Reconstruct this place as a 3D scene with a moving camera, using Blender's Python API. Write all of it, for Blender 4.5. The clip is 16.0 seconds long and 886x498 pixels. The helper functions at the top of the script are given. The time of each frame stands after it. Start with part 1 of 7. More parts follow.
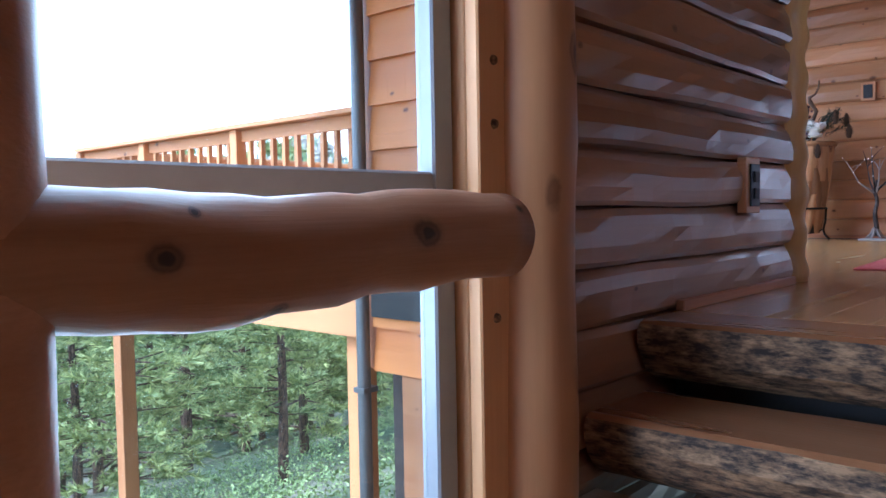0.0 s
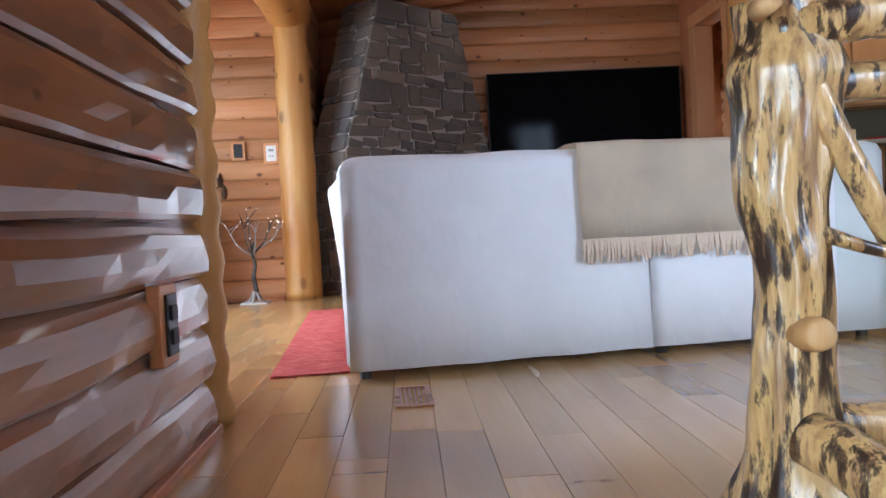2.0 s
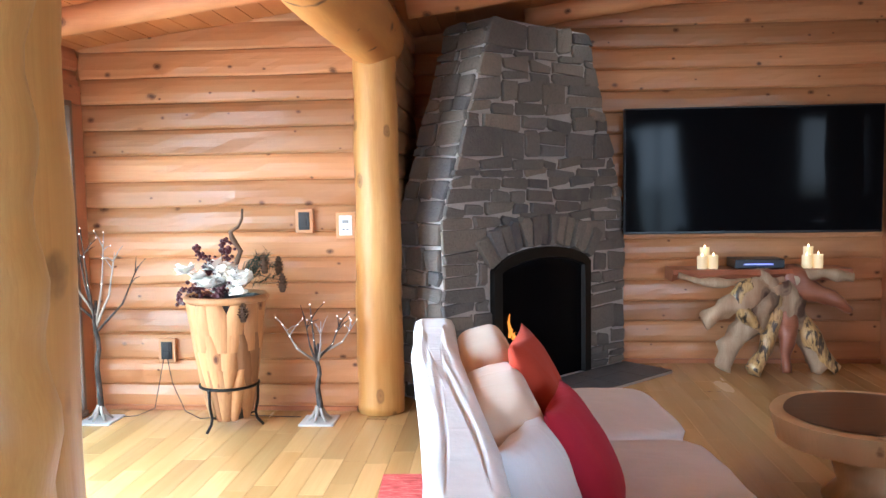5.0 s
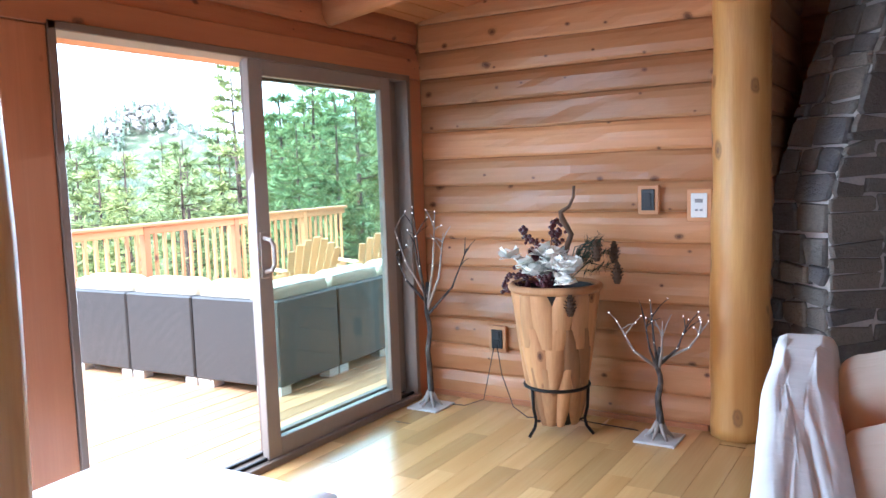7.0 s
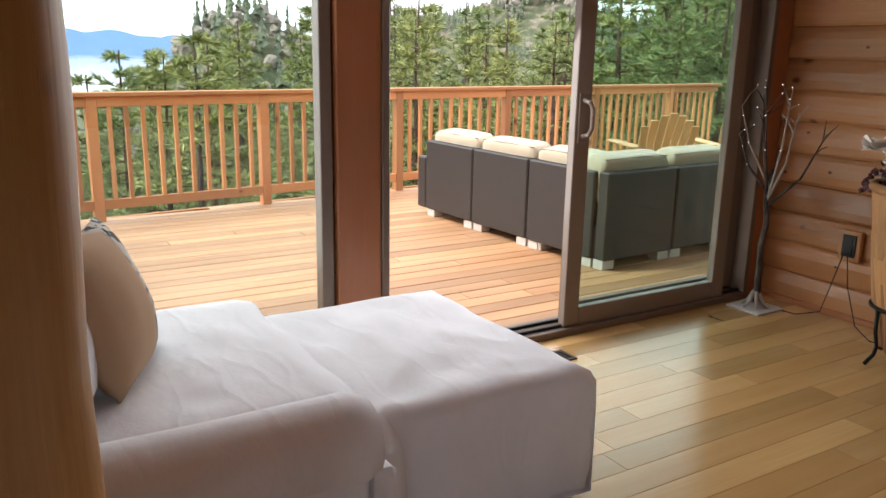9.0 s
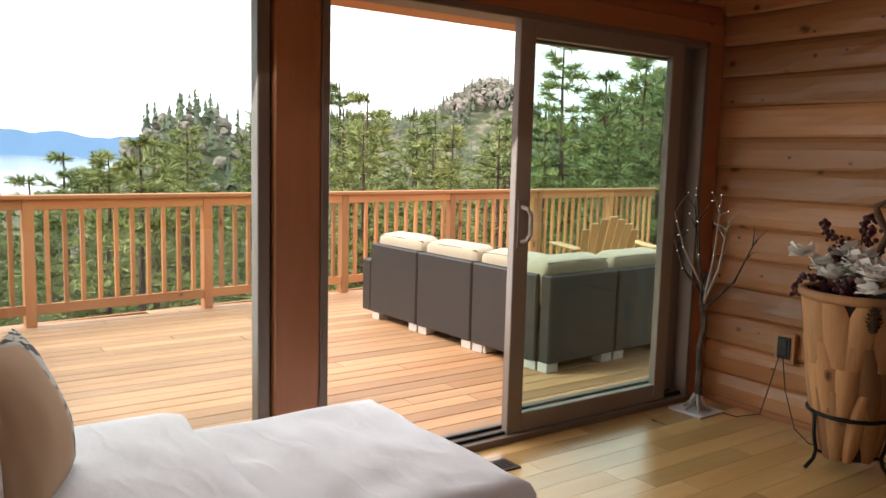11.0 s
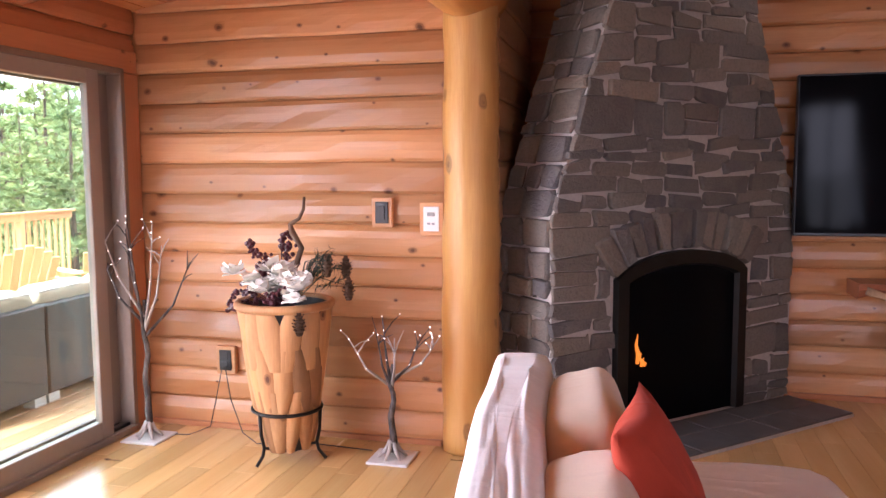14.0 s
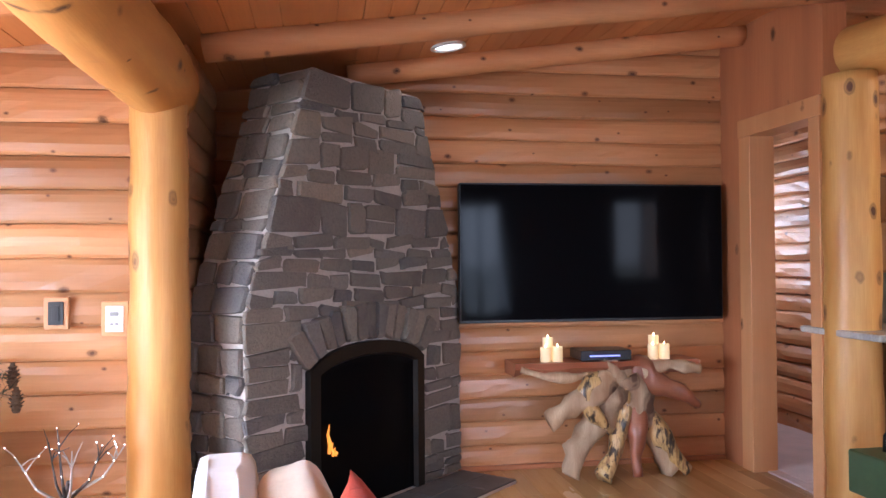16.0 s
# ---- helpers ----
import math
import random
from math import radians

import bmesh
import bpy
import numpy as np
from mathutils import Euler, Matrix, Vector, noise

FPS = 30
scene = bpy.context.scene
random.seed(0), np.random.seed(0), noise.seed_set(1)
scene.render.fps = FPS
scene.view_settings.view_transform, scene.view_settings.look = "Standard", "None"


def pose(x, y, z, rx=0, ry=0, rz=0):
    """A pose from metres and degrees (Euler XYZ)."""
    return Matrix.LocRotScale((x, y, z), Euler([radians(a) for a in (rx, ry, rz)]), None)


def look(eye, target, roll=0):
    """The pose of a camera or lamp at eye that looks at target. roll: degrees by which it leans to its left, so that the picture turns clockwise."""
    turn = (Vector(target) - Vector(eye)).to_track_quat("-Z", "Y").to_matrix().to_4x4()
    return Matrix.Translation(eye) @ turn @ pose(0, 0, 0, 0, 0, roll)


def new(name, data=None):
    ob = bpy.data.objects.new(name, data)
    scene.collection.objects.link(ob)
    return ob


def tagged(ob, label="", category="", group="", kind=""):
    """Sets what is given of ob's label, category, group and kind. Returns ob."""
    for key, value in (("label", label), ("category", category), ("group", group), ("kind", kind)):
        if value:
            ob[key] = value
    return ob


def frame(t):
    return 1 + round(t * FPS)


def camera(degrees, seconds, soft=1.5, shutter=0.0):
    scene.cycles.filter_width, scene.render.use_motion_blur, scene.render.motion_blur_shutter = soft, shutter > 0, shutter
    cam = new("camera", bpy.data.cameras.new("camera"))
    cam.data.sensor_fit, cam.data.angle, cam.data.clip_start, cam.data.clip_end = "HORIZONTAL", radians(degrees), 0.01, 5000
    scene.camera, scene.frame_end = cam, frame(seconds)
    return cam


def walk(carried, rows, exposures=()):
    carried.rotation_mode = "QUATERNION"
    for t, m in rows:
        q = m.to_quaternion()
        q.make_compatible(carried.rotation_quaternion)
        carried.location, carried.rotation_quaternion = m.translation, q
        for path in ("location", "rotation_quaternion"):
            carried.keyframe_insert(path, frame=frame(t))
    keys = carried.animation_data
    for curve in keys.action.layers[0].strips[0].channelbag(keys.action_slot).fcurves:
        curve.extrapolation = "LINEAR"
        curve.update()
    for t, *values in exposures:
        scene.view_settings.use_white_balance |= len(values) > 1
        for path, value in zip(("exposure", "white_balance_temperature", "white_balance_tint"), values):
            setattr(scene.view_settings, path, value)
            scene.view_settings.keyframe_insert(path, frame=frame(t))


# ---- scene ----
cam = camera(58.7, 16.0)
PATH = [
    (0, (0.627, 0.519, 0.293), (-0.705, 2.008, 0.2), -1.0),
    (0.5, (0.518, 0.549, 0.406), (-0.415, 2.316, 0.317), -1.8),
    (1, (0.439, 0.721, 0.442), (-0.076, 2.652, 0.384), -1.6),
    (1.5, (0.331, 0.965, 0.473), (0.162, 2.957, 0.44), -1.6),
    (2, (0.2, 1.347, 0.559), (0.288, 3.345, 0.498), -3.0),
    (2.5, (0.202, 1.606, 0.703), (0.478, 3.586, 0.645), -0.8),
    (3, (0.195, 1.82, 0.857), (0.491, 3.798, 0.851), -0.1),
    (3.2, (0.169, 1.903, 0.92), (0.473, 3.88, 0.937), -0.1),
    (5.3, (0.1, 3.111, 1.498), (-0.147, 5.089, 1.331), -1.3),
    (5.5, (0.097, 3.177, 1.492), (-0.219, 5.146, 1.34), -1.6),
    (6, (0.13, 3.394, 1.453), (-0.459, 5.299, 1.306), -2.7),
    (6.5, (0.176, 3.583, 1.433), (-0.565, 5.435, 1.295), -2.9),
    (7, (0.132, 3.761, 1.449), (-0.914, 5.454, 1.258), -1.9),
    (7.5, (0.109, 3.86, 1.441), (-1.25, 5.288, 1.103), 0.0),
    (8, (0.125, 4.019, 1.379), (-1.417, 5.192, 0.882), 2.1),
    (8.2, (0.146, 4.076, 1.356), (-1.442, 5.148, 0.781), 2.5),
    (10.5, (0.222, 4.106, 1.398), (-1.495, 5.1, 1.143), 1.1),
    (11, (0.205, 4.134, 1.392), (-1.421, 5.275, 1.157), 1.5),
    (11.5, (0.203, 4.139, 1.408), (-1.294, 5.446, 1.189), 1.8),
    (12, (0.206, 4.144, 1.418), (-1.146, 5.604, 1.216), 2.0),
    (12.5, (0.198, 4.133, 1.416), (-0.99, 5.731, 1.23), 1.9),
    (13, (0.195, 4.054, 1.441), (-0.715, 5.828, 1.277), 1.1),
    (13.5, (0.182, 4.031, 1.47), (-0.488, 5.907, 1.289), 0.2),
    (14, (0.193, 4.045, 1.476), (-0.306, 5.972, 1.284), -0.3),
    (14.5, (0.187, 4.066, 1.51), (-0.123, 6.033, 1.331), -0.7),
    (15, (0.149, 4.064, 1.542), (0.059, 6.06, 1.449), -1.3),
    (15.5, (0.119, 4.017, 1.516), (0.244, 6.013, 1.527), -1.0),
    (16, (0.091, 3.906, 1.505), (0.407, 5.88, 1.539), -0.4),
]
EXPOSURES = [(0.0, 1.45, 4600, 14), (0.5, 2.65, 4800, 12), (1.0, 2.35, 5000, 11), (1.5, 2.1, 4950, 8), (2.0, 2.3, 5250, 8), (3.2, 2.7, 5550, 9), (5.3, 3.05, 5050, 2), (6.0, 2.8, 5000, 4), (6.6, 2.55, 4800, 6), (7.3, 1.65, 5000, 8), (8.2, 0.75, 5900, 12), (10.3, 0.35, 6700, 12), (12.0, 0.3, 6900, 14), (12.5, 0.8, 7800, 24), (13.0, 1.4, 7200, 28), (13.6, 2.4, 6300, 32), (15.0, 2.75, 5800, 22), (16.0, 3.2, 5350, 16)]
walk(cam, [(t, look(eye, target, roll)) for t, eye, target, roll in PATH], EXPOSURES)

# ---- world and large lights ----
SUN_EL, SUN_AZ = radians(48), radians(205)
world = bpy.data.worlds.new("sky")
scene.world = world
world.use_nodes = True
wn = world.node_tree.nodes
sky = wn.new("ShaderNodeTexSky")
sky.sky_type, sky.sun_disc = "NISHITA", False
sky.sun_elevation, sky.sun_rotation = SUN_EL, SUN_AZ
sky.dust_density, sky.ozone_density, sky.air_density = 6.0, 1.0, 1.0
soften = wn.new("ShaderNodeMix")
soften.data_type = "RGBA"
soften.inputs[0].default_value = 0.72
soften.inputs[7].default_value = (14.5, 15.0, 15.6, 1)
world.node_tree.links.new(sky.outputs[0], soften.inputs[6])
world.node_tree.links.new(soften.outputs[2], wn["Background"].inputs[0])
wn["Background"].inputs[1].default_value = 0.15


def lamp(name, kind, energy, m, colour=(1, 1, 1), **settings):
    data = bpy.data.lights.new(name, kind)
    data.energy, data.color = energy, colour
    for key, value in settings.items():
        setattr(data, key, value)
    ob = new(name, data)
    ob.matrix_world = m
    return ob


sun_way = Vector((math.sin(SUN_AZ) * math.cos(SUN_EL), math.cos(SUN_AZ) * math.cos(SUN_EL), math.sin(SUN_EL)))
lamp("sun", "SUN", 2.6, look(sun_way * 50, (0, 0, 0)), (1, 0.96, 0.9), angle=radians(14))
# daylight through the west glazing and the stair window
lamp("daylight_slider", "AREA", 16, look((-2.92, 6.05, 1.15), (-1.2, 6.0, 0.0)), (0.93, 0.97, 1), shape="RECTANGLE", size=1.0, size_y=1.9)
lamp("daylight_window", "AREA", 11, look((-2.92, 4.8, 1.15), (-1.0, 5.0, 0.1)), (0.93, 0.97, 1), shape="RECTANGLE", size=1.0, size_y=1.9)
lamp("daylight_stairs", "AREA", 18, look((-0.62, 0.9, 0.6), (1.0, 0.9, 0.3)), (0.9, 0.96, 1), shape="RECTANGLE", size=1.3, size_y=1.6)

lamp("daylight_rear", "AREA", 4.6, look((3.0, 1.02, 1.5), (0.7, 4.4, 0.2)), (0.80, 0.90, 1), shape="RECTANGLE", size=0.85, size_y=2.0, spread=radians(85))
lamp("daylight_rear", "AREA", 1.5, look((6.1, 1.02, 1.9), (4.4, 5, 1.0)), (0.9, 0.95, 1), shape="RECTANGLE", size=1.0, size_y=1.4)
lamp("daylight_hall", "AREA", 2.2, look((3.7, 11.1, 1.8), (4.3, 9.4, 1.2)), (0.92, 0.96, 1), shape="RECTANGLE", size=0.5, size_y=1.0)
for dx, dy in ((0.93, 8.88), (0.25, 7.45), (2.4, 7.3), (2.4, 5.6)):
    lamp("downlight_glow", "AREA", 0.15, look((dx, dy, 2.41 + 0.135 * (dx + 2.7) - 0.03), (dx, dy, 0)), (1, 0.84, 0.66), shape="DISK", size=0.15, spread=radians(150))
lamp("kitchen_glow", "AREA", 2.6, look((4.4, 7.4, 2.9), (4.4, 7.9, 0)), (1, 0.72, 0.42), shape="DISK", size=0.25)

# ---- materials ----


class Nodes:
    """A node material under construction."""

    def __init__(self, name, rough=0.6, metal=0.0):
        self.mat = bpy.data.materials.new(name)
        self.mat.use_nodes = True
        self.tree = self.mat.node_tree
        self.bsdf = self.tree.nodes["Principled BSDF"]
        self.bsdf.inputs["Roughness"].default_value = rough
        self.bsdf.inputs["Metallic"].default_value = metal

    def add(self, kind, **props):
        node = self.tree.nodes.new("ShaderNode" + kind)
        for key, value in props.items():
            setattr(node, key, value)
        return node

    def link(self, a, b):
        self.tree.links.new(a, b)

    def position(self, scale, shift=None):
        pos = self.add("NewGeometry").outputs["Position"]
        rnd = self.add("ObjectInfo").outputs["Random"]
        off = self.add("VectorMath", operation="SCALE")
        off.inputs[0].default_value = (37, 53, 71)
        self.link(rnd, off.inputs["Scale"])
        both = self.add("VectorMath", operation="ADD")
        self.link(pos, both.inputs[0])
        self.link(off.outputs[0], both.inputs[1])
        mul = self.add("VectorMath", operation="MULTIPLY")
        self.link(both.outputs[0], mul.inputs[0])
        mul.inputs[1].default_value = scale
        return mul.outputs[0]

    def noise(self, vec, scale=1.0, detail=4.0, rough=0.55):
        n = self.add("TexNoise")
        n.inputs["Scale"].default_value, n.inputs["Detail"].default_value, n.inputs["Roughness"].default_value = scale, detail, rough
        self.link(vec, n.inputs["Vector"])
        return n.outputs["Fac"]

    def voronoi(self, vec, scale=1.0, feature="F1", out="Distance", random=1.0):
        n = self.add("TexVoronoi", feature=feature)
        n.inputs["Scale"].default_value, n.inputs["Randomness"].default_value = scale, random
        self.link(vec, n.inputs["Vector"])
        return n.outputs[out]

    def ramp(self, fac, *stops):
        r = self.add("ValToRGB")
        el = r.color_ramp.elements
        while len(el) < len(stops):
            el.new(0.5)
        for e, (at, c) in zip(el, stops):
            e.position = at
            e.color = (*c, 1) if len(c) == 3 else c
        self.link(fac, r.inputs[0])
        return r.outputs[0]

    def mix(self, fac, a, b, blend="MIX"):
        m = self.add("Mix", data_type="RGBA", blend_type=blend)
        for value, socket in ((fac, m.inputs[0]), (a, m.inputs[6]), (b, m.inputs[7])):
            if isinstance(value, (int, float)):
                socket.default_value = value
            elif isinstance(value, tuple):
                socket.default_value = (*value, 1)
            else:
                self.link(value, socket)
        return m.outputs[2]

    def colour(self, socket):
        self.link(socket, self.bsdf.inputs["Base Color"])

    def bump(self, height, strength=0.3, distance=0.01):
        b = self.add("Bump")
        b.inputs["Strength"].default_value, b.inputs["Distance"].default_value = strength, distance
        self.link(height, b.inputs["Height"])
        self.link(b.outputs[0], self.bsdf.inputs["Normal"])

    def roughness(self, fac, lo, hi):
        m = self.add("MapRange")
        m.inputs["To Min"].default_value, m.inputs["To Max"].default_value = lo, hi
        self.link(fac, m.inputs["Value"])
        self.link(m.outputs[0], self.bsdf.inputs["Roughness"])


AXIS = {"x": (0.12, 1, 1), "y": (1, 0.12, 1), "z": (1, 1, 0.12)}


def wood(name, axis, light, dark, rough=0.42, knots=0.5, grain=1.0, vary=0.25, knot=(0.09, 0.03, 0.012), coat=0.0, often=4.2, shine=0.25):
    """Timber whose grain runs along an axis: broad tone, fine grain, knots, and a tone of its own for each piece."""
    n = Nodes(name, rough)
    stretch = tuple(a for a in AXIS[axis])
    vec = n.position(stretch)
    broad = n.noise(vec, 3.5 * grain, 3)
    fine = n.noise(n.position(tuple(a if a == 1 else 0.03 for a in AXIS[axis])), 90 * grain, 3, 0.6)
    tone = n.ramp(broad, (0.3, dark), (0.68, light))
    tone = n.mix(n.ramp(fine, (0.35, (0, 0, 0)), (0.7, (0.35, 0.35, 0.35))), tone, dark)
    rnd = n.add("ObjectInfo").outputs["Random"]
    lift = n.ramp(rnd, (0.0, (1 - vary,) * 3), (0.5, (1, 1, 1)), (1.0, (1 + vary * 0.4, 1 + vary * 0.3, 1 + vary * 0.2)))
    tone = n.mix(1.0, tone, lift, "MULTIPLY")
    spots = None
    if knots:
        kvec = n.position({"x": (0.7, 1, 1), "y": (1, 0.7, 1), "z": (1, 1, 0.6)}[axis])
        warp = n.noise(n.position((1, 1, 1)), 30, 2)
        cell = n.add("TexVoronoi")
        cell.inputs["Scale"].default_value = often
        if axis == "z":
            n.link(kvec, cell.inputs["Vector"])
        else:
            # knots lie in the plane of the piece's length and height
            cell.voronoi_dimensions = "2D"
            cell.inputs["Scale"].default_value = often * 0.75
            apart, flat = n.add("SeparateXYZ"), n.add("CombineXYZ")
            n.link(kvec, apart.inputs[0])
            n.link(apart.outputs[0 if axis == "x" else 1], flat.inputs[0])
            n.link(apart.outputs[2], flat.inputs[1])
            n.link(flat.outputs[0], cell.inputs["Vector"])
        m = n.add("Math", operation="MULTIPLY_ADD")
        n.link(warp, m.inputs[0])
        m.inputs[1].default_value, m.inputs[2].default_value = 0.09, -0.045
        d = n.add("Math", operation="ADD")
        tint = n.add("SeparateColor")
        n.link(cell.outputs["Color"], tint.inputs[0])
        size = n.add("MapRange")
        size.inputs["To Min"].default_value, size.inputs["To Max"].default_value = (3.2, 0.75) if axis != "z" else (1.3, 0.9)
        n.link(tint.outputs[0], size.inputs["Value"])
        grown = n.add("Math", operation="MULTIPLY")
        n.link(cell.outputs["Distance"], grown.inputs[0])
        n.link(size.outputs[0], grown.inputs[1])
        n.link(grown.outputs[0], d.inputs[0])
        n.link(m.outputs[0], d.inputs[1])
        if axis == "z":
            k = 0.26 * knots ** 0.5
            spots = n.ramp(d.outputs[0], (k * 0.55, (1, 1, 1)), (k * 0.8, (0.45, 0.45, 0.45)), (k * 1.0, (0.6, 0.6, 0.6)), (k * 1.25, (0, 0, 0)))
        else:
            k = 0.07 * knots ** 0.5
            spots = n.ramp(d.outputs[0], (k * 0.5, (1, 1, 1)), (k * 0.75, (0.6, 0.6, 0.6)), (k * 1.0, (0.75, 0.75, 0.75)), (k * 1.3, (0.2, 0.2, 0.2)), (k * 1.9, (0, 0, 0)))
        # about half of the cells carry a knot
        some = n.ramp(tint.outputs[1], (0.30, (0, 0, 0)), (0.36, (1, 1, 1)))
        spots = n.mix(1.0, spots, some, "MULTIPLY")
        tone = n.mix(spots, tone, knot)
    n.colour(tone)
    n.bump(n.mix(0.5, fine, n.noise(vec, 14 * grain, 3)), 0.3, 0.005)
    n.roughness(broad, rough - 0.08, rough + 0.14)
    n.bsdf.inputs["Coat Weight"].default_value = coat
    n.bsdf.inputs["Coat Roughness"].default_value = shine
    return n.mat


def plain(name, colour, rough=0.6, metal=0.0, vary=0.12, scale=30.0, bump=0.1, depth=0.003):
    n = Nodes(name, rough, metal)
    vec = n.position((1, 1, 1))
    fine, broad = n.noise(vec, scale, 5), n.noise(vec, scale / 12, 3)
    lo, hi = tuple(c * (1 - vary) for c in colour), tuple(min(1, c * (1 + vary)) for c in colour)
    tone = n.mix(0.5, n.ramp(fine, (0.3, lo), (0.7, hi)), n.ramp(broad, (0.3, lo), (0.7, hi)))
    n.colour(tone)
    n.bump(fine, bump, depth)
    n.roughness(broad, max(0.03, rough - 0.07), min(1, rough + 0.07))
    return n.mat


def glow(name, colour, strength, base=(0.8, 0.8, 0.8)):
    n = Nodes(name, 0.5)
    n.bsdf.inputs["Base Color"].default_value = (*base, 1)
    n.bsdf.inputs["Emission Color"].default_value = (*colour, 1)
    n.bsdf.inputs["Emission Strength"].default_value = strength
    return n.mat


def glass(name, tint=(0.93, 0.97, 0.95), rough=0.0):
    """A thin clear pane: mostly see-through, with a mirror share that grows at grazing angles."""
    n = Nodes(name)
    out = n.tree.nodes["Material Output"]
    clear, shine, mixer = n.add("BsdfTransparent"), n.add("BsdfGlossy"), n.add("MixShader")
    clear.inputs[0].default_value = (*tint, 1)
    shine.inputs["Roughness"].default_value = rough
    facing_share = n.add("LayerWeight")
    facing_share.inputs["Blend"].default_value = 0.5
    power = n.add("Math", operation="POWER")
    n.link(facing_share.outputs["Facing"], power.inputs[0])
    power.inputs[1].default_value = 4.0
    share_out = n.add("MapRange")
    share_out.inputs["To Min"].default_value, share_out.inputs["To Max"].default_value = 0.035, 0.9
    n.link(power.outputs[0], share_out.inputs["Value"])
    n.link(share_out.outputs[0], mixer.inputs[0])
    n.link(clear.outputs[0], mixer.inputs[1])
    n.link(shine.outputs[0], mixer.inputs[2])
    n.link(mixer.outputs[0], out.inputs["Surface"])
    return n.mat


CEDAR_L, CEDAR_D = (0.60, 0.315, 0.145), (0.42, 0.185, 0.072)
log_x = wood("cedar_log_x", "x", CEDAR_L, CEDAR_D, 0.31, 1.2, vary=0.32, knot=(0.10, 0.032, 0.012), often=6.5)
log_y = wood("cedar_log_y", "y", CEDAR_L, CEDAR_D, 0.31, 1.2, vary=0.32, knot=(0.10, 0.032, 0.012), often=6.5)
log_stairs = wood("varnished_log", "y", (0.34, 0.165, 0.08), (0.22, 0.095, 0.045), 0.3, 0.6, coat=1.0, often=5.0, shine=0.1)
post_wood = wood("peeled_pine", "z", (0.70, 0.42, 0.13), (0.44, 0.19, 0.04), 0.46, 0.7, grain=1.6, coat=0.1, often=7.0)
beam_y_wood = wood("peeled_pine_y", "y", (0.66, 0.36, 0.10), (0.44, 0.19, 0.04), 0.46, 1.3, grain=1.6, coat=0.1, often=7.0)
rafter_wood = wood("rafter_pine", "x", (0.66, 0.35, 0.16), (0.44, 0.18, 0.07), 0.55, 1.2, grain=1.5, often=6.0)
trim_z = wood("cedar_trim_z", "z", (0.46, 0.19, 0.08), (0.31, 0.11, 0.045), 0.42, 0.25)
trim_y = wood("cedar_trim_y", "y", (0.46, 0.19, 0.08), (0.31, 0.11, 0.045), 0.42, 0.25)
trim_x = wood("cedar_trim_x", "x", (0.46, 0.19, 0.08), (0.31, 0.11, 0.045), 0.42, 0.25)
pine_trim = wood("pine_casing", "z", (0.62, 0.33, 0.15), (0.5, 0.23, 0.09), 0.45, 0.3)
ceil_wood = wood("ceiling_board", "y", (0.60, 0.28, 0.10), (0.44, 0.17, 0.055), 0.45, 0.3)
floor_wood = wood("maple_floor", "y", (0.66, 0.43, 0.18), (0.49, 0.28, 0.10), 0.2, 0.12, vary=0.26, coat=0.6, knot=(0.12, 0.05, 0.02))
deck_wood = wood("deck_cedar", "y", (0.60, 0.355, 0.185), (0.40, 0.205, 0.095), 0.5, 0.25, vary=0.3)
rail_wood = wood("rail_cedar", "y", (0.62, 0.30, 0.12), (0.46, 0.19, 0.07), 0.6, 0.25)
rail_wood_x = wood("rail_cedar_x", "x", (0.60, 0.29, 0.12), (0.46, 0.19, 0.07), 0.6, 0.25)
rail_post_wood = wood("rail_cedar_z", "z", (0.62, 0.30, 0.12), (0.46, 0.19, 0.07), 0.6, 0.25, vary=0.35)
sash_bronze = plain("bronze_vinyl", (0.17, 0.125, 0.095), 0.45, 0.0, 0.06)
sash_white = plain("grey_vinyl", (0.42, 0.43, 0.44), 0.4, 0.0, 0.05)
seal_black = plain("black_seal", (0.015, 0.015, 0.016), 0.55)
pane = glass("clear_glass")
tinted_pane = glass("greenish_glass", (0.87, 0.97, 0.95))
dark_iron = plain("black_iron", (0.015, 0.014, 0.013), 0.5, 0.6)
white_plastic = plain("white_plastic", (0.78, 0.77, 0.74), 0.4, 0, 0.03)
black_plastic = plain("black_plastic", (0.012, 0.012, 0.013), 0.35, 0, 0.1)
plaster = plain("warm_plaster", (0.55, 0.42, 0.3), 0.85)

# ---- mesh helpers ----


def part(name, bm, material, parent=None, label="", smooth=False):
    """Links a bmesh as one mesh object under a thing or a part."""
    me = bpy.data.meshes.new(name)
    bm.normal_update()
    bm.to_mesh(me)
    bm.free()
    me.materials.append(material)
    if smooth:
        me.polygons.foreach_set("use_smooth", [True] * len(me.polygons))
    ob = new(name, me)
    ob.parent = parent
    if label:
        ob["label"] = label
    return ob


def share(name, mesh, parent, m, label=""):
    """Another object on a mesh that is there already."""
    ob = new(name, mesh)
    ob.parent = parent
    ob.matrix_basis = m
    if label:
        ob["label"] = label
    return ob


def thing(name, m, label, category, group="", kind=""):
    ob = new(name)
    ob.empty_display_size = 0.1
    ob.matrix_basis = m
    return tagged(ob, label, category, group, kind)


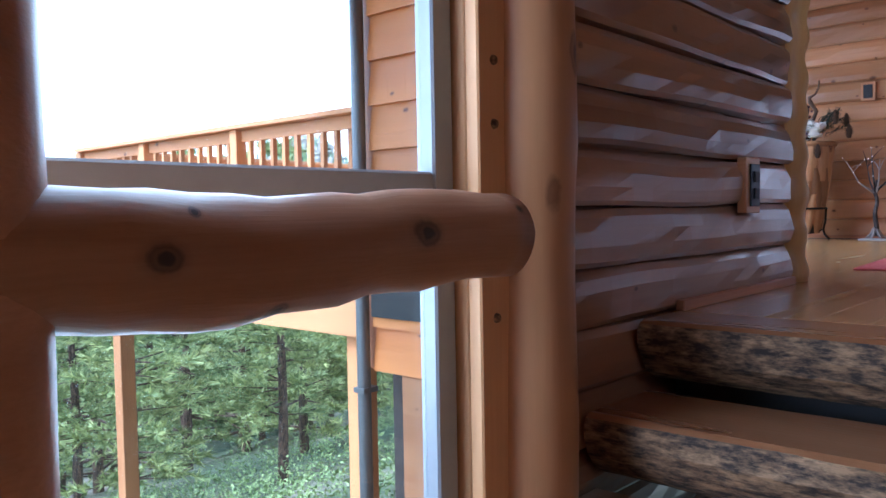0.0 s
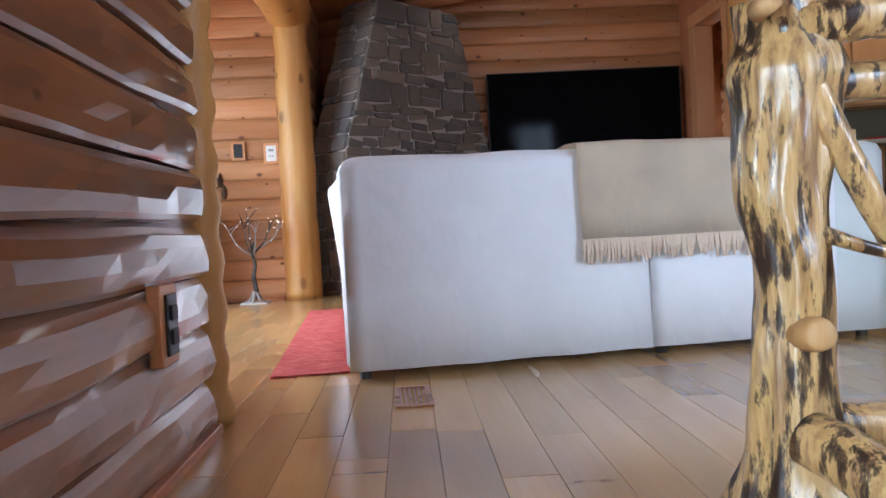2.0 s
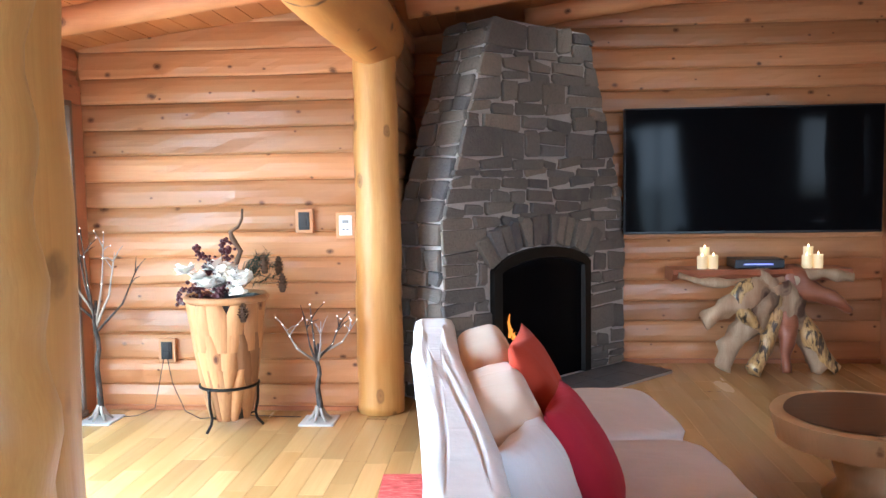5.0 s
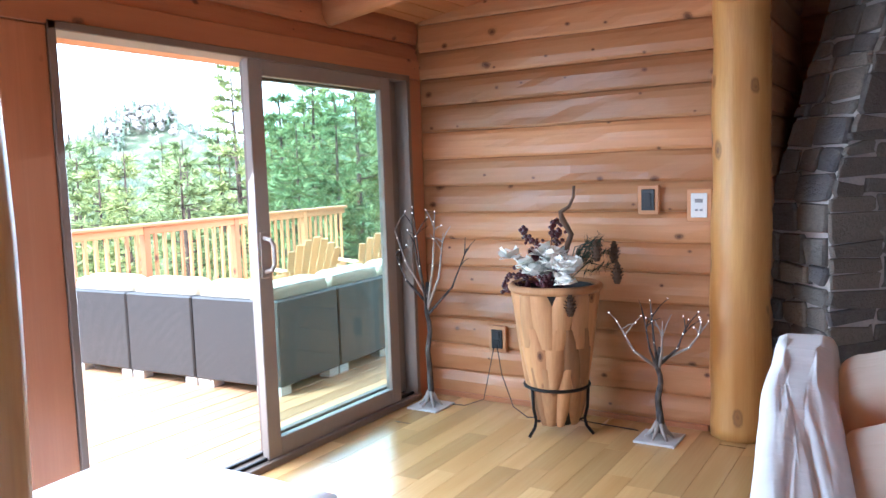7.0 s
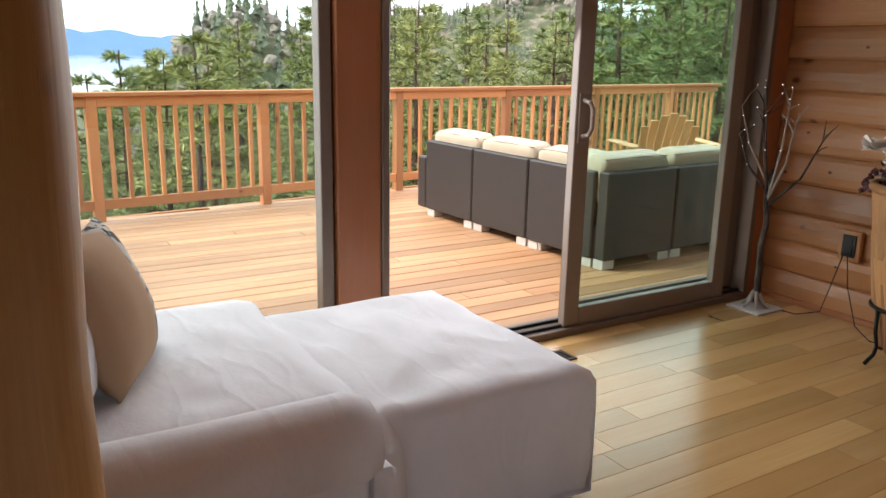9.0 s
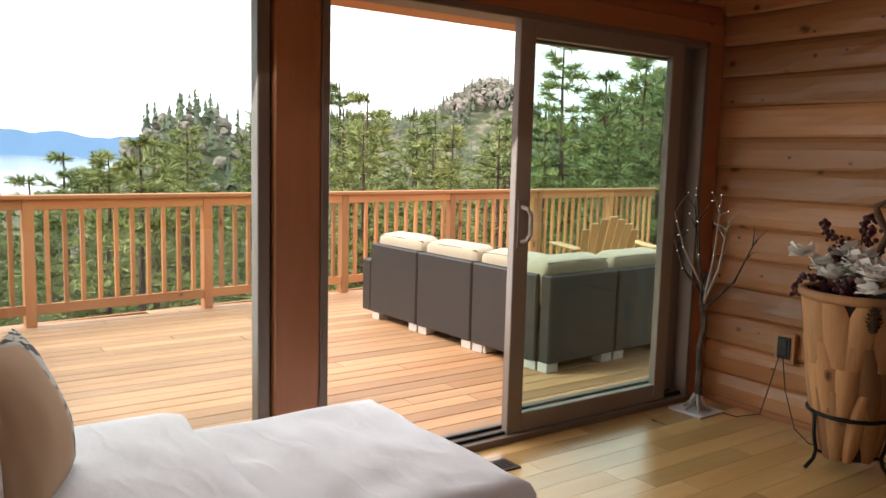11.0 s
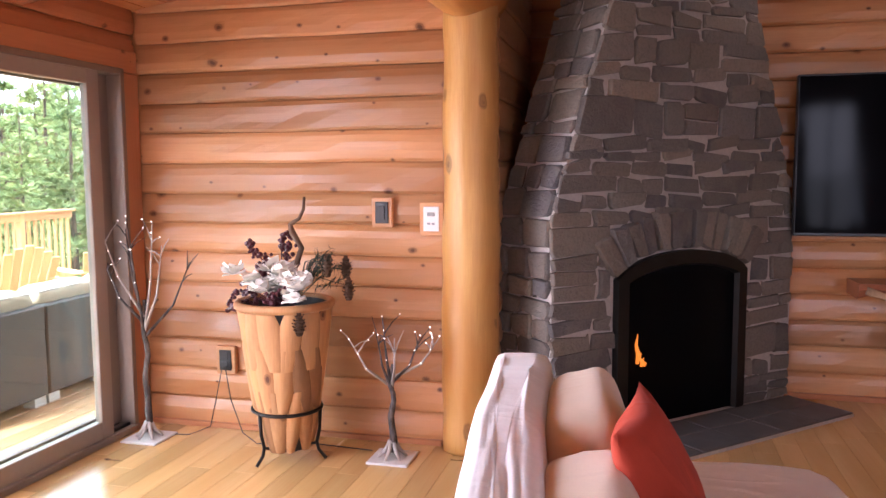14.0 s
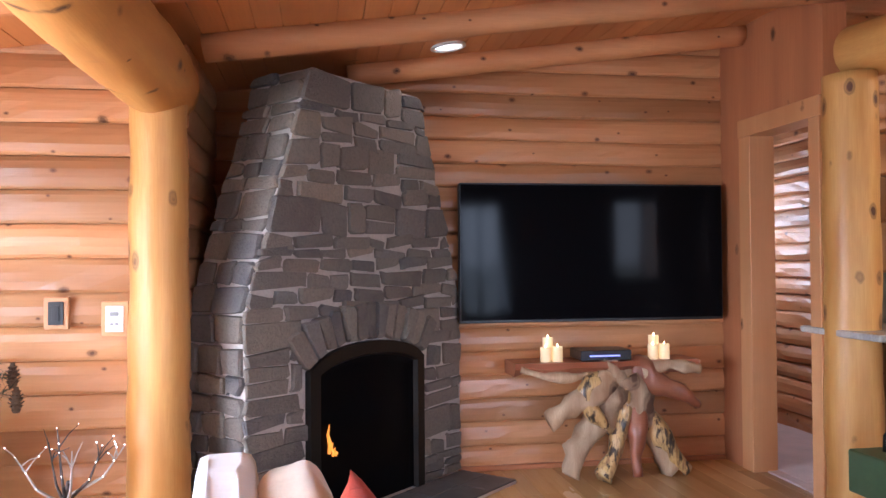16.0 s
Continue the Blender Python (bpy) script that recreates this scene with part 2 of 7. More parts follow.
def box(bm, x0, x1, y0, y1, z0, z1, bevel=0.0, m=None, segments=1):
    made = bmesh.ops.create_cube(bm, size=1, matrix=Matrix.LocRotScale(((x0 + x1) / 2, (y0 + y1) / 2, (z0 + z1) / 2), None, (abs(x1 - x0), abs(y1 - y0), abs(z1 - z0))))
    verts = made["verts"]
    if bevel:
        edges = list({e for v in verts for e in v.link_edges})
        out = bmesh.ops.bevel(bm, geom=edges, offset=bevel, segments=segments, affect="EDGES", profile=0.5)
        verts = [v for v in out["verts"]]
    if m is not None:
        seen = list({v for v in verts})
        bmesh.ops.transform(bm, matrix=m, verts=seen)
    return bm


def boxes(*specs, bevel=0.0):
    bm = bmesh.new()
    for s in specs:
        box(bm, *s, bevel=bevel)
    return bm


def tube(points, radii, sides=10, wobble=0.0, seed=0.0, cap=True, rough=0.0, bm=None):
    """A limb along a line of points with a radius at each; wobble and rough shape the skin."""
    bm = bm or bmesh.new()
    pts = [Vector(p) for p in points]
    rings, up = [], None
    for i, p in enumerate(pts):
        way = (pts[min(i + 1, len(pts) - 1)] - pts[max(i - 1, 0)]).normalized()
        if up is None:
            up = way.orthogonal().normalized()
        up = (up - way * up.dot(way)).normalized()
        side = way.cross(up)
        ring = []
        for k in range(sides):
            a = 2 * math.pi * k / sides
            d = up * math.cos(a) + side * math.sin(a)
            r = radii[i] if not callable(radii) else radii(i / (len(pts) - 1))
            q = p + d * r
            if wobble:
                r *= 1 + wobble * noise.noise(q * 3.1 + Vector((seed, seed * 2, 0)))
            if rough:
                r *= 1 + rough * noise.noise(q * 11 + Vector((seed, 0, seed)))
            ring.append(bm.verts.new(p + d * r))
        rings.append(ring)
    for a, b in zip(rings, rings[1:]):
        for k in range(sides):
            bm.faces.new((a[k], a[(k + 1) % sides], b[(k + 1) % sides], b[k]))
    if cap:
        bm.faces.new(rings[0][::-1])
        bm.faces.new(rings[-1])
    return bm


def spans(u0, u1, z0, z1, openings):
    """The stretches of a course that are left beside the openings."""
    left = [(u0, u1)]
    for a, b, lo, hi in openings:
        if z1 > lo + 0.01 and z0 < hi - 0.01:
            left = [(s, t) for p, q in left for s, t in ((p, min(q, a)), (max(p, b), q)) if t - s > 0.03]
    return left


def half_log(length, height, bulge, seed, flip=1):
    """One wall log from (0, 0, 0) along x, its rounded face towards -y, hand-hewn and uneven."""
    bm = bmesh.new()
    nu, rows = max(3, int(length / 0.11)), []
    prof = [(0.0, 0.0), (0.015, 0.62), (0.1, 0.9), (0.34, 1.0), (0.6, 0.94), (0.82, 0.72), (0.95, 0.4), (1.0, 0.0)]
    for i in range(nu + 1):
        u = length * i / nu
        row = []
        for f, d in prof:
            w = noise.noise(Vector((u * 2.1 + seed * 7.3, f * 1.4, seed))) * 0.42 + noise.noise(Vector((u * 6 + seed, f * 3, seed * 3.1))) * 0.2
            dz = noise.noise(Vector((u * 1.7, seed * 5.7, f * 0.6))) * 0.013
            row.append(bm.verts.new((u, -bulge * d * (1 + w) - (0.002 if d == 0 else 0), f * height + dz * (0 < f < 1))))
        rows.append(row)
    for a, b in zip(rows, rows[1:]):
        for k in range(len(prof) - 1):
            bm.faces.new((a[k], b[k], b[k + 1], a[k + 1]))
    for row, way in ((rows[0], 1), (rows[-1], -1)):
        bm.faces.new(row[::way])
    return bm


def log_courses(parent, material, to_world, u0, u1, z0, z1, openings=(), course=0.171, bulge=0.031, seed=0, top=None):
    """Courses of logs on a wall; to_world takes (along, out of the wall, up) to the room."""
    k = 0
    z = z0
    while z < z1 - 0.02:
        h = min(course, z1 - z)
        for a, b in spans(u0, u1, z, z + h, openings):
            if top is not None:
                if top(a) < z + 0.03 and top(b) < z + 0.03:
                    continue
            bm = half_log(b - a, h, bulge, seed + k * 1.37 + a)
            bmesh.ops.translate(bm, verts=bm.verts[:], vec=(a, 0, z))
            bm.transform(to_world)
            part("log", bm, material, parent, smooth=False)
            k += 1
        z += course


def facing(axis, value, sign):
    """Takes wall coordinates to the world: a wall at axis = value whose face looks along sign of that axis."""
    if axis == "y":
        return Matrix.Translation((0, value, 0)) @ Matrix.Diagonal((1, -sign, 1, 1))
    return Matrix.Translation((value, 0, 0)) @ Matrix(((0, -sign, 0, 0), (1, 0, 0, 0), (0, 0, 1, 0), (0, 0, 0, 1)))


def structure(name, bm, material, label, category, smooth=False):
    return tagged(part(name, bm, material, None, smooth=smooth), label, category, kind="structure")


# ---- the house ----
XW, YN, YT, XR, YS = -2.67, 8.07, 9.5, 3.15, 3.9
CEIL_A, CEIL_K = 2.41, 0.135


def ceil_z(x):
    return CEIL_A + CEIL_K * (x + 2.7)


def build_floor():
    base = boxes((XW - 0.02, 7.2, 3.6, 11.2, -0.3, -0.02), (-0.36, 7.2, 2.6, 3.6, -0.3, -0.02), (1.35, 7.2, 1.0, 2.6, -0.3, -0.02))
    floor = structure("floor", base, seal_black, "honey maple plank floor, glossy and knotty", "floor")
    rng = random.Random(4)
    width, shelf = 0.127, {}
    x = XW
    while x < 6.0:
        y = 3.6 if x < -0.45 else (2.62 if x < 1.35 else 1.0)
        y -= rng.uniform(0, 0.8)
        while y < 9.6:
            length = rng.choice((0.5, 0.7, 0.9, 1.2, 1.5))
            a, b = max(y, 3.62 if x < -0.45 else (2.636 if x < 1.35 else 1.01)), min(y + length, 9.6)
            y += length
            if b - a < 0.06 or (x > 3.6 and a > 8.6):
                continue
            key = round(b - a, 2)
            if key not in shelf:
                bm = boxes((0.0006, width - 0.0006, 0, key - 0.001, -0.019, 0), bevel=0.0007)
                me = bpy.data.meshes.new("plank")
                bm.to_mesh(me)
                bm.free()
                me.materials.append(floor_wood)
                shelf[key] = me
            share("plank", shelf[key], floor, pose(x, a, 0))
        x += width
    return floor


def build_walls():
    th = 0.2
    # north wall behind the flowers, its return beside the chimney, and the wall of the television
    north = structure("wall_north", boxes((XW - th, -0.62, YN + 0.04, YN + 0.24, -0.1, 3.2)), log_x, "honey cedar half-log wall with dark knots", "wall")
    log_courses(north, log_x, facing("y", YN + 0.04, -1), XW, -0.62, 0.0, 2.75, seed=3, top=ceil_z)
    turn = structure("wall_return", boxes((-0.82, -0.62, YN + 0.24, YT + 0.04, -0.1, 3.2)), log_y, "cedar half-log wall beside the chimney", "wall")
    log_courses(turn, log_y, facing("x", -0.62, 1), YN + 0.24, YT, 0.0, 2.8, seed=5)
    back = structure("wall_television", boxes((-0.82, XR + 0.2, YT + 0.04, YT + 0.24, -0.1, 3.6)), log_x, "honey cedar half-log wall behind the television", "wall")
    log_courses(back, log_x, facing("y", YT + 0.04, -1), -0.62, XR, 0.0, 3.3, seed=7, top=ceil_z)
    # west wall with the fixed window and the sliding door
    wx0, wx1 = XW - th, XW - 0.04
    west = structure("wall_west", boxes((wx0, wx1, 3.76, 4.27, -0.1, 2.6), (wx0, wx1, 5.335, 5.535, -0.1, 2.6), (wx0, wx1, 7.94, YN + 0.24, -0.1, 2.6), (wx0, wx1, 4.27, 7.94, 2.06, 2.6)), log_y, "cedar log wall over the glazed doors", "wall")
    log_courses(west, trim_y, facing("x", XW - 0.04, 1), YS, YN, 2.10, 2.44, bulge=0.035, seed=11)
    # south wall of the living room and the log wall of the stairs
    south = structure("wall_south", boxes((XW - th, -0.602, YS - 0.16, YS + 0.06, -0.5, 2.9)), log_x, "cedar half-log wall behind the daybed", "wall")
    log_courses(south, log_x, facing("y", YS + 0.06, 1), XW, -0.6, 0.0, 2.6, seed=13, top=ceil_z)
    stairs = structure("wall_stairs", boxes((-0.6, -0.42, 2.03, 3.74, -2.2, 3.3), (-0.6, -0.42, 0.0, 2.03, -2.2, -0.55), (-0.6, -0.42, -1.2, 0.05, -2.2, 3.3), (-0.6, -0.42, 0.05, 2.03, 1.9, 3.3)), log_stairs, "dark varnished log wall along the stairs", "wall")
    log_courses(stairs, log_stairs, facing("x", -0.42, 1), 2.06, 3.62, -1.2, 2.9, seed=17, bulge=0.045, course=0.15)
    log_courses(stairs, log_stairs, facing("x", -0.42, 1), -1.0, 1.95, -1.2, -0.56, seed=19, bulge=0.045)
    # right wall with the doorway to the hall
    right = structure("wall_right", boxes((XR, XR + 0.16, 8.27, 8.4, -0.1, 3.6), (XR, XR + 0.16, 9.09, YT + 0.06, -0.1, 3.6), (XR, XR + 0.16, 8.4, 9.09, 2.4, 3.6)), trim_z, "smooth cedar wall with a doorway", "wall")
    hall = structure("wall_hall", boxes((4.3, 4.5, 8.75, 11.2, -0.1, 3.6), (XR, 4.5, 11.2, 11.4, -0.1, 3.6), (3.48, 4.3, 8.743, 8.76, -0.1, 3.6), (XR - 0.3, XR + 0.16, YT + 0.24, 11.2, -0.1, 3.6)), log_y, "cedar log wall of the hall", "wall")
    log_courses(hall, log_y, facing("x", 4.3, -1), 8.75, 11.2, 0.0, 3.2, seed=23, course=0.15, bulge=0.05)
    kitchen = structure("wall_kitchen", boxes((3.46, 7.2, 8.55, 8.74, -0.1, 3.9)), log_x, "cedar log wall of the kitchen", "wall")
    log_courses(kitchen, log_x, facing("y", 8.55, -1), 3.46, 7.0, 1.4, 3.6, seed=29)
    # plain walls that close the house
    east = structure("wall_east", boxes((7.0, 7.2, -1.2, 8.7, -2.2, 4.2)), log_y, "cedar wall of the far side", "wall")
    holes = ((2.6, 3.4, 0.5, 2.6), (5.5, 6.7, 1.15, 2.65))
    structure("wall_stairwell", boxes((-0.6, 1.55, -1.4, -1.2, -2.2, 4.2), (1.35, 1.55, -1.2, 0.8, -2.2, 4.2)), log_x, "cedar wall behind the stairs", "wall")
    rear = structure("wall_rear", boxes((1.35, 2.6, 0.8, 1.0, -2.2, 4.2), (3.4, 5.5, 0.8, 1.0, -2.2, 4.2), (6.7, 7.2, 0.8, 1.0, -2.2, 4.2), *((p, q, 0.8, 1.0, -2.2, lo) for p, q, lo, hi in holes), *((p, q, 0.8, 1.0, hi, 4.2) for p, q, lo, hi in holes)), log_x, "cedar wall of the dining side with two windows", "wall")
    for k, (p, q, lo, hi) in enumerate(holes):
        win = tagged(new(f"window_{k + 3}"), "rear window in a bronze frame", "window", kind="structure")
        mid = (p + q) / 2
        part("window_frame", boxes((p, p + 0.06, 0.87, 0.95, lo, hi), (q - 0.06, q, 0.87, 0.95, lo, hi), (mid - 0.03, mid + 0.03, 0.87, 0.95, lo, hi), (p, q, 0.86, 0.94, lo, lo + 0.06), (p, q, 0.86, 0.94, hi - 0.06, hi)), sash_bronze, win)
    lower = structure("floor_lower", boxes((-0.6, 7.2, -1.4, 2.4, -1.4, -1.18)), floor_wood, "wooden floor of the lower landing", "floor")
    return west, stairs


def build_ceiling():
    bm = bmesh.new()
    x0, x1, w = -4.0, 7.3, 0.14
    x = x0
    while x < x1:
        xb = min(x + w, x1)
        zs = [ceil_z(x + 0.002), ceil_z(xb - 0.002)]
        box(bm, x + 0.003, xb - 0.003, -1.4, 11.4, 0, 0.02)
        vs = bm.verts[-8:]
        for v in vs:
            v.co.z += ceil_z(v.co.x)
        x += w
    vs = [bm.verts.new(p) for p in ((x0, -1.4, ceil_z(x0) + 0.012), (x1, -1.4, ceil_z(x1) + 0.012), (x1, 11.4, ceil_z(x1) + 0.012), (x0, 11.4, ceil_z(x0) + 0.012))]
    up = [bm.verts.new(v.co + Vector((0, 0, 0.2))) for v in vs]
    bm.faces.new(vs[::-1])
    bm.faces.new(up)
    for k in range(4):
        bm.faces.new((vs[k], vs[(k + 1) % 4], up[(k + 1) % 4], up[k]))
    return structure("ceiling", bm, ceil_wood, "sloping ceiling of honey tongue-and-groove boards", "ceiling")


def build_rafters():
    for i, y in enumerate((2.3, 3.3, 4.3, 5.3, 6.3, 7.22, 8.22, 9.2)):
        n = 34
        xa, xb = (XW - 0.03 if y > 3.9 else -0.4), 7.0
        if y > 9:
            xa = 0.3
        if 8.1 < y < 9:
            xa = -0.5
        xb = XR if y > 8.3 else 7.0
        pts = [(xa + (xb - xa) * k / n, y + 0.012 * noise.noise(Vector((k * 0.4, y, 0))), ceil_z(xa + (xb - xa) * k / n) - 0.05) for k in range(n + 1)]
        bm = tube(pts, [0.084 + 0.006 * noise.noise(Vector((k * 0.6, y * 3, 1))) for k in range(n + 1)], 12, 0.08, y)
        tagged(part("rafter", bm, rafter_wood, smooth=True), "peeled log rafter under the sloping ceiling", "beam", "ceiling rafters", "structure")


def log_post(name, x, y, z0, z1, r0, r1, material, label, seed):
    n = 40
    pts = [(x + 0.012 * noise.noise(Vector((0, seed, k * 0.2))), y + 0.012 * noise.noise(Vector((seed, 0, k * 0.2))), z0 + (z1 - z0) * k / n) for k in range(n + 1)]
    bm = tube(pts, [r0 + (r1 - r0) * k / n for k in range(n + 1)], 24, 0.06, seed, rough=0.02)
    return tagged(part(name, bm, material, smooth=True), label, "post", "log posts", "structure")


def build_posts():
    log_post("log_post", -0.70, 8.08, 0, 2.36, 0.155, 0.14, post_wood, "peeled yellow pine log post by the chimney", 2.0)
    log_post("log_post", -0.64, 4.06, 0, 2.34, 0.124, 0.12, post_wood, "peeled pine log post by the daybed", 5.0)
    log_post("log_post", 3.27, 8.2, 0, 2.62, 0.165, 0.155, post_wood, "peeled pine log post at the kitchen bar", 8.0)
    n = 40
    pts = [(-0.72 + 0.02 * math.sin(k * 0.3), 8.3 - (8.3 - 3.75) * k / n, 2.44) for k in range(n + 1)]
    bm = tube(pts, [0.185 + 0.015 * math.sin(k * 0.21) for k in range(n + 1)], 24, 0.08, 3.3, rough=0.03)
    tagged(part("log_beam", bm, beam_y_wood, smooth=True), "thick peeled pine log beam on posts", "beam", kind="structure")
    pts = [(3.36 + 0.2 * (8.4 - y), y, 2.78) for y in np.linspace(8.42, 3.4, 30)]
    bm = tube(pts, [0.17] * 30, 20, 0.1, 9.1, rough=0.03)
    tagged(part("log_beam", bm, beam_y_wood, smooth=True), "peeled pine log beam over the kitchen bar", "beam", kind="structure")


build_floor()
WEST, STAIRS = build_walls()
build_ceiling()
build_rafters()
build_posts()
# ---- more materials ----
def fabric(name, colour, weave=900.0, vary=0.06, rough=0.95, sheen=0.25):
    n = Nodes(name, rough)
    vec = n.position((1, 1, 1))
    a, b = n.noise(vec, weave, 2), n.noise(vec, 5, 3)
    lo, hi = tuple(c * (1 - vary) for c in colour), tuple(min(0.95, c * (1 + vary)) for c in colour)
    n.colour(n.mix(0.6, n.ramp(a, (0.3, lo), (0.7, hi)), n.ramp(b, (0.3, lo), (0.7, hi))))
    creases = n.noise(n.position((1, 1, 0.5)), 9, 4, 0.6)
    pulls = n.ramp(n.noise(n.position((0.35, 1, 0.35)), 5, 2, 0.5), (0.44, (0, 0, 0)), (0.5, (1, 1, 1)), (0.56, (0, 0, 0)))
    n.bump(n.mix(0.3, creases, pulls), 0.45, 0.014)
    n.bsdf.inputs["Sheen Weight"].default_value = sheen
    return n.mat


white_cotton = fabric("white_slipcover", (0.80, 0.80, 0.82))
tan_linen = fabric("tan_linen", (0.55, 0.40, 0.27))
red_cotton = fabric("red_cotton", (0.40, 0.012, 0.035), sheen=0.02)
rust_cotton = fabric("rust_cotton", (0.42, 0.045, 0.018), sheen=0.02)
beige_wool = fabric("beige_throw", (0.86, 0.73, 0.57), 500, 0.12)
cream_outdoor = fabric("cream_cushion", (0.48, 0.41, 0.30))


def striped_rug():
    n = Nodes("red_rag_rug", 0.95)
    vec = n.position((0.3, 1, 1))
    s = n.noise(vec, 60, 3, 0.7)
    n.colour(n.ramp(s, (0.3, (0.30, 0.03, 0.03)), (0.5, (0.52, 0.07, 0.06)), (0.72, (0.62, 0.2, 0.16))))
    n.bump(s, 0.6, 0.006)
    return n.mat


def stone_mat():
    n = Nodes("field_stone", 0.78)
    vec = n.position((1, 1, 1))
    broad, fine = n.noise(vec, 7, 5, 0.6), n.noise(vec, 60, 4, 0.65)
    rnd = n.add("ObjectInfo").outputs["Random"]
    hue = n.ramp(rnd, (0.0, (0.085, 0.085, 0.092)), (0.3, (0.22, 0.19, 0.155)), (0.45, (0.115, 0.115, 0.125)), (0.65, (0.20, 0.185, 0.165)), (0.85, (0.32, 0.275, 0.215)), (1.0, (0.17, 0.17, 0.18)))
    tone = n.mix(n.ramp(broad, (0.35, (0, 0, 0)), (0.7, (0.7, 0.7, 0.7))), hue, (0.21, 0.19, 0.165))
    tone = n.mix(n.ramp(fine, (0.45, (0, 0, 0)), (0.75, (0.4, 0.4, 0.4))), tone, (0.05, 0.046, 0.045))
    n.colour(tone)
    n.bump(n.mix(0.5, broad, fine), 1.0, 0.02)
    return n.mat


def bark_mat(name, light, dark, scale):
    n = Nodes(name, 0.8)
    vec = n.position(scale)
    a = n.noise(vec, 26, 5, 0.7)
    cells = n.voronoi(vec, 40)
    tone = n.ramp(a, (0.40, dark), (0.52, tuple((p + q) / 2 for p, q in zip(light, dark))), (0.62, light))
    n.colour(n.mix(n.ramp(cells, (0.1, (0.5, 0.5, 0.5)), (0.4, (0, 0, 0))), tone, dark))
    n.bump(a, 0.8, 0.012)
    return n.mat


def gnarled_mat():
    """Peeled juniper: honey sapwood, grey weathered streaks, near-black hollows."""
    n = Nodes("gnarled_juniper", 0.32)
    vec = n.position((1, 1, 0.12))
    a = n.noise(vec, 24, 4, 0.66)
    b = n.noise(n.position((1, 1, 0.22)), 24, 5, 0.65)
    tone = n.ramp(a, (0.28, (0.16, 0.08, 0.03)), (0.42, (0.45, 0.27, 0.10)), (0.52, (0.58, 0.38, 0.15)), (0.6, (0.40, 0.24, 0.1)), (0.7, (0.22, 0.11, 0.05)))
    tone = n.mix(n.ramp(b, (0.52, (0, 0, 0)), (0.55, (0.7, 0.7, 0.7)), (0.6, (1, 1, 1))), tone, (0.035, 0.02, 0.013))
    n.colour(tone)
    n.bump(n.mix(0.5, a, b), 0.6, 0.015)
    n.bsdf.inputs["Coat Weight"].default_value = 0.35
    n.bsdf.inputs["Coat Roughness"].default_value = 0.12
    return n.mat


def wicker_mat():
    n = Nodes("dark_wicker", 0.5)
    geo = n.add("NewGeometry").outputs["Position"]
    sep = n.add("SeparateXYZ")
    n.link(geo, sep.inputs[0])
    both = n.add("Math", operation="ADD")
    n.link(sep.outputs[0], both.inputs[0])
    n.link(sep.outputs[1], both.inputs[1])
    vec = n.add("CombineXYZ")
    n.link(both.outputs[0], vec.inputs[0])
    n.link(sep.outputs[2], vec.inputs[1])
    chk = n.add("TexBrick")
    chk.inputs["Scale"].default_value = 28
    chk.inputs["Color1"].default_value, chk.inputs["Color2"].default_value, chk.inputs["Mortar"].default_value = (0.075, 0.066, 0.062, 1), (0.05, 0.045, 0.043, 1), (0.008, 0.008, 0.008, 1)
    chk.inputs["Mortar Size"].default_value = 0.06
    n.link(vec.outputs[0], chk.inputs["Vector"])
    n.colour(chk.outputs["Color"])
    n.bump(chk.outputs["Fac"], -0.6, 0.008)
    return n.mat


rug_mat, stone, juniper, wicker = striped_rug(), stone_mat(), gnarled_mat(), wicker_mat()
mortar = plain("pale_mortar", (0.54, 0.51, 0.475), 0.95, 0, 0.2, 60, 0.5)
slate = plain("slate_tile", (0.085, 0.083, 0.085), 0.5, 0, 0.35, 9, 0.3)
bark = bark_mat("pine_bark", (0.34, 0.20, 0.095), (0.028, 0.017, 0.011), (0.5, 1.3, 1.6))
tread_wood = wood("tread_pine", "x", (0.42, 0.2, 0.085), (0.28, 0.115, 0.045), 0.25, 0.3, coat=0.6)
driftwood = wood("bleached_root", "z", (0.62, 0.47, 0.31), (0.27, 0.145, 0.07), 0.7, 0.9, grain=1.8, knot=(0.1, 0.05, 0.03))
redwood_slab = wood("red_slab", "x", (0.36, 0.13, 0.06), (0.2, 0.06, 0.03), 0.35, 0.1, coat=0.4)
screen_black = plain("screen_glass", (0.004, 0.004, 0.005), 0.03, 0, 0.0, 30, 0.0)
screen_black.node_tree.nodes["Principled BSDF"].inputs["Specular IOR Level"].default_value = 0.035
wax = glow("candle_wax", (1.0, 0.6, 0.22), 0.045, (0.82, 0.68, 0.45))
flame_mat = glow("flame", (1.0, 0.26, 0.02), 0.16, (0.9, 0.4, 0.1))
bulb_mat = glow("tiny_bulb", (1.0, 0.9, 0.75), 1.2)
disc_glow = glow("downlight_lens", (1.0, 0.95, 0.88), 0.22)


def cushion(w, d, h, n=9, power=3.2, sag=0.0, seed=0.0, m=None, bm=None):
    """A stuffed block w x d x h about the origin with rounded, slightly uneven faces."""
    bm = bm or bmesh.new()
    made = bmesh.ops.create_cube(bm, size=2)
    bmesh.ops.subdivide_edges(bm, edges=list({e for v in made["verts"] for e in v.link_edges}), cuts=n, use_grid_fill=True)
    verts = {v for v in bm.verts if not v.tag}
    for v in verts:
        v.tag = True
        c = v.co
        r = (abs(c.x) ** power + abs(c.y) ** power + abs(c.z) ** power) ** (1 / power)
        q = c / r
        k = 1 + 0.03 * noise.noise(q * 2.3 + Vector((seed, 0, seed)))
        v.co = Vector((q.x * w / 2 * k, q.y * d / 2 * k, q.z * h / 2 * k))
        if m is not None:
            v.co = m @ v.co
    return bm


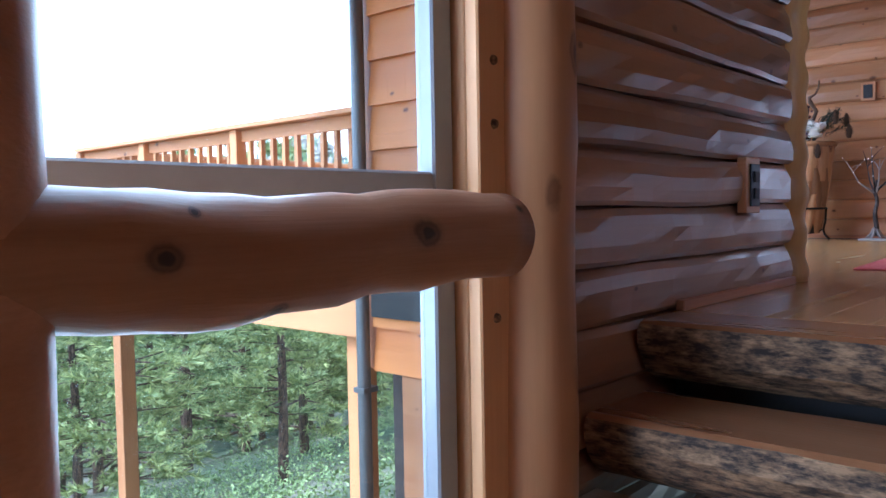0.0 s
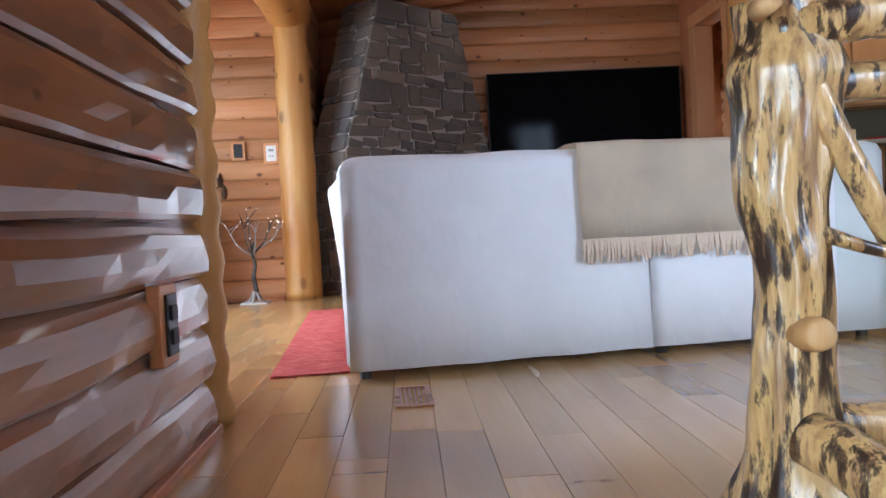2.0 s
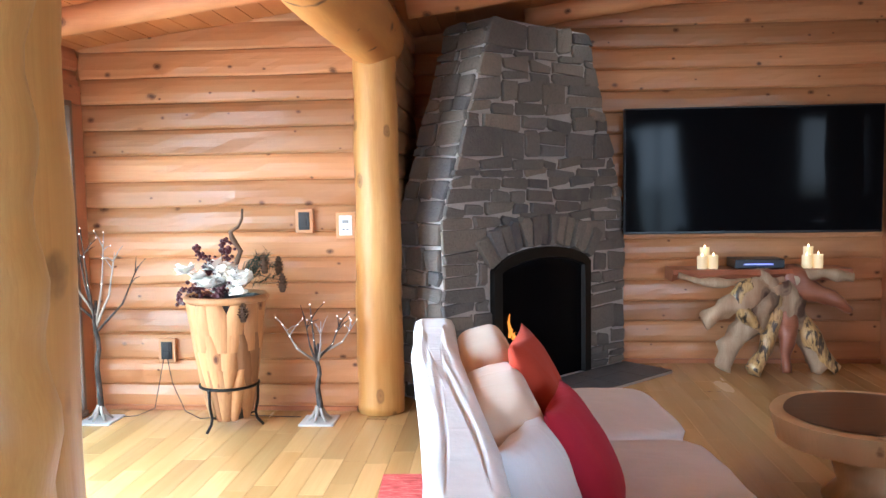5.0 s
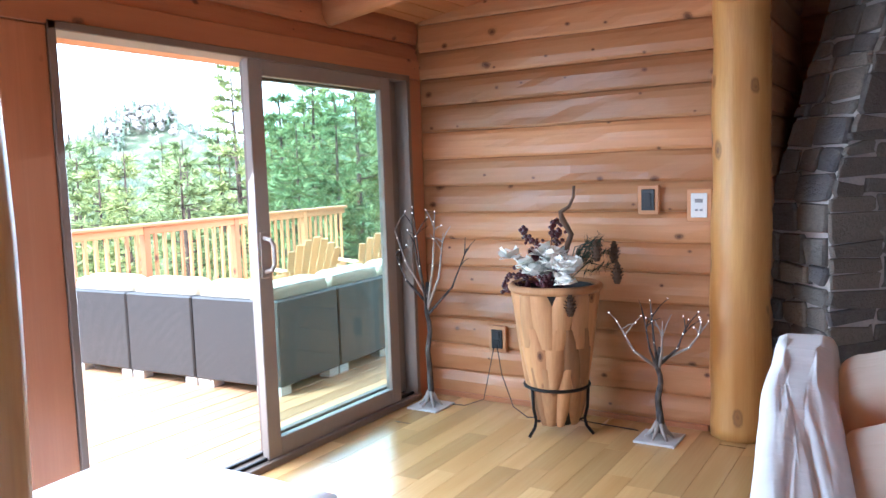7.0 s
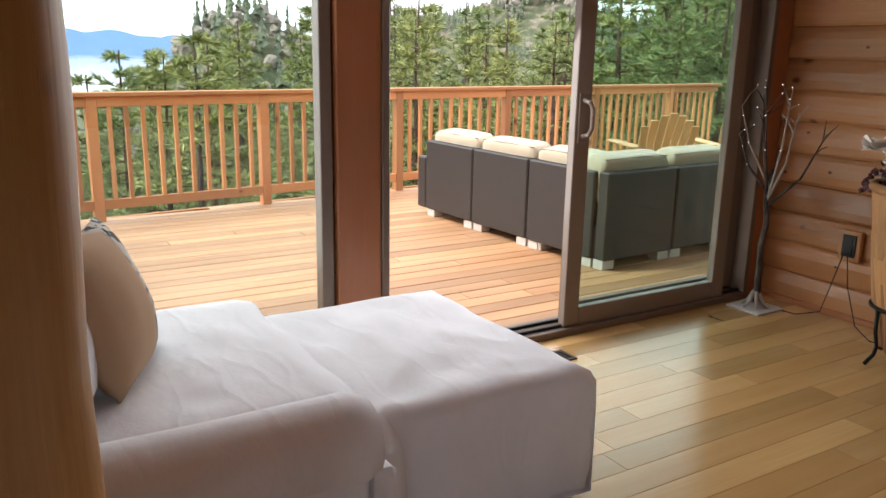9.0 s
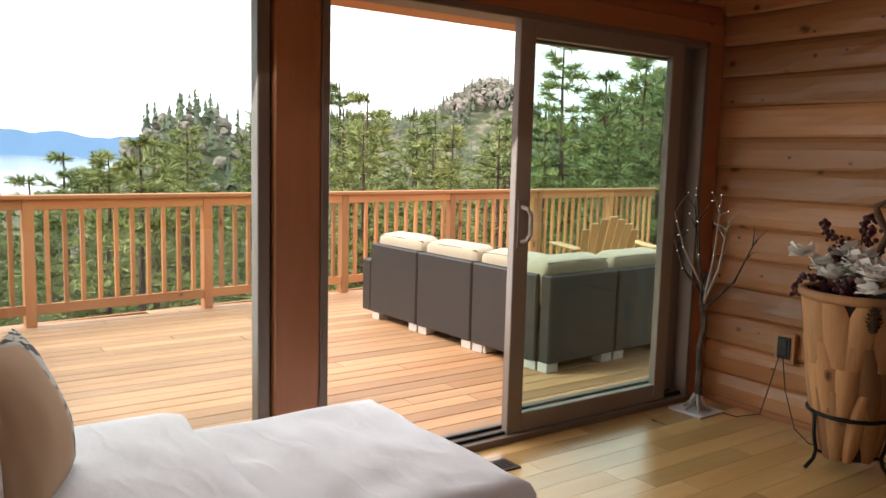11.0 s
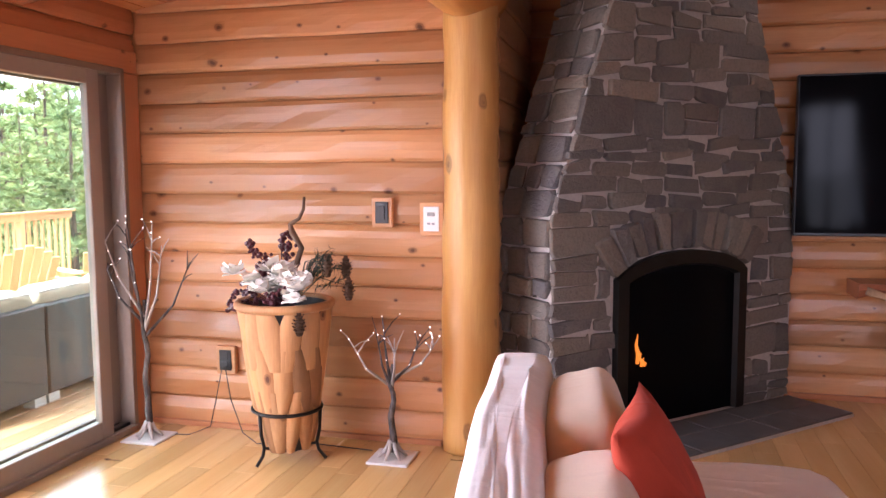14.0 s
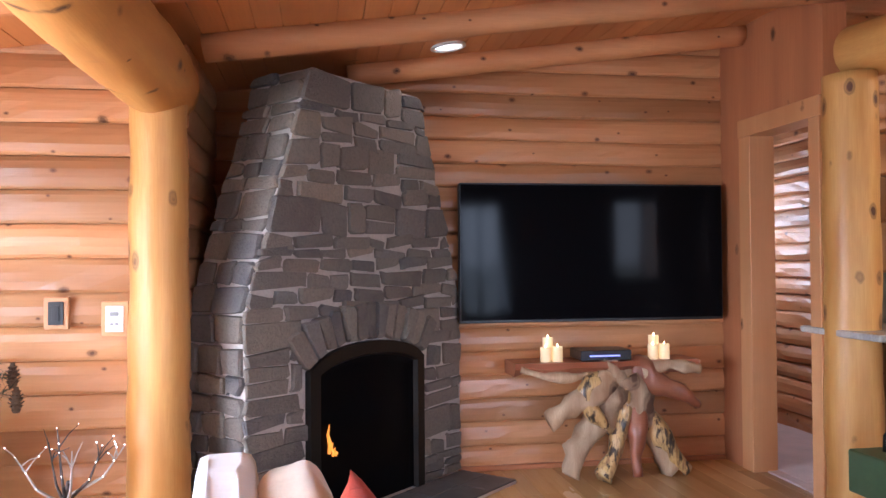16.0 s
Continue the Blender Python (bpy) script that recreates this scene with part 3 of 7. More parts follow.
def pillow(w, h, thick, seed=0.0):
    """A scatter cushion standing on its edge: pinched corners, full middle, face towards -y."""
    bm = bmesh.new()
    n = 14
    grids = []
    for side in (-1, 1):
        g = []
        for i in range(n + 1):
            row = []
            for j in range(n + 1):
                u, v = 2 * i / n - 1, 2 * j / n - 1
                t = max(0, (1 - u * u)) ** 0.45 * max(0, (1 - v * v)) ** 0.45
                pin = 1 - 0.07 * (1 - abs(u)) * (abs(v) > 0.99) - 0.05 * (1 - abs(v)) * (abs(u) > 0.99)
                wob = 1 + 0.12 * noise.noise(Vector((u * 1.8, v * 1.8, seed + side)))
                row.append(bm.verts.new((u * w / 2 * pin, side * t * thick / 2 * wob, (v * 0.5 + 0.5) * h * pin)))
            g.append(row)
        for i in range(n):
            for j in range(n):
                f = (g[i][j], g[i + 1][j], g[i + 1][j + 1], g[i][j + 1])
                bm.faces.new(f if side < 0 else f[::-1])
        grids.append(g)
    bmesh.ops.remove_doubles(bm, verts=bm.verts[:], dist=0.0005)
    return bm


def draped(bm, x0, x1, y0, y1, z0, z1, fold=0.012, seed=0.0, n=18, flare=0.02, round_=0.05):
    """A block under a loose cover: rounded top, folds that deepen towards the hem."""
    loops = []
    heights = [z0, z0 + (z1 - z0) * 0.35, z0 + (z1 - z0) * 0.7, z1 - round_, z1 - round_ * 0.35, z1]
    for k, z in enumerate(heights):
        f = (z - z0) / (z1 - z0)
        inset = (0, 0, 0, 0, round_ * 0.25, round_ * 0.9)[k]
        out = flare * (1 - f)
        ring = []
        pts = []
        a0, a1, b0, b1 = x0 + inset - out, x1 - inset + out, y0 + inset - out, y1 - inset + out
        for i in range(n):
            pts.append((a0 + (a1 - a0) * i / n, b0, 0, -1))
        for i in range(n):
            pts.append((a1, b0 + (b1 - b0) * i / n, 1, 0))
        for i in range(n):
            pts.append((a1 - (a1 - a0) * i / n, b1, 0, 1))
        for i in range(n):
            pts.append((a0, b1 - (b1 - b0) * i / n, -1, 0))
        for x, y, nx, ny in pts:
            w = fold * (1.2 - f) * noise.noise(Vector((x * 5 + seed, y * 5, f * 0.8))) * 1.6
            dz = 0.006 * noise.noise(Vector((x * 3, y * 3, seed)))
            ring.append(bm.verts.new((x + nx * w, y + ny * w, z + dz)))
        loops.append(ring)
    for a, b in zip(loops, loops[1:]):
        for i in range(len(a)):
            j = (i + 1) % len(a)
            bm.faces.new((a[i], a[j], b[j], b[i]))
    # top as a grid fan with soft hollows
    top = loops[-1]
    cx, cy = (x0 + x1) / 2, (y0 + y1) / 2
    prev = top
    for s in (0.9, 0.78, 0.66, 0.54, 0.42, 0.3, 0.18):
        ring = [bm.verts.new((cx + (v.co.x - cx) * s, cy + (v.co.y - cy) * s, z1 + 0.4 * fold * noise.noise(Vector(((cx + (v.co.x - cx) * s) * 5 + seed, (cy + (v.co.y - cy) * s) * 9, 2))) + 0.01 * noise.noise(Vector((v.co.x * s * 4 + seed, v.co.y * s * 4, 2))))) for v in top]
        for i in range(len(ring)):
            j = (i + 1) % len(ring)
            bm.faces.new((prev[i], prev[j], ring[j], ring[i]))
        prev = ring
    bm.faces.new(prev)
    bm.faces.new(loops[0][::-1])
    return bm


# ---- glazing of the west wall ----
def sash(parent, y0, y1, z0, z1, x, w, material, glazing, depth=0.045, name="sash"):
    bm = boxes((x, x + depth, y0, y0 + w, z0, z1), (x, x + depth, y1 - w, y1, z0, z1), (x, x + depth, y0 + w, y1 - w, z0, z0 + w), (x, x + depth, y0 + w, y1 - w, z1 - w, z1), bevel=0.004)
    frame_ob = part(name, bm, material, parent)
    p = part("pane", boxes((x + depth / 2 - 0.003, x + depth / 2 + 0.003, y0 + w - 0.005, y1 - w + 0.005, z0 + w - 0.005, z1 - w + 0.005)), glazing, parent)
    p.visible_shadow = False
    return frame_ob


def build_glazing():
    door = thing("door_1", pose(0, 0, 0), "bronze-framed sliding glass door standing half open", "door", kind="structure")
    y0, y1, zt = 5.54, 7.935, 2.065
    x = -2.8
    frame_b = boxes((x, x + 0.15, y0, y0 + 0.035, 0.035, zt), (x, x + 0.15, y1 - 0.035, y1, 0.035, zt), (x, x + 0.15, y0, y1, zt - 0.035, zt), (x - 0.03, x + 0.16, y0, y1, 0.0, 0.035), bevel=0.004)
    part("door_frame", frame_b, sash_bronze, door)
    part("track", boxes((x + 0.03, x + 0.045, y0 + 0.04, y1 - 0.04, 0.035, 0.05), (x + 0.105, x + 0.12, y0 + 0.04, y1 - 0.04, 0.035, 0.05)), dark_iron, door)
    sash(door, 6.56, 7.735, 0.035, zt - 0.015, x + 0.09, 0.095, sash_light, tinted_pane, name="sliding_sash")
    sash(door, 6.62, 7.9, 0.05, zt - 0.036, x + 0.015, 0.08, sash_bronze, pane, name="fixed_sash")
    hb = tube([(x + 0.135, 6.60, 0.99), (x + 0.18, 6.605, 1.0), (x + 0.19, 6.615, 1.03), (x + 0.19, 6.615, 1.12), (x + 0.18, 6.605, 1.15), (x + 0.135, 6.60, 1.16)], [0.011] * 6, 8)
    box(hb, x + 0.132, x + 0.142, 6.575, 6.63, 0.96, 1.19, bevel=0.003)
    part("handle", hb, sash_light, door, "taupe pull handle")
    win = thing("window_1", pose(0, 0, 0), "tall fixed window in a bronze frame", "window", kind="structure")
    sash(win, 4.27, 5.335, 0.03, 2.06, x + 0.05, 0.05, sash_bronze, pane, 0.07, name="window_frame")
    # casings and the post between
    part("casing", boxes((XW - 0.04, XW + 0.012, 5.345, 5.54, 0, 2.046), bevel=0.006), trim_z, WEST)
    part("jamb", boxes((XW - 0.17, XW - 0.042, 5.336, 5.538, 0.0, 2.059), bevel=0.004), trim_z, WEST)
    part("casing", boxes((XW - 0.04, XW + 0.012, 7.93, YN - 0.002, 0, 2.046), bevel=0.004), trim_z, WEST)
    part("casing", boxes((XW - 0.04, XW + 0.012, 4.12, 4.265, 0, 2.046), bevel=0.004), trim_z, WEST)
    part("casing", boxes((XW - 0.04, XW + 0.014, 4.12, YN - 0.01, 2.048, 2.17), bevel=0.004), trim_y, WEST)
    log_courses(WEST, trim_y, facing("x", XW - 0.04, 1), YS + 0.1, 4.12, 0.0, 2.09, bulge=0.035, seed=31)


sash_light = plain("taupe_vinyl", (0.25, 0.20, 0.165), 0.4, 0, 0.05)
build_glazing()


def build_baseboards():
    bm = boxes((XW + 0.02, -0.86, YN - 0.014, YN + 0.02, 0.0, 0.03), bevel=0.003)
    structure("baseboard", bm, trim_x, "thin cedar shoe moulding under the log wall", "trim")
    structure("baseboard", boxes((0.9, XR - 0.002, YT - 0.016, YT + 0.02, 0.0, 0.035), bevel=0.003), trim_x, "thin cedar shoe moulding under the television wall", "trim")
    structure("baseboard", boxes((-0.378, -0.352, 2.64, 3.6, 0.0, 0.03), bevel=0.003), trim_y, "thin moulding along the stair wall", "trim")
    # log slab that covers the ends of the stair wall
    n = 120
    pts = [(-0.425, 3.735, 3.2 * k / n - 0.0) for k in range(n + 1)]
    bm = tube(pts, [0.066 + 0.006 * math.sin(2 * math.pi * 3.2 * k / n / 0.15) for k in range(n + 1)], 20, 0.15, 12, rough=0.08)
    structure("trim", bm, post_wood, "peeled half-log covering the wall's log ends", "trim", True)
    part("casing", boxes((XR - 0.018, XR + 0.172, 8.3, 8.407, 0.002, 2.392), (XR - 0.018, XR + 0.172, 9.083, 9.23, 0.002, 2.392), (XR - 0.02, XR + 0.174, 8.29, 9.24, 2.393, 2.52), bevel=0.004), pine_trim, bpy.data.objects["wall_right"])


build_baseboards()


# ---- stairs ----
def build_stairs():
    st = thing("staircase", pose(0, 0, 0), "open stair of half-log treads with bark-edged fronts", "stairs", kind="structure")
    for i in range(6):
        z, nose = -0.193 * i, 2.385 - 0.266 * i
        bm = bmesh.new()
        n, xa, xb = 40, -0.365, 1.25
        rows = []
        deep = 0.247 if i == 0 else 0.322
        prof = [(deep, 0.0), (0.03, 0.0), (0.008, -0.008), (0.0, -0.03), (0.002, -0.06), (0.018, -0.10), (0.05, -0.14), (0.10, -0.165), (deep, -0.165)]
        for k in range(n + 1):
            x = xa + (xb - xa) * k / n
            row = []
            for j, (dy, dz) in enumerate(prof):
                w = 0.012 * noise.noise(Vector((x * 5, j * 0.9, i * 3.1))) + 0.006 * noise.noise(Vector((x * 16, j * 1.9, i))) if 2 <= j <= 7 else 0
                row.append(bm.verts.new((x, nose + dy + w, z + dz)))
            rows.append(row)
        top_faces = []
        for a, b in zip(rows, rows[1:]):
            for j in range(len(prof) - 1):
                f = bm.faces.new((a[j], a[j + 1], b[j + 1], b[j]))
                f.material_index = 0 if j < 2 else 1
        for row, way in ((rows[0], -1), (rows[-1], 1)):
            f = bm.faces.new(row[::way])
            f.material_index = 1
        ob = part("tread", bm, tread_wood, st, "half-log tread with bark front")
        ob.data.materials.append(bark)
    # posts, handrail log and window in the stair wall
    pts = [(-0.27, 1.68 - 1.75 * k / 30, 0.245 + 0.008 * math.sin(k * 0.5)) for k in range(31)]
    bm = tube(pts, [0.08 + 0.0006 * k + 0.004 * math.sin(k * 0.7) for k in range(31)], 28, 0.16, 4.4, rough=0.13)
    tagged(part("log_rail", bm, rail_log, smooth=True), "thick peeled log handrail with knots in front of the window", "railing", kind="structure")
    log_post("log_post", -0.40, 1.955, -1.2, 2.9, 0.105, 0.105, stair_post, "peeled log post at the stair window", 14.0)
    log_post("log_post", -0.285, 0.775, -1.2, 2.9, 0.1, 0.095, rail_log, "dark knotty log post carrying the handrail", 16.0)
    part("casing", boxes((-0.42, -0.385, 1.765, 1.87, -0.6, 2.2), bevel=0.004), stair_casing, STAIRS)
    for z in (0.605, 0.474, 0.07):
        bm = bmesh.new()
        bmesh.ops.create_cone(bm, cap_ends=True, segments=12, radius1=0.011, radius2=0.009, depth=0.006, matrix=pose(-0.3825, 1.815, z, 0, 90, 0))
        part("screw_plug", bm, bark, STAIRS, "dark wooden screw plug")
    win = thing("window_2", pose(0, 0, 0), "grey vinyl stair window with a mullion", "window", kind="structure")
    x0, x1 = -0.50, -0.45
    part("window_frame", boxes((x0, x1, 1.70, 1.762, -0.56, 1.9), (x0, x1, 0.05, 0.11, -0.56, 1.9), (x0, x1, 0.11, 1.70, 0.315, 0.375), (x0, x1, 0.11, 1.70, -0.56, -0.5), (x0, x1, 0.11, 1.70, 1.84, 1.9), bevel=0.005), sash_grey, win)
    for za, zb in ((-0.5, 0.315), (0.375, 1.84)):
        part("pane", boxes((-0.488, -0.482, 0.11, 1.70, za, zb)), pane, win).visible_shadow = False
    part("jamb", boxes((-0.5, -0.42, 1.765, 2.03, -0.6, 2.0), bevel=0.003), stair_casing, STAIRS)


rail_log = wood("handrail_log", "y", (0.50, 0.265, 0.14), (0.26, 0.11, 0.05), 0.42, 2.2, grain=1.6, knot=(0.03, 0.014, 0.009), often=9.0)
stair_post = wood("stair_post", "z", (0.62, 0.34, 0.15), (0.46, 0.21, 0.08), 0.45, 0.5, often=6.0)
stair_casing = wood("stair_casing", "z", (0.66, 0.38, 0.17), (0.52, 0.26, 0.10), 0.5, 0.45, often=7.0)
sash_grey = plain("grey_sash", (0.30, 0.31, 0.32), 0.4, 0, 0.05)
build_stairs()


stub_wood = wood("sawn_stub", "z", (0.66, 0.44, 0.20), (0.42, 0.23, 0.08), 0.5, 0.5, grain=3.0, often=22.0)


def build_newel():
    nw = thing("newel_post", pose(-0.088, 0, -0.06), "gnarled varnished juniper newel with dark hollows at the stair head", "railing")
    bm = bmesh.new()
    n, sides, rings = 70, 40, []
    for k in range(n + 1):
        f = k / n
        z = 0.06 + 0.93 * f
        cx = 0.972 + 0.008 * math.sin(f * 7 + 0.5) + 0.006 * math.sin(f * 17)
        cy = 2.74 + 0.015 * math.cos(f * 6)
        r = 0.075 + 0.035 * max(0, 1 - f * 4.5) ** 2 + 0.009 * math.sin(f * 9 + 1) + 0.018 * math.exp(-((f - 0.86) / 0.05) ** 2)
        ring = []
        for s in range(sides):
            a = 2 * math.pi * s / sides
            q = Vector((math.cos(a), math.sin(a), f * 2.4))
            lobes = 0.22 * noise.noise(q * 1.8 + Vector((3, 1, f * 1.5))) + 0.14 * noise.noise(Vector((math.cos(a) * 4, math.sin(a) * 4, f * 3)))
            hollow = noise.noise(Vector((math.cos(a) * 2.6 + 5, math.sin(a) * 2.6, f * 5)))
            rr = r * (1 + lobes - 0.25 * max(0, hollow - 0.25))
            ring.append(bm.verts.new((cx + math.cos(a) * rr, cy + math.sin(a) * rr, z)))
        rings.append(ring)
    for a, b in zip(rings, rings[1:]):
        for s in range(sides):
            bm.faces.new((a[s], a[(s + 1) % sides], b[(s + 1) % sides], b[s]))
    bm.faces.new(rings[-1])
    bm.faces.new(rings[0][::-1])
    part("trunk", bm, juniper, nw, smooth=True)
    part("branch_stub", tube([(0.965, 2.70, 0.395), (0.968, 2.635, 0.402), (0.968, 2.62, 0.403)], [0.03, 0.027, 0.022], 14, 0.35, 2, rough=0.2), stub_wood, nw, "sawn pale branch stub", True)
    part("branch_stub", tube([(0.905, 2.68, 0.955), (0.903, 2.62, 0.957)], [0.021, 0.018], 10, 0.3, 2), stub_wood, nw, "small sawn stub", True)
    rl = thing("branch_railing", pose(-0.088, 0, 0), "railing of twisted varnished branches beside the stairs", "railing")

    def limb(name, pts, r0, r1, seed, label="", steps=18):
        pts = [Vector(p) for p in pts]
        line = []
        for i in range(steps + 1):
            f = i / steps * (len(pts) - 1)
            k = min(int(f), len(pts) - 2)
            t = f - k
            p0, p1, p2, p3 = pts[max(k - 1, 0)], pts[k], pts[k + 1], pts[min(k + 2, len(pts) - 1)]
            line.append(0.5 * (2 * p1 + (p2 - p0) * t + (2 * p0 - 5 * p1 + 4 * p2 - p3) * t * t + (3 * p1 - p0 - 3 * p2 + p3) * t ** 3))
        part(name, tube(line, [r0 + (r1 - r0) * i / steps for i in range(steps + 1)], 14, 0.3, seed, rough=0.12), juniper, rl, label, True)

    limb("rail", [(0.95, 2.72, 0.86), (1.1, 2.7, 0.885), (1.3, 2.72, 0.87), (1.7, 2.74, 0.89), (2.3, 2.72, 0.87)], 0.042, 0.042, 3.0)
    limb("rail", [(0.95, 2.74, 0.77), (1.2, 2.76, 0.78), (1.7, 2.74, 0.77), (2.3, 2.76, 0.77)], 0.034, 0.034, 5.0)
    limb("brace", [(0.98, 2.7, 0.83), (1.02, 2.68, 0.71), (1.13, 2.69, 0.5), (1.3, 2.7, 0.2), (1.36, 2.72, 0.0)], 0.026, 0.022, 7.0)
    limb("twig", [(0.98, 2.68, 0.52), (1.08, 2.66, 0.48), (1.2, 2.68, 0.46)], 0.016, 0.012, 8.0)
    limb("bottom_rail", [(0.98, 2.74, 0.17), (1.2, 2.74, 0.15), (1.7, 2.74, 0.16), (2.3, 2.74, 0.15)], 0.045, 0.045, 9.0)
    limb("stair_rail", [(0.96, 2.66, 0.16), (1.02, 2.5, 0.1), (1.08, 2.3, -0.08), (1.14, 2.0, -0.33), (1.17, 1.7, -0.6)], 0.05, 0.06, 10.0)
    limb("fork", [(1.0, 2.56, 0.12), (1.1, 2.52, 0.12), (1.2, 2.42, 0.04), (1.27, 2.2, -0.2)], 0.03, 0.028, 11.0)
    gp = part("glass_panel", boxes((1.08, 2.3, 2.765, 2.773, 0.2, 0.82), bevel=0.001), pane, rl, "clear glass infill panel")
    gp.visible_shadow = False
    return nw


build_newel()


# ---- sectional sofa ----
SOFA = pose(-0.035, 4.23, 0, 0, 0, 8.0)


WING = 0.05  # the long wing's slant against the short one


def build_sofa():
    so = thing("sectional_sofa", SOFA, "white slipcovered L-shaped sectional sofa on dark feet", "sofa")
    bm = bmesh.new()
    draped(bm, 0.0, 1.19, 0.0, 0.2, 0.035, 0.825, 0.012, 1.0, flare=0.0)
    part("back", bm, white_cotton, so, smooth=True)
    bm = bmesh.new()
    draped(bm, 1.194, 2.24, 0.0, 0.2, 0.035, 0.822, 0.012, 2.0, flare=0.0)
    part("back", bm, white_cotton, so, smooth=True)
    bm = draped(bmesh.new(), 0.2, 2.24, 0.19, 1.02, 0.035, 0.36, 0.014, 3.0)
    part("seat_base", bm, white_cotton, so, smooth=True)
    bm = draped(bmesh.new(), 0.2, 1.08, 1.0, 2.5, 0.035, 0.365, 0.014, 4.0)
    for v in bm.verts:
        v.co.x += WING * v.co.y
    part("seat_base", bm, white_cotton, so, smooth=True)
    # the west back leans outwards at its top
    bm = draped(bmesh.new(), 0.0, 0.2, 0.18, 2.62, 0.035, 0.83, 0.012, 5.0, flare=0.0)
    for v in bm.verts:
        v.co.x += WING * v.co.y - 0.14 * max(0, v.co.z - 0.35) * min(1, max(0, v.co.y - 0.7) / 1.2)
    part("back", bm, white_cotton, so, smooth=True)
    for k, (v0, v1) in enumerate(((0.95, 1.75), (1.78, 2.55))):
        slant = Matrix(((1, WING, 0, 0), (0, 1, 0, 0), (0, 0, 1, 0), (0, 0, 0, 1)))
        m = slant @ Matrix.Translation((0.29, (v0 + v1) / 2, 0.6)) @ pose(0, 0, 0, 0, -16, 0)
        part("back_cushion", cushion(0.25, v1 - v0, 0.46, 10, 4.2, seed=k, m=m), tan_white, so, smooth=True)
        m = slant @ Matrix.Translation((0.66, (v0 + v1) / 2, 0.41))
        part("seat_cushion", cushion(0.84, v1 - v0, 0.15, 8, 6, seed=k + 4, m=m), white_cotton, so, smooth=True)
    for k, (u0, u1) in enumerate(((0.3, 1.25), (1.28, 2.2))):
        m = Matrix.Translation(((u0 + u1) / 2, 0.62, 0.41))
        part("seat_cushion", cushion(u1 - u0, 0.8, 0.14, 8, 6, seed=k + 7, m=m), white_cotton, so, smooth=True)
        m = Matrix.Translation(((u0 + u1) / 2, 0.28, 0.57)) @ pose(0, 0, 0, 12, 0, 0)
        part("back_cushion", cushion(u1 - u0, 0.2, 0.42, 8, 3.5, seed=k + 9, m=m), white_cotton, so, smooth=True)
    for u, v in ((0.06, 0.06), (2.16, 0.06), (2.16, 0.95), (0.19, 2.55), (1.12, 2.42), (1.25, 0.06)):
        bm = bmesh.new()
        bmesh.ops.create_cone(bm, cap_ends=True, segments=14, radius1=0.022, radius2=0.03, depth=0.075, matrix=Matrix.Translation((u, v, 0.0375)))
        part("foot", bm, black_plastic, so, "dark turned foot")
    return so


tan_white = fabric("ivory_cushion", (0.68, 0.54, 0.41))
build_sofa()


def scatter(name, m, w, h, t, mat, label, seed):
    return tagged(part(name, pillow(w, h, t, seed), mat, smooth=True), label, "pillow", "scatter pillows"), m


for nm, m, w, h, t, mat, lab, sd in (
    ("pillow", SOFA @ pose(0.61, 1.62, 0.50, -24, 0, 76), 0.46, 0.46, 0.15, rust_cotton, "rust-orange scatter pillow leaning on the sofa back", 1),
    ("pillow", SOFA @ pose(0.67, 1.14, 0.44, -30, 0, 72), 0.44, 0.42, 0.15, red_cotton, "red scatter pillow leaning on the sofa cushions", 2),
    ("pillow", SOFA @ pose(0.44, 0.84, 0.45, -24, 0, 66), 0.42, 0.38, 0.17, white_cotton, "white scatter pillow leaning on the sofa cushions", 3),
):
    ob, m = scatter(nm, m, w, h, t, mat, lab, sd)
    ob.matrix_basis = m


def build_throw():
    """A woollen throw folded over the sofa's back, with a fringe."""
    th = thing("throw_blanket", SOFA, "beige fringed woollen throw folded over the sofa back", "blanket")
    bm = bmesh.new()
    u0, u1 = 0.9, 1.66
    prof = [(0.24, 0.6), (0.235, 0.8), (0.22, 0.838), (0.12, 0.85), (0.0, 0.85), (-0.02, 0.83), (-0.026, 0.72), (-0.028, 0.59), (-0.03, 0.465)]
    n, rows = 24, []
    for i in range(n + 1):
        u = u0 + (u1 - u0) * i / n
        rows.append([bm.verts.new((u + 0.012 * noise.noise(Vector((j * 0.7, 4, i * 0.1))) + 0.015 * (j / 8) * (i / n), v - 0.010 * noise.noise(Vector((u * 7, z * 4, 1))), z + 0.006 * noise.noise(Vector((u * 5, j, 0))))) for j, (v, z) in enumerate(prof)])
    for a, b in zip(rows, rows[1:]):
        for j in range(len(prof) - 1):
            bm.faces.new((a[j], a[j + 1], b[j + 1], b[j]))
    bmesh.ops.solidify(bm, geom=bm.faces[:], thickness=0.012)
    part("blanket", bm, beige_wool, th, smooth=True)
    rng = random.Random(3)
    bm = bmesh.new()
    for i in range(70):
        u = u0 + 0.01 + (u1 - u0) * i / 70
        du, dl = rng.uniform(-0.012, 0.012), rng.uniform(0.065, 0.10)
        tube([(u, -0.032, 0.475), (u + du * 0.5, -0.036, 0.475 - dl * 0.5), (u + du, -0.034 + rng.uniform(-0.008, 0.006), 0.475 - dl)], [0.008, 0.008, 0.005], 5, bm=bm)
    part("fringe", bm, tan_white, th, "pale twisted fringe")


build_throw()


def build_rug():
    bm = boxes((0, 0.5, 0, 2.5, 0, 0.008), bevel=0.002)
    ob = tagged(part("rug", bm, rug_mat), "red striped rag rug under the sofa's side", "rug")
    ob.matrix_basis = pose(-0.36, 4.4, 0.001, 0, 0, 3.5)


build_rug()


# ---- chimney ----
FP = Matrix.Translation((-0.28, 8.12, 0)) @ pose(0, 0, 0, 0, 0, 45)  # u along the front, -v out of it


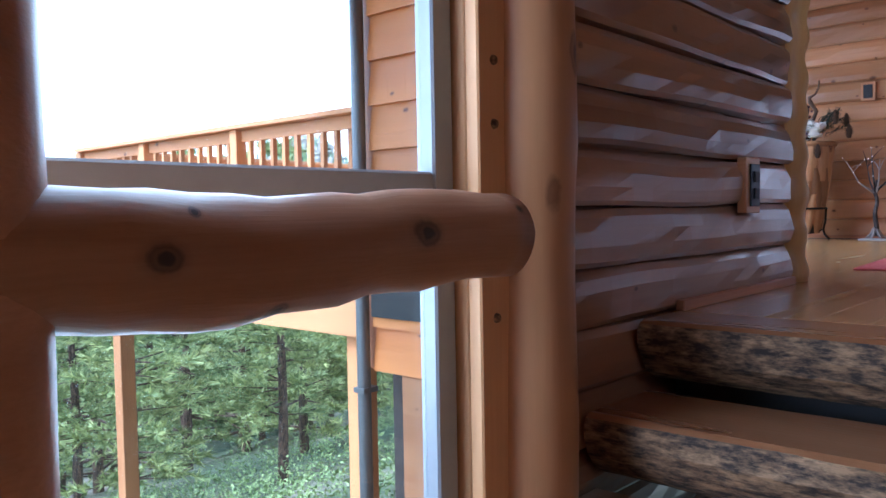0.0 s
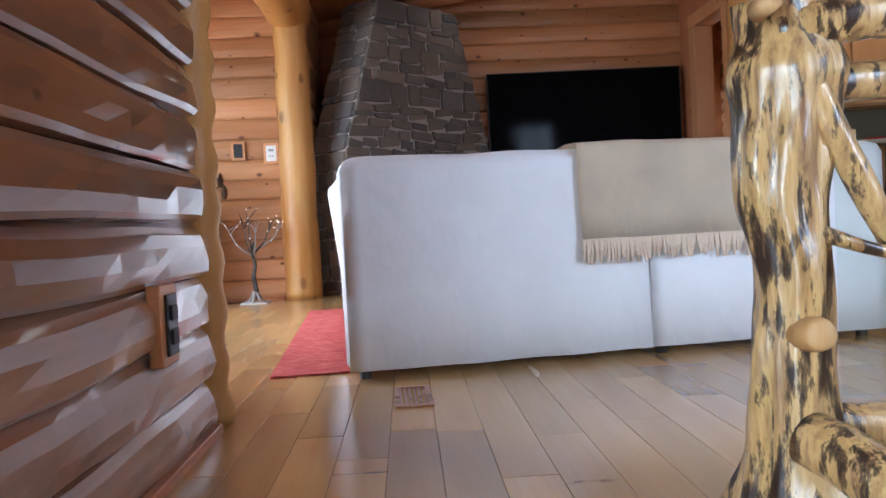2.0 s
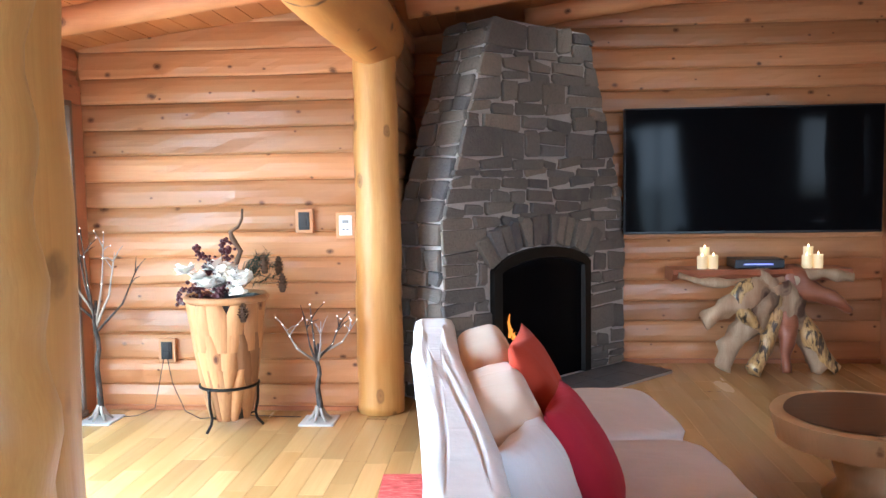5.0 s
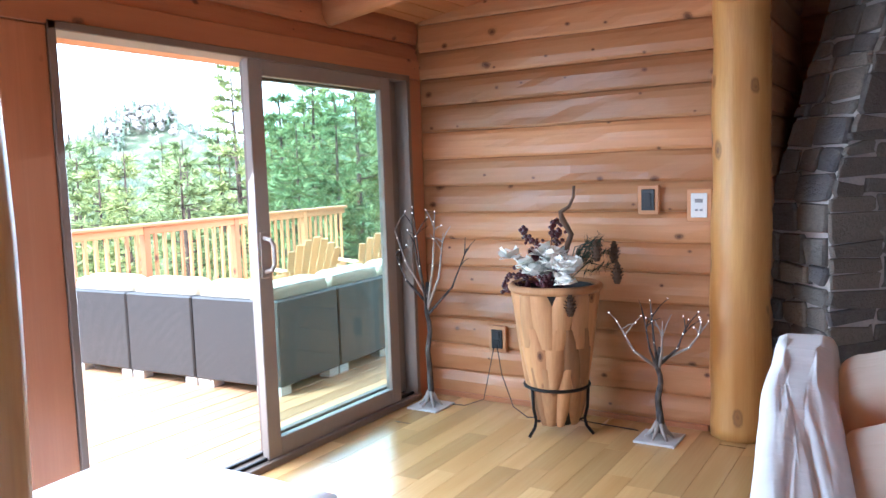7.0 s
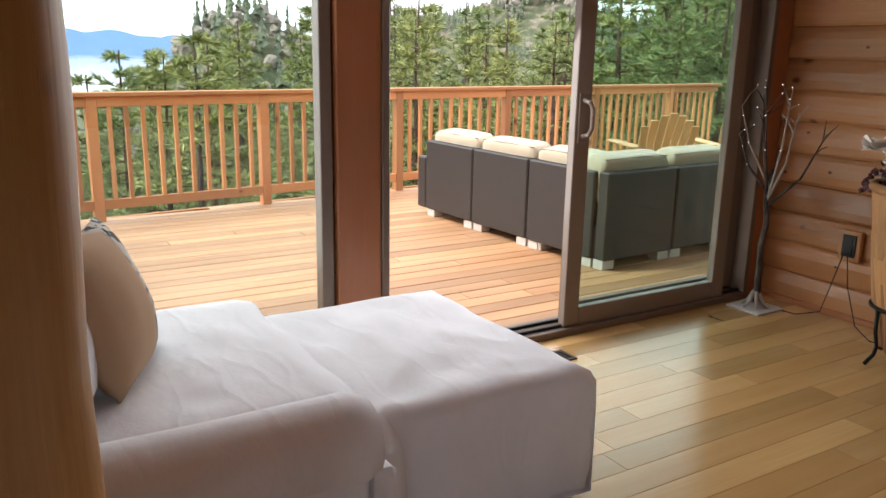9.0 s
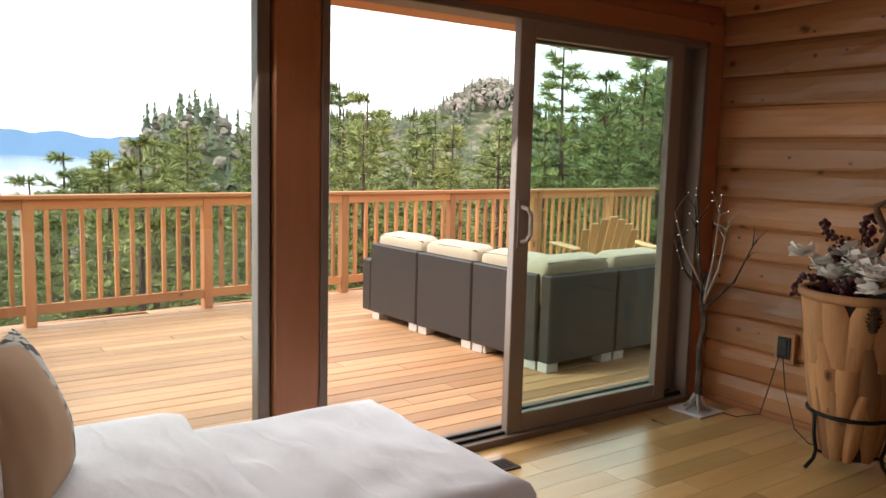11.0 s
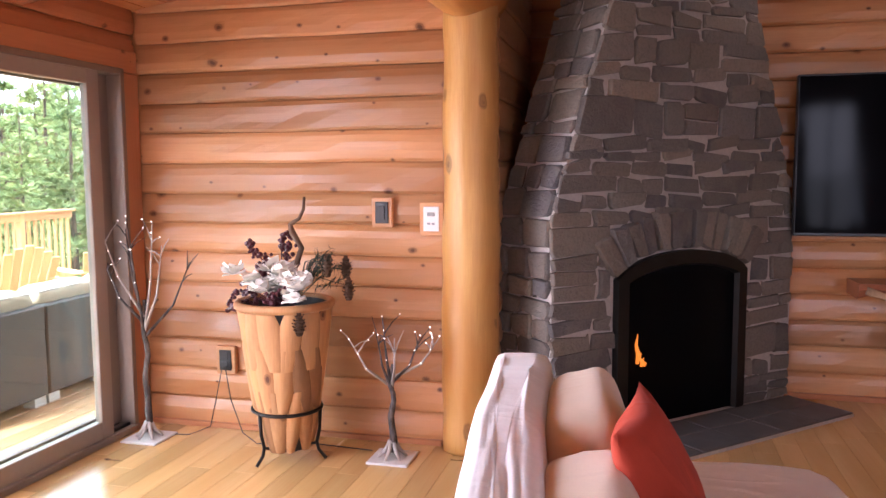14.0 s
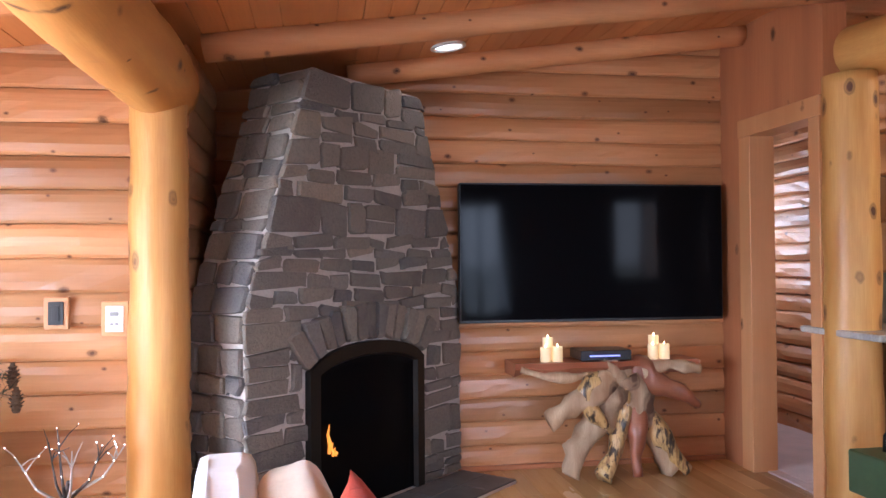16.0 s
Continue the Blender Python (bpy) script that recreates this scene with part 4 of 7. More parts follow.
def front_half(z):
    f = min(1, max(0, (z - 1.25) / (2.8 - 1.25)))
    return 0.975 - (0.975 - 0.44) * f


def build_fireplace():
    fp = thing("fireplace", pose(0, 0, 0), "tapering corner chimney of grey field stone with an arched firebox", "fireplace", kind="structure")
    inv = FP.inverted()
    rings = []
    bm = bmesh.new()
    for z in (0.0, 1.25, 2.62):
        h = front_half(z)
        side = 0.48 if z < 2 else 0.42
        ring = []
        for u, v in ((0.975 - h, 0.0), (0.975 + h, 0.0), (0.975 + h, 0.9 if z > 2 else 0.02), (0.975 - h + 0.25, side + 0.3), (0.975 - h, side)):
            p = FP @ Vector((u, v, z))
            p.x, p.y = max(p.x, -0.615), min(p.y, YT + 0.03)
            ring.append(bm.verts.new(p))
        rings.append(ring)
    for a, b in zip(rings, rings[1:]):
        for k in range(5):
            bm.faces.new((a[k], a[(k + 1) % 5], b[(k + 1) % 5], b[k]))
    bm.faces.new(rings[-1])
    part("mortar_core", bm, mortar, fp, "pale recessed mortar")
    rng = random.Random(12)
    o0, o1, spring, rise = 0.433, 1.472, 0.885, 0.19

    def arch(u):
        t = (u - (o0 + o1) / 2) / ((o1 - o0) / 2)
        return spring + rise * math.sqrt(max(0, 1 - t * t * 0.92)) - rise * 0.28

    def slab(quad, depth, to_world):
        """One stone: an uneven bevelled block over a quad (u, v) on a face."""
        cut = []
        for k in range(4):
            p0, p1, p2 = quad[k - 1], quad[k], quad[(k + 1) % 4]
            for q in (p0, p2):
                L = math.hypot(q[0] - p1[0], q[1] - p1[1]) + 1e-6
                t = min(0.22, rng.uniform(0.006, 0.026) / L)
                cut.append((p1[0] + (q[0] - p1[0]) * t, p1[1] + (q[1] - p1[1]) * t))
        quad = cut
        m8 = len(quad)
        cu, cv = sum(p[0] for p in quad) / m8, sum(p[1] for p in quad) / m8
        b2 = bmesh.new()
        outer, inner, back = [], [], []
        for (pu, pv) in quad:
            ju, jv = rng.uniform(-0.013, 0.013), rng.uniform(-0.012, 0.012)
            du, dv = cu - pu, cv - pv
            L = math.hypot(du, dv) + 1e-6
            e, g = min(0.0095, L * 0.12), min(0.018, L * 0.27)
            back.append(b2.verts.new((pu + du / L * e + ju, 0.004, pv + dv / L * e + jv)))
            outer.append(b2.verts.new((pu + du / L * e + ju, -depth * 0.55, pv + dv / L * e + jv)))
            inner.append(b2.verts.new((pu + du / L * g + ju, -depth * rng.uniform(0.9, 1.15), pv + dv / L * g + jv)))
        for k in range(m8):
            j = (k + 1) % m8
            b2.faces.new((back[k], back[j], outer[j], outer[k]))
            b2.faces.new((outer[k], outer[j], inner[j], inner[k]))
        c = b2.verts.new((cu, -depth * 1.1, cv))
        for k in range(m8):
            b2.faces.new((inner[k], inner[(k + 1) % m8], c))
        b2.transform(to_world)
        part("stone", b2, stone, fp)

    def fill(lo_hi, z0, z1, to_world, blocked=None):
        z = z0
        while z < z1 - 0.03:
            h = rng.choice((0.055, 0.08, 0.1, 0.12, 0.16, 0.2))
            h = min(h, z1 - z)
            if h < 0.05:
                break
            a, b = lo_hi(z + h / 2)
            u = a
            while u < b - 0.02:
                w = rng.uniform(0.13, 0.46) if h > 0.09 else rng.uniform(0.16, 0.34)
                w = min(w, b - u)
                if b - u - w < 0.07:
                    w = b - u
                t0, t1 = lo_hi(z), lo_hi(z + h)
                uu = (u if u > a + 1e-6 else None, u + w if u + w < b - 1e-6 else None)
                quad = [(uu[0] if uu[0] is not None else t0[0], z), (uu[1] if uu[1] is not None else t0[1], z), (uu[1] if uu[1] is not None else t1[1], z + h), (uu[0] if uu[0] is not None else t1[0], z + h)]
                if blocked is None or not blocked(quad):
                    tilt = rng.uniform(-0.03, 0.03)
                    quad = [(p, q + (tilt if i in (1, 2) else 0)) for i, (p, q) in enumerate(quad)]
                    if h > 0.1 and w > 0.16 and rng.random() < 0.45:
                        m = z + h * rng.uniform(0.4, 0.6)
                        slab([quad[0], quad[1], (quad[1][0], m), (quad[0][0], m)], rng.uniform(0.010, 0.026), to_world)
                        slab([(quad[0][0], m), (quad[1][0], m), quad[2], quad[3]], rng.uniform(0.010, 0.026), to_world)
                    else:
                        slab(quad, rng.uniform(0.010, 0.03), to_world)
                else:
                    # what is left of the stone beside the opening
                    for p, q in ((quad[0][0], o0 - 0.03), (o1 + 0.03, quad[1][0])):
                        if q - p > 0.05:
                            slab([(p, z), (q, z), (q, z + h), (p, z + h)], rng.uniform(0.010, 0.03), to_world)
                u += w
            z += h

    def blocked(quad):
        us, zs = [p[0] for p in quad], [p[1] for p in quad]
        for f in (0.3, 0.5, 0.7):
            u = min(us) + (max(us) - min(us)) * f
            for g in (0.35, 0.65):
                z = min(zs) + (max(zs) - min(zs)) * g
                if o0 - 0.02 < u < o1 + 0.02 and z < arch(u) + 0.02:
                    return True
                if o0 - 0.05 < u < o1 + 0.05 and spring - 0.05 < z < arch(min(max(u, o0), o1)) + 0.17:
                    return True
        return False

    fill(lambda z: (0.975 - front_half(z) - 0.02, 0.975 + front_half(z)), 0.02, 2.62, FP, blocked)
    # side face towards the window
    for zlo, zhi in ((0.02, 2.62),):
        def side_frame(z):
            return 0.975 - front_half(z)
        z = zlo
        while z < zhi - 0.03:
            h = min(rng.choice((0.075, 0.1, 0.13, 0.16)), zhi - z)
            v = 0.0
            while v < 0.46:
                w = min(rng.uniform(0.14, 0.3), 0.47 - v)
                if 0.47 - v - w < 0.07:
                    w = 0.47 - v
                ua, ub = side_frame(z), side_frame(z + h)
                slope = (ub - ua) / h
                m = FP @ Matrix(((0, 1, slope, ua - slope * z), (-1, 0, 0, 0), (0, 0, 1, 0), (0, 0, 0, 1)))
                slab([(-(v + w), z), (-v, z), (-v, z + h), (-(v + w), z + h)], rng.uniform(0.012, 0.035), m)
                v += w
            z += h
    # voussoirs of the arch
    nv = 13
    for k in range(nv):
        q = []
        for f, up in ((k / nv, 0), ((k + 1) / nv, 0), ((k + 1) / nv, 1), (k / nv, 1)):
            u = o0 - 0.02 + (o1 - o0 + 0.04) * f
            fan = (u - (o0 + o1) / 2) * 0.28
            q.append((u + fan * up, arch(min(max(u, o0), o1)) + 0.01 + up * (0.24 - 0.03 * abs(2 * f - 1))))
        slab(q, rng.uniform(0.03, 0.055), FP)
    # firebox: iron surround, hollow, glass, logs and flame
    bm = bmesh.new()
    segs = 24

    def outline(inset, v):
        pts = [(o0 + inset, 0.03)]
        for i in range(segs + 1):
            u = o0 + inset + (o1 - o0 - 2 * inset) * i / segs
            pts.append((u, arch(min(max(u, o0), o1)) - inset))
        pts.append((o1 - inset, 0.03))
        return [bm.verts.new((u, v, z)) for u, z in pts]

    loops = [outline(-0.005, 0.0), outline(-0.005, -0.045), outline(0.07, -0.05), outline(0.085, -0.02)]
    for a, b in zip(loops, loops[1:]):
        for i in range(len(a) - 1):
            bm.faces.new((a[i], a[i + 1], b[i + 1], b[i]))
    bm.transform(FP)
    part("surround", bm, dark_iron, fp, "black iron arched surround")
    bm = bmesh.new()
    lp = [outline(0.07, -0.012), outline(0.12, -0.006)]
    for i in range(len(lp[0]) - 1):
        bm.faces.new((lp[0][i], lp[0][i + 1], lp[1][i + 1], lp[1][i]))
    bm.faces.new(lp[1])
    bm.transform(FP)
    part("fire_glass", bm, screen_black, fp, "smoked black glass front")
    for k, (u, z, r, h) in enumerate(((0.60, 0.40, 0.014, 0.17), (0.65, 0.38, 0.012, 0.05), (0.63, 0.38, 0.011, 0.08))):
        bm = tube([(u, -0.017, z), (u + 0.008, -0.019, z + h * 0.3), (u - 0.012, -0.019, z + h * 0.65), (u + 0.002, -0.017, z + h)], [r * 0.7, r, r * 0.6, 0.002], 8)
        bm.transform(FP)
        part("flame", bm, flame_mat, fp, "small orange gas flame", True)
    # slate hearth
    hearth = thing("hearth", pose(0, 0, 0), "dark slate tile hearth in front of the fireplace", "hearth", kind="structure")
    bm = boxes((-0.02, 1.93, -0.48, -0.03, 0.0, 0.018))
    bm.transform(FP)
    part("bed", bm, mortar, hearth)
    for i in range(6):
        for j in range(2):
            bm = boxes((-0.02 + i * 0.325 + 0.003, -0.02 + (i + 1) * 0.325 - 0.003, -0.48 + j * 0.24 + 0.003, -0.48 + (j + 1) * 0.24 - 0.003 - 0.03 * j, 0.005, 0.026 + 0.001 * ((i * 7 + j) % 3)), bevel=0.003)
            bm.transform(FP)
            part("tile", bm, slate, hearth)


build_fireplace()


# ---- television wall ----
def build_tv():
    tv = thing("television", pose(2.085, 9.42, 1.57), "large black flat television on the log wall", "television")
    w, h = 1.0, 0.5
    bm = boxes((-w, w, -0.03, 0.03, -h, h), bevel=0.006)
    box(bm, -0.5, 0.5, 0.03, 0.09, -0.25, 0.25, bevel=0.005)
    part("body", bm, black_plastic, tv)
    part("screen", boxes((-w + 0.012, w - 0.012, -0.034, -0.0305, -h + 0.02, h - 0.012)), screen_black, tv, "glossy dark screen")


build_tv()


def candle(x, y, z, r, h, group):
    c = thing("candle", pose(x, y, z), "ivory pillar candle with a warm glow", "candle", group)
    bm = bmesh.new()
    bmesh.ops.create_cone(bm, cap_ends=False, segments=18, radius1=r, radius2=r, depth=h, matrix=Matrix.Translation((0, 0, h / 2)))
    rim = [v for v in bm.verts if v.co.z > h / 2]
    low = [v for v in bm.verts if v.co.z < h / 2]
    bm.faces.new(sorted(low, key=lambda v: -math.atan2(v.co.y, v.co.x)))
    rim.sort(key=lambda v: math.atan2(v.co.y, v.co.x))
    inner = [bm.verts.new((v.co.x * 0.75, v.co.y * 0.75, h - 0.008)) for v in rim]
    for k in range(len(rim)):
        j = (k + 1) % len(rim)
        bm.faces.new((rim[k], rim[j], inner[j], inner[k]))
    bm.faces.new(inner)
    part("wax", bm, wax, c, smooth=False)
    part("flame", tube([(0, 0, h - 0.006), (0, 0, h + 0.006), (0.001, 0, h + 0.022)], [0.003, 0.006, 0.001], 8), candle_flame, c, "small warm flame", True)


candle_flame = glow("candle_flame", (1.0, 0.7, 0.3), 1.5)


def build_console():
    cs = thing("console_table", Matrix.Translation((-0.05, 0, 0)) @ Matrix.Diagonal((0.918, 1, 1.1, 1)), "console table of bleached tree roots with a red live-edge slab", "table")
    bm = bmesh.new()
    n, rows = 26, []
    for k in range(n + 1):
        x = 1.60 + (3.06 - 1.60) * k / n
        f = 0.03 * noise.noise(Vector((x * 4, 1, 0)))
        b = 0.02 * noise.noise(Vector((x * 3, 7, 0)))
        th = 0.085 + 0.03 * noise.noise(Vector((x * 5, 3, 3)))
        rows.append([bm.verts.new(p) for p in ((x, 9.12 + f, 0.735 - th * 0.4), (x, 9.135 + f, 0.735), (x, 9.43, 0.735), (x, 9.43, 0.735 - th), (x, 9.17 + f, 0.735 - th))])
    for a, b in zip(rows, rows[1:]):
        for j in range(5):
            bm.faces.new((a[j], b[j], b[(j + 1) % 5], a[(j + 1) % 5]))
    bm.faces.new(rows[0])
    bm.faces.new(rows[-1][::-1])
    part("tabletop", bm, redwood_slab, cs, "red live-edge slab top")
    rng = random.Random(8)
    roots = [
        [(2.42, 9.25, 0.64), (2.3, 9.2, 0.45), (2.1, 9.15, 0.2), (2.02, 9.1, 0.03)],
        [(2.42, 9.22, 0.66), (2.25, 9.15, 0.58), (2.0, 9.12, 0.45), (1.86, 9.14, 0.36)],
        [(2.46, 9.2, 0.62), (2.45, 9.15, 0.4), (2.38, 9.1, 0.2), (2.22, 9.05, 0.03)],
        [(2.5, 9.22, 0.64), (2.6, 9.2, 0.42), (2.74, 9.18, 0.2), (2.86, 9.2, 0.03)],
        [(2.5, 9.22, 0.62), (2.55, 9.12, 0.4), (2.54, 9.08, 0.2), (2.5, 9.06, 0.02)],
        [(2.52, 9.22, 0.66), (2.75, 9.16, 0.6), (2.95, 9.14, 0.5), (3.06, 9.16, 0.44)],
        [(2.5, 9.24, 0.6), (2.72, 9.16, 0.3), (2.84, 9.12, 0.12), (2.93, 9.1, 0.03)],
        [(2.4, 9.18, 0.6), (2.2, 9.12, 0.62), (2.12, 9.12, 0.55), (2.18, 9.1, 0.42), (2.34, 9.12, 0.3)],
        [(1.64, 9.13, 0.70), (1.8, 9.14, 0.66), (2.05, 9.14, 0.64), (2.3, 9.16, 0.66)],
        [(2.6, 9.14, 0.66), (2.8, 9.13, 0.71), (2.96, 9.13, 0.69), (3.07, 9.14, 0.67)],
    ]
    for k, pts in enumerate(roots):
        pts = [Vector(p) for p in pts]
        line = []
        for i in range(15):
            f = i / 14 * (len(pts) - 1)
            j = min(int(f), len(pts) - 2)
            q = pts[j].lerp(pts[j + 1], f - j)
            line.append(q + Vector((noise.noise(q * 5), noise.noise(q * 5 + Vector((9, 0, 0))), 0)) * 0.03)
        r0 = (0.13, 0.10, 0.12, 0.115, 0.08, 0.075, 0.095, 0.075, 0.03, 0.05)[k]
        part("root", tube(line, [r0 * (1 - 0.45 * i / 14) for i in range(15)], 14, 0.8, k * 2.3, rough=0.55), juniper if k in (2, 6, 7) else redwood_slab if k in (4, 5) else driftwood, cs, smooth=True)
    part("stump", cushion(0.34, 0.26, 0.34, 9, 2.2, seed=3, m=Matrix.Translation((2.46, 9.24, 0.56))), driftwood, cs, "bleached root crown", True)


build_console()
for cx in (1.70, 2.49):
    for dx, dy, h, r in ((-0.04, 0, 0.1, 0.037), (0.045, 0, 0.105, 0.037), (0.0, 0.08, 0.16, 0.037)):
        candle(cx + dx, 9.22 + dy, 0.809, r, h, "candles on the console")


def build_receiver():
    r = thing("media_box", pose(2.08, 9.28, 0.809), "flat black media box with blue lights on the console", "media player")
    part("body", boxes((-0.185, 0.185, -0.12, 0.12, 0.006, 0.075), bevel=0.004), black_plastic, r)
    part("display", boxes((-0.12, 0.10, -0.1225, -0.1203, 0.032, 0.042)), glow("blue_led", (0.05, 0.12, 1.0), 0.2), r, "small blue display")
    for u in (-0.15, 0.15):
        part("foot", boxes((u - 0.015, u + 0.015, -0.08, -0.05, 0, 0.007)), black_plastic, r)


build_receiver()
# ---- deck ----
DZ = -0.165


RAIL_WEST = pose(-7.16, 3.95, 0, 0, 0, 6.05)  # the west railing runs outwards to the north


def build_deck():
    x0, x1, y0, y1 = -8.25, -2.874, 3.86, 14.2
    deck = structure("deck", boxes((-7.2, x1, y0 + 0.05, y1, DZ - 0.05, DZ - 0.038), (-7.0, -6.9, y0 + 0.05, y1, DZ - 0.3, DZ - 0.05), (x1 - 0.9, x1 - 0.8, y0 + 0.05, y1, DZ - 0.3, DZ - 0.05)), deck_beam, "raised redwood deck of long boards", "deck")
    for k in range(11):
        y = y0 + 0.5 + k * 0.9
        part("joist", boxes((-7.15 - 0.106 * (y - 4), x1, y, y + 0.045, DZ - 0.24, DZ - 0.05)), deck_beam, deck)
    rng = random.Random(6)
    x = x0
    while x < x1 - 0.05:
        cuts = [y0, y0 + rng.uniform(1.5, 4.5), y0 + rng.uniform(5.5, 8.5), y1]
        first = max(y0, 5.0 + (-7.42 - x) / 0.106)
        for p, q in zip(cuts, cuts[1:]):
            p = max(p, first)
            if q - p < 0.1:
                continue
            bm = boxes((0.003, min(0.139, x1 - x), p + 0.002, q - 0.002, -0.036, 0), bevel=0.004)
            ob = part("board", bm, deck_wood, deck)
            ob.location = (x, 0, DZ + rng.uniform(-0.0012, 0.0012))
        x += 0.143
    part("fascia", boxes((-7.3, x1, y0 - 0.04, y0, DZ - 0.32, DZ - 0.002), bevel=0.004), rail_wood_x, deck)
    rim = boxes((-0.16, -0.12, -0.1, 10.3, DZ - 0.32, DZ - 0.002), bevel=0.004)
    rim.transform(RAIL_WEST)
    part("fascia", rim, rail_wood, deck)
    for x in (-6.5, -3.2):
        part("support_post", boxes((x - 0.07, x + 0.07, y0 + 0.05, y0 + 0.19, -4.2, DZ - 0.05), bevel=0.006), rail_post_wood, deck)


def rail_run(name, label, p0, p1, posts, along, m=Matrix()):
    """A cedar railing: cap, two rails, posts and square balusters."""
    r = thing(name, m, label, "railing", kind="structure")
    mat = rail_wood if along == "y" else rail_wood_x

    def bar(nm, a, b, t0, t1, z0, z1, bev=0.004):
        c = p0[0] if along == "y" else p0[1]
        spec = (c + t0, c + t1, a, b, z0, z1) if along == "y" else (a, b, c + t0, c + t1, z0, z1)
        part(nm, boxes(spec, bevel=bev), mat if nm != "post" and nm != "baluster" else rail_post_wood, r)

    a, b = (p0[1], p1[1]) if along == "y" else (p0[0], p1[0])
    lo, hi = min(a, b), max(a, b)
    bar("cap", lo, hi, -0.075, 0.075, 0.935, 0.97)
    for u in posts:
        bar("post", u - 0.045, u + 0.045, -0.045, 0.045, DZ, 0.935)
    edges = sorted({lo, *posts, hi})
    for s, e in zip(edges, edges[1:]):
        if e - s < 0.2:
            continue
        bar("rail", s + 0.045, e - 0.045, 0.0, 0.038, 0.845, 0.934)
        bar("rail", s + 0.045, e - 0.045, 0.0, 0.038, -0.06, 0.028)
        n = max(1, round((e - s) / 0.145) - 1)
        for k in range(n):
            u = s + (e - s) * (k + 1) / (n + 1)
            bar("baluster", u - 0.017, u + 0.017, 0.002, 0.036, 0.028, 0.845, 0.0)


deck_beam = wood("deck_joist", "x", (0.4, 0.2, 0.09), (0.28, 0.12, 0.05), 0.7, 0.1)
build_deck()
rail_run("deck_railing_west", "orange cedar deck railing with square balusters", (0, 0), (0, 10.3), (0, 1.12, 2.72, 4.33, 5.93, 7.53, 9.13), "y", RAIL_WEST)
rail_run("deck_railing_south", "orange cedar deck railing at the deck's end", (-7.16, 3.95), (-3.05, 3.95), (-5.9, -4.5, -3.1), "x")


def build_house_outside():
    """Lapped siding on the south side of the living room, its corner and a downspout."""
    side = structure("siding", boxes((-2.84, -0.6, 3.68, 3.738, -0.62, 3.0)), trim_x, "orange lapped cedar siding outside", "siding")
    z = -0.62
    k = 0
    while z < 2.95:
        bm = bmesh.new()
        vs = [bm.verts.new(p) for p in ((-2.72, 3.685, z), (-0.6, 3.685, z), (-0.6, 3.635, z), (-2.72, 3.635, z), (-2.72, 3.685, z + 0.27), (-0.6, 3.685, z + 0.27), (-0.6, 3.67, z + 0.27), (-2.72, 3.67, z + 0.27))]
        for f in ((0, 1, 2, 3), (7, 6, 5, 4), (3, 2, 6, 7), (1, 0, 4, 5), (0, 3, 7, 4), (2, 1, 5, 6)):
            bm.faces.new([vs[i] for i in f])
        part("board", bm, siding_wood, side)
        z += 0.255
        k += 1
    d = thing("downspout", pose(0, 0, 0), "grey metal downspout at the house corner", "downspout")
    part("pipe", tube([(-2.775, 3.61, -3.6), (-2.775, 3.61, -0.7), (-2.775, 3.61, 1.0), (-2.775, 3.61, 2.6)], [0.04] * 4, 14), grey_metal, d, smooth=True)
    for z in (-0.75, 0.5, 1.8):
        part("strap", boxes((-2.82, -2.73, 3.565, 3.68, z, z + 0.03)), grey_metal, d)
    # one plain dark block fills the space below the siding
    structure("foundation", boxes((-2.8, -0.6, 3.87, 8.3, -5.0, -0.62)), foundation_mat, "dark block under the house", "foundation")
    part("support_post", boxes((-2.5, -2.25, 3.64, 3.86, -4.5, -0.62), bevel=0.01), deck_beam, bpy.data.objects["foundation"])


siding_wood = wood("siding_cedar", "x", (0.66, 0.26, 0.06), (0.46, 0.15, 0.03), 0.5, 0.35)
grey_metal = plain("grey_downspout", (0.16, 0.165, 0.175), 0.45, 0.5)
foundation_mat = plain("dark_block", (0.05, 0.04, 0.035), 0.9)
build_house_outside()


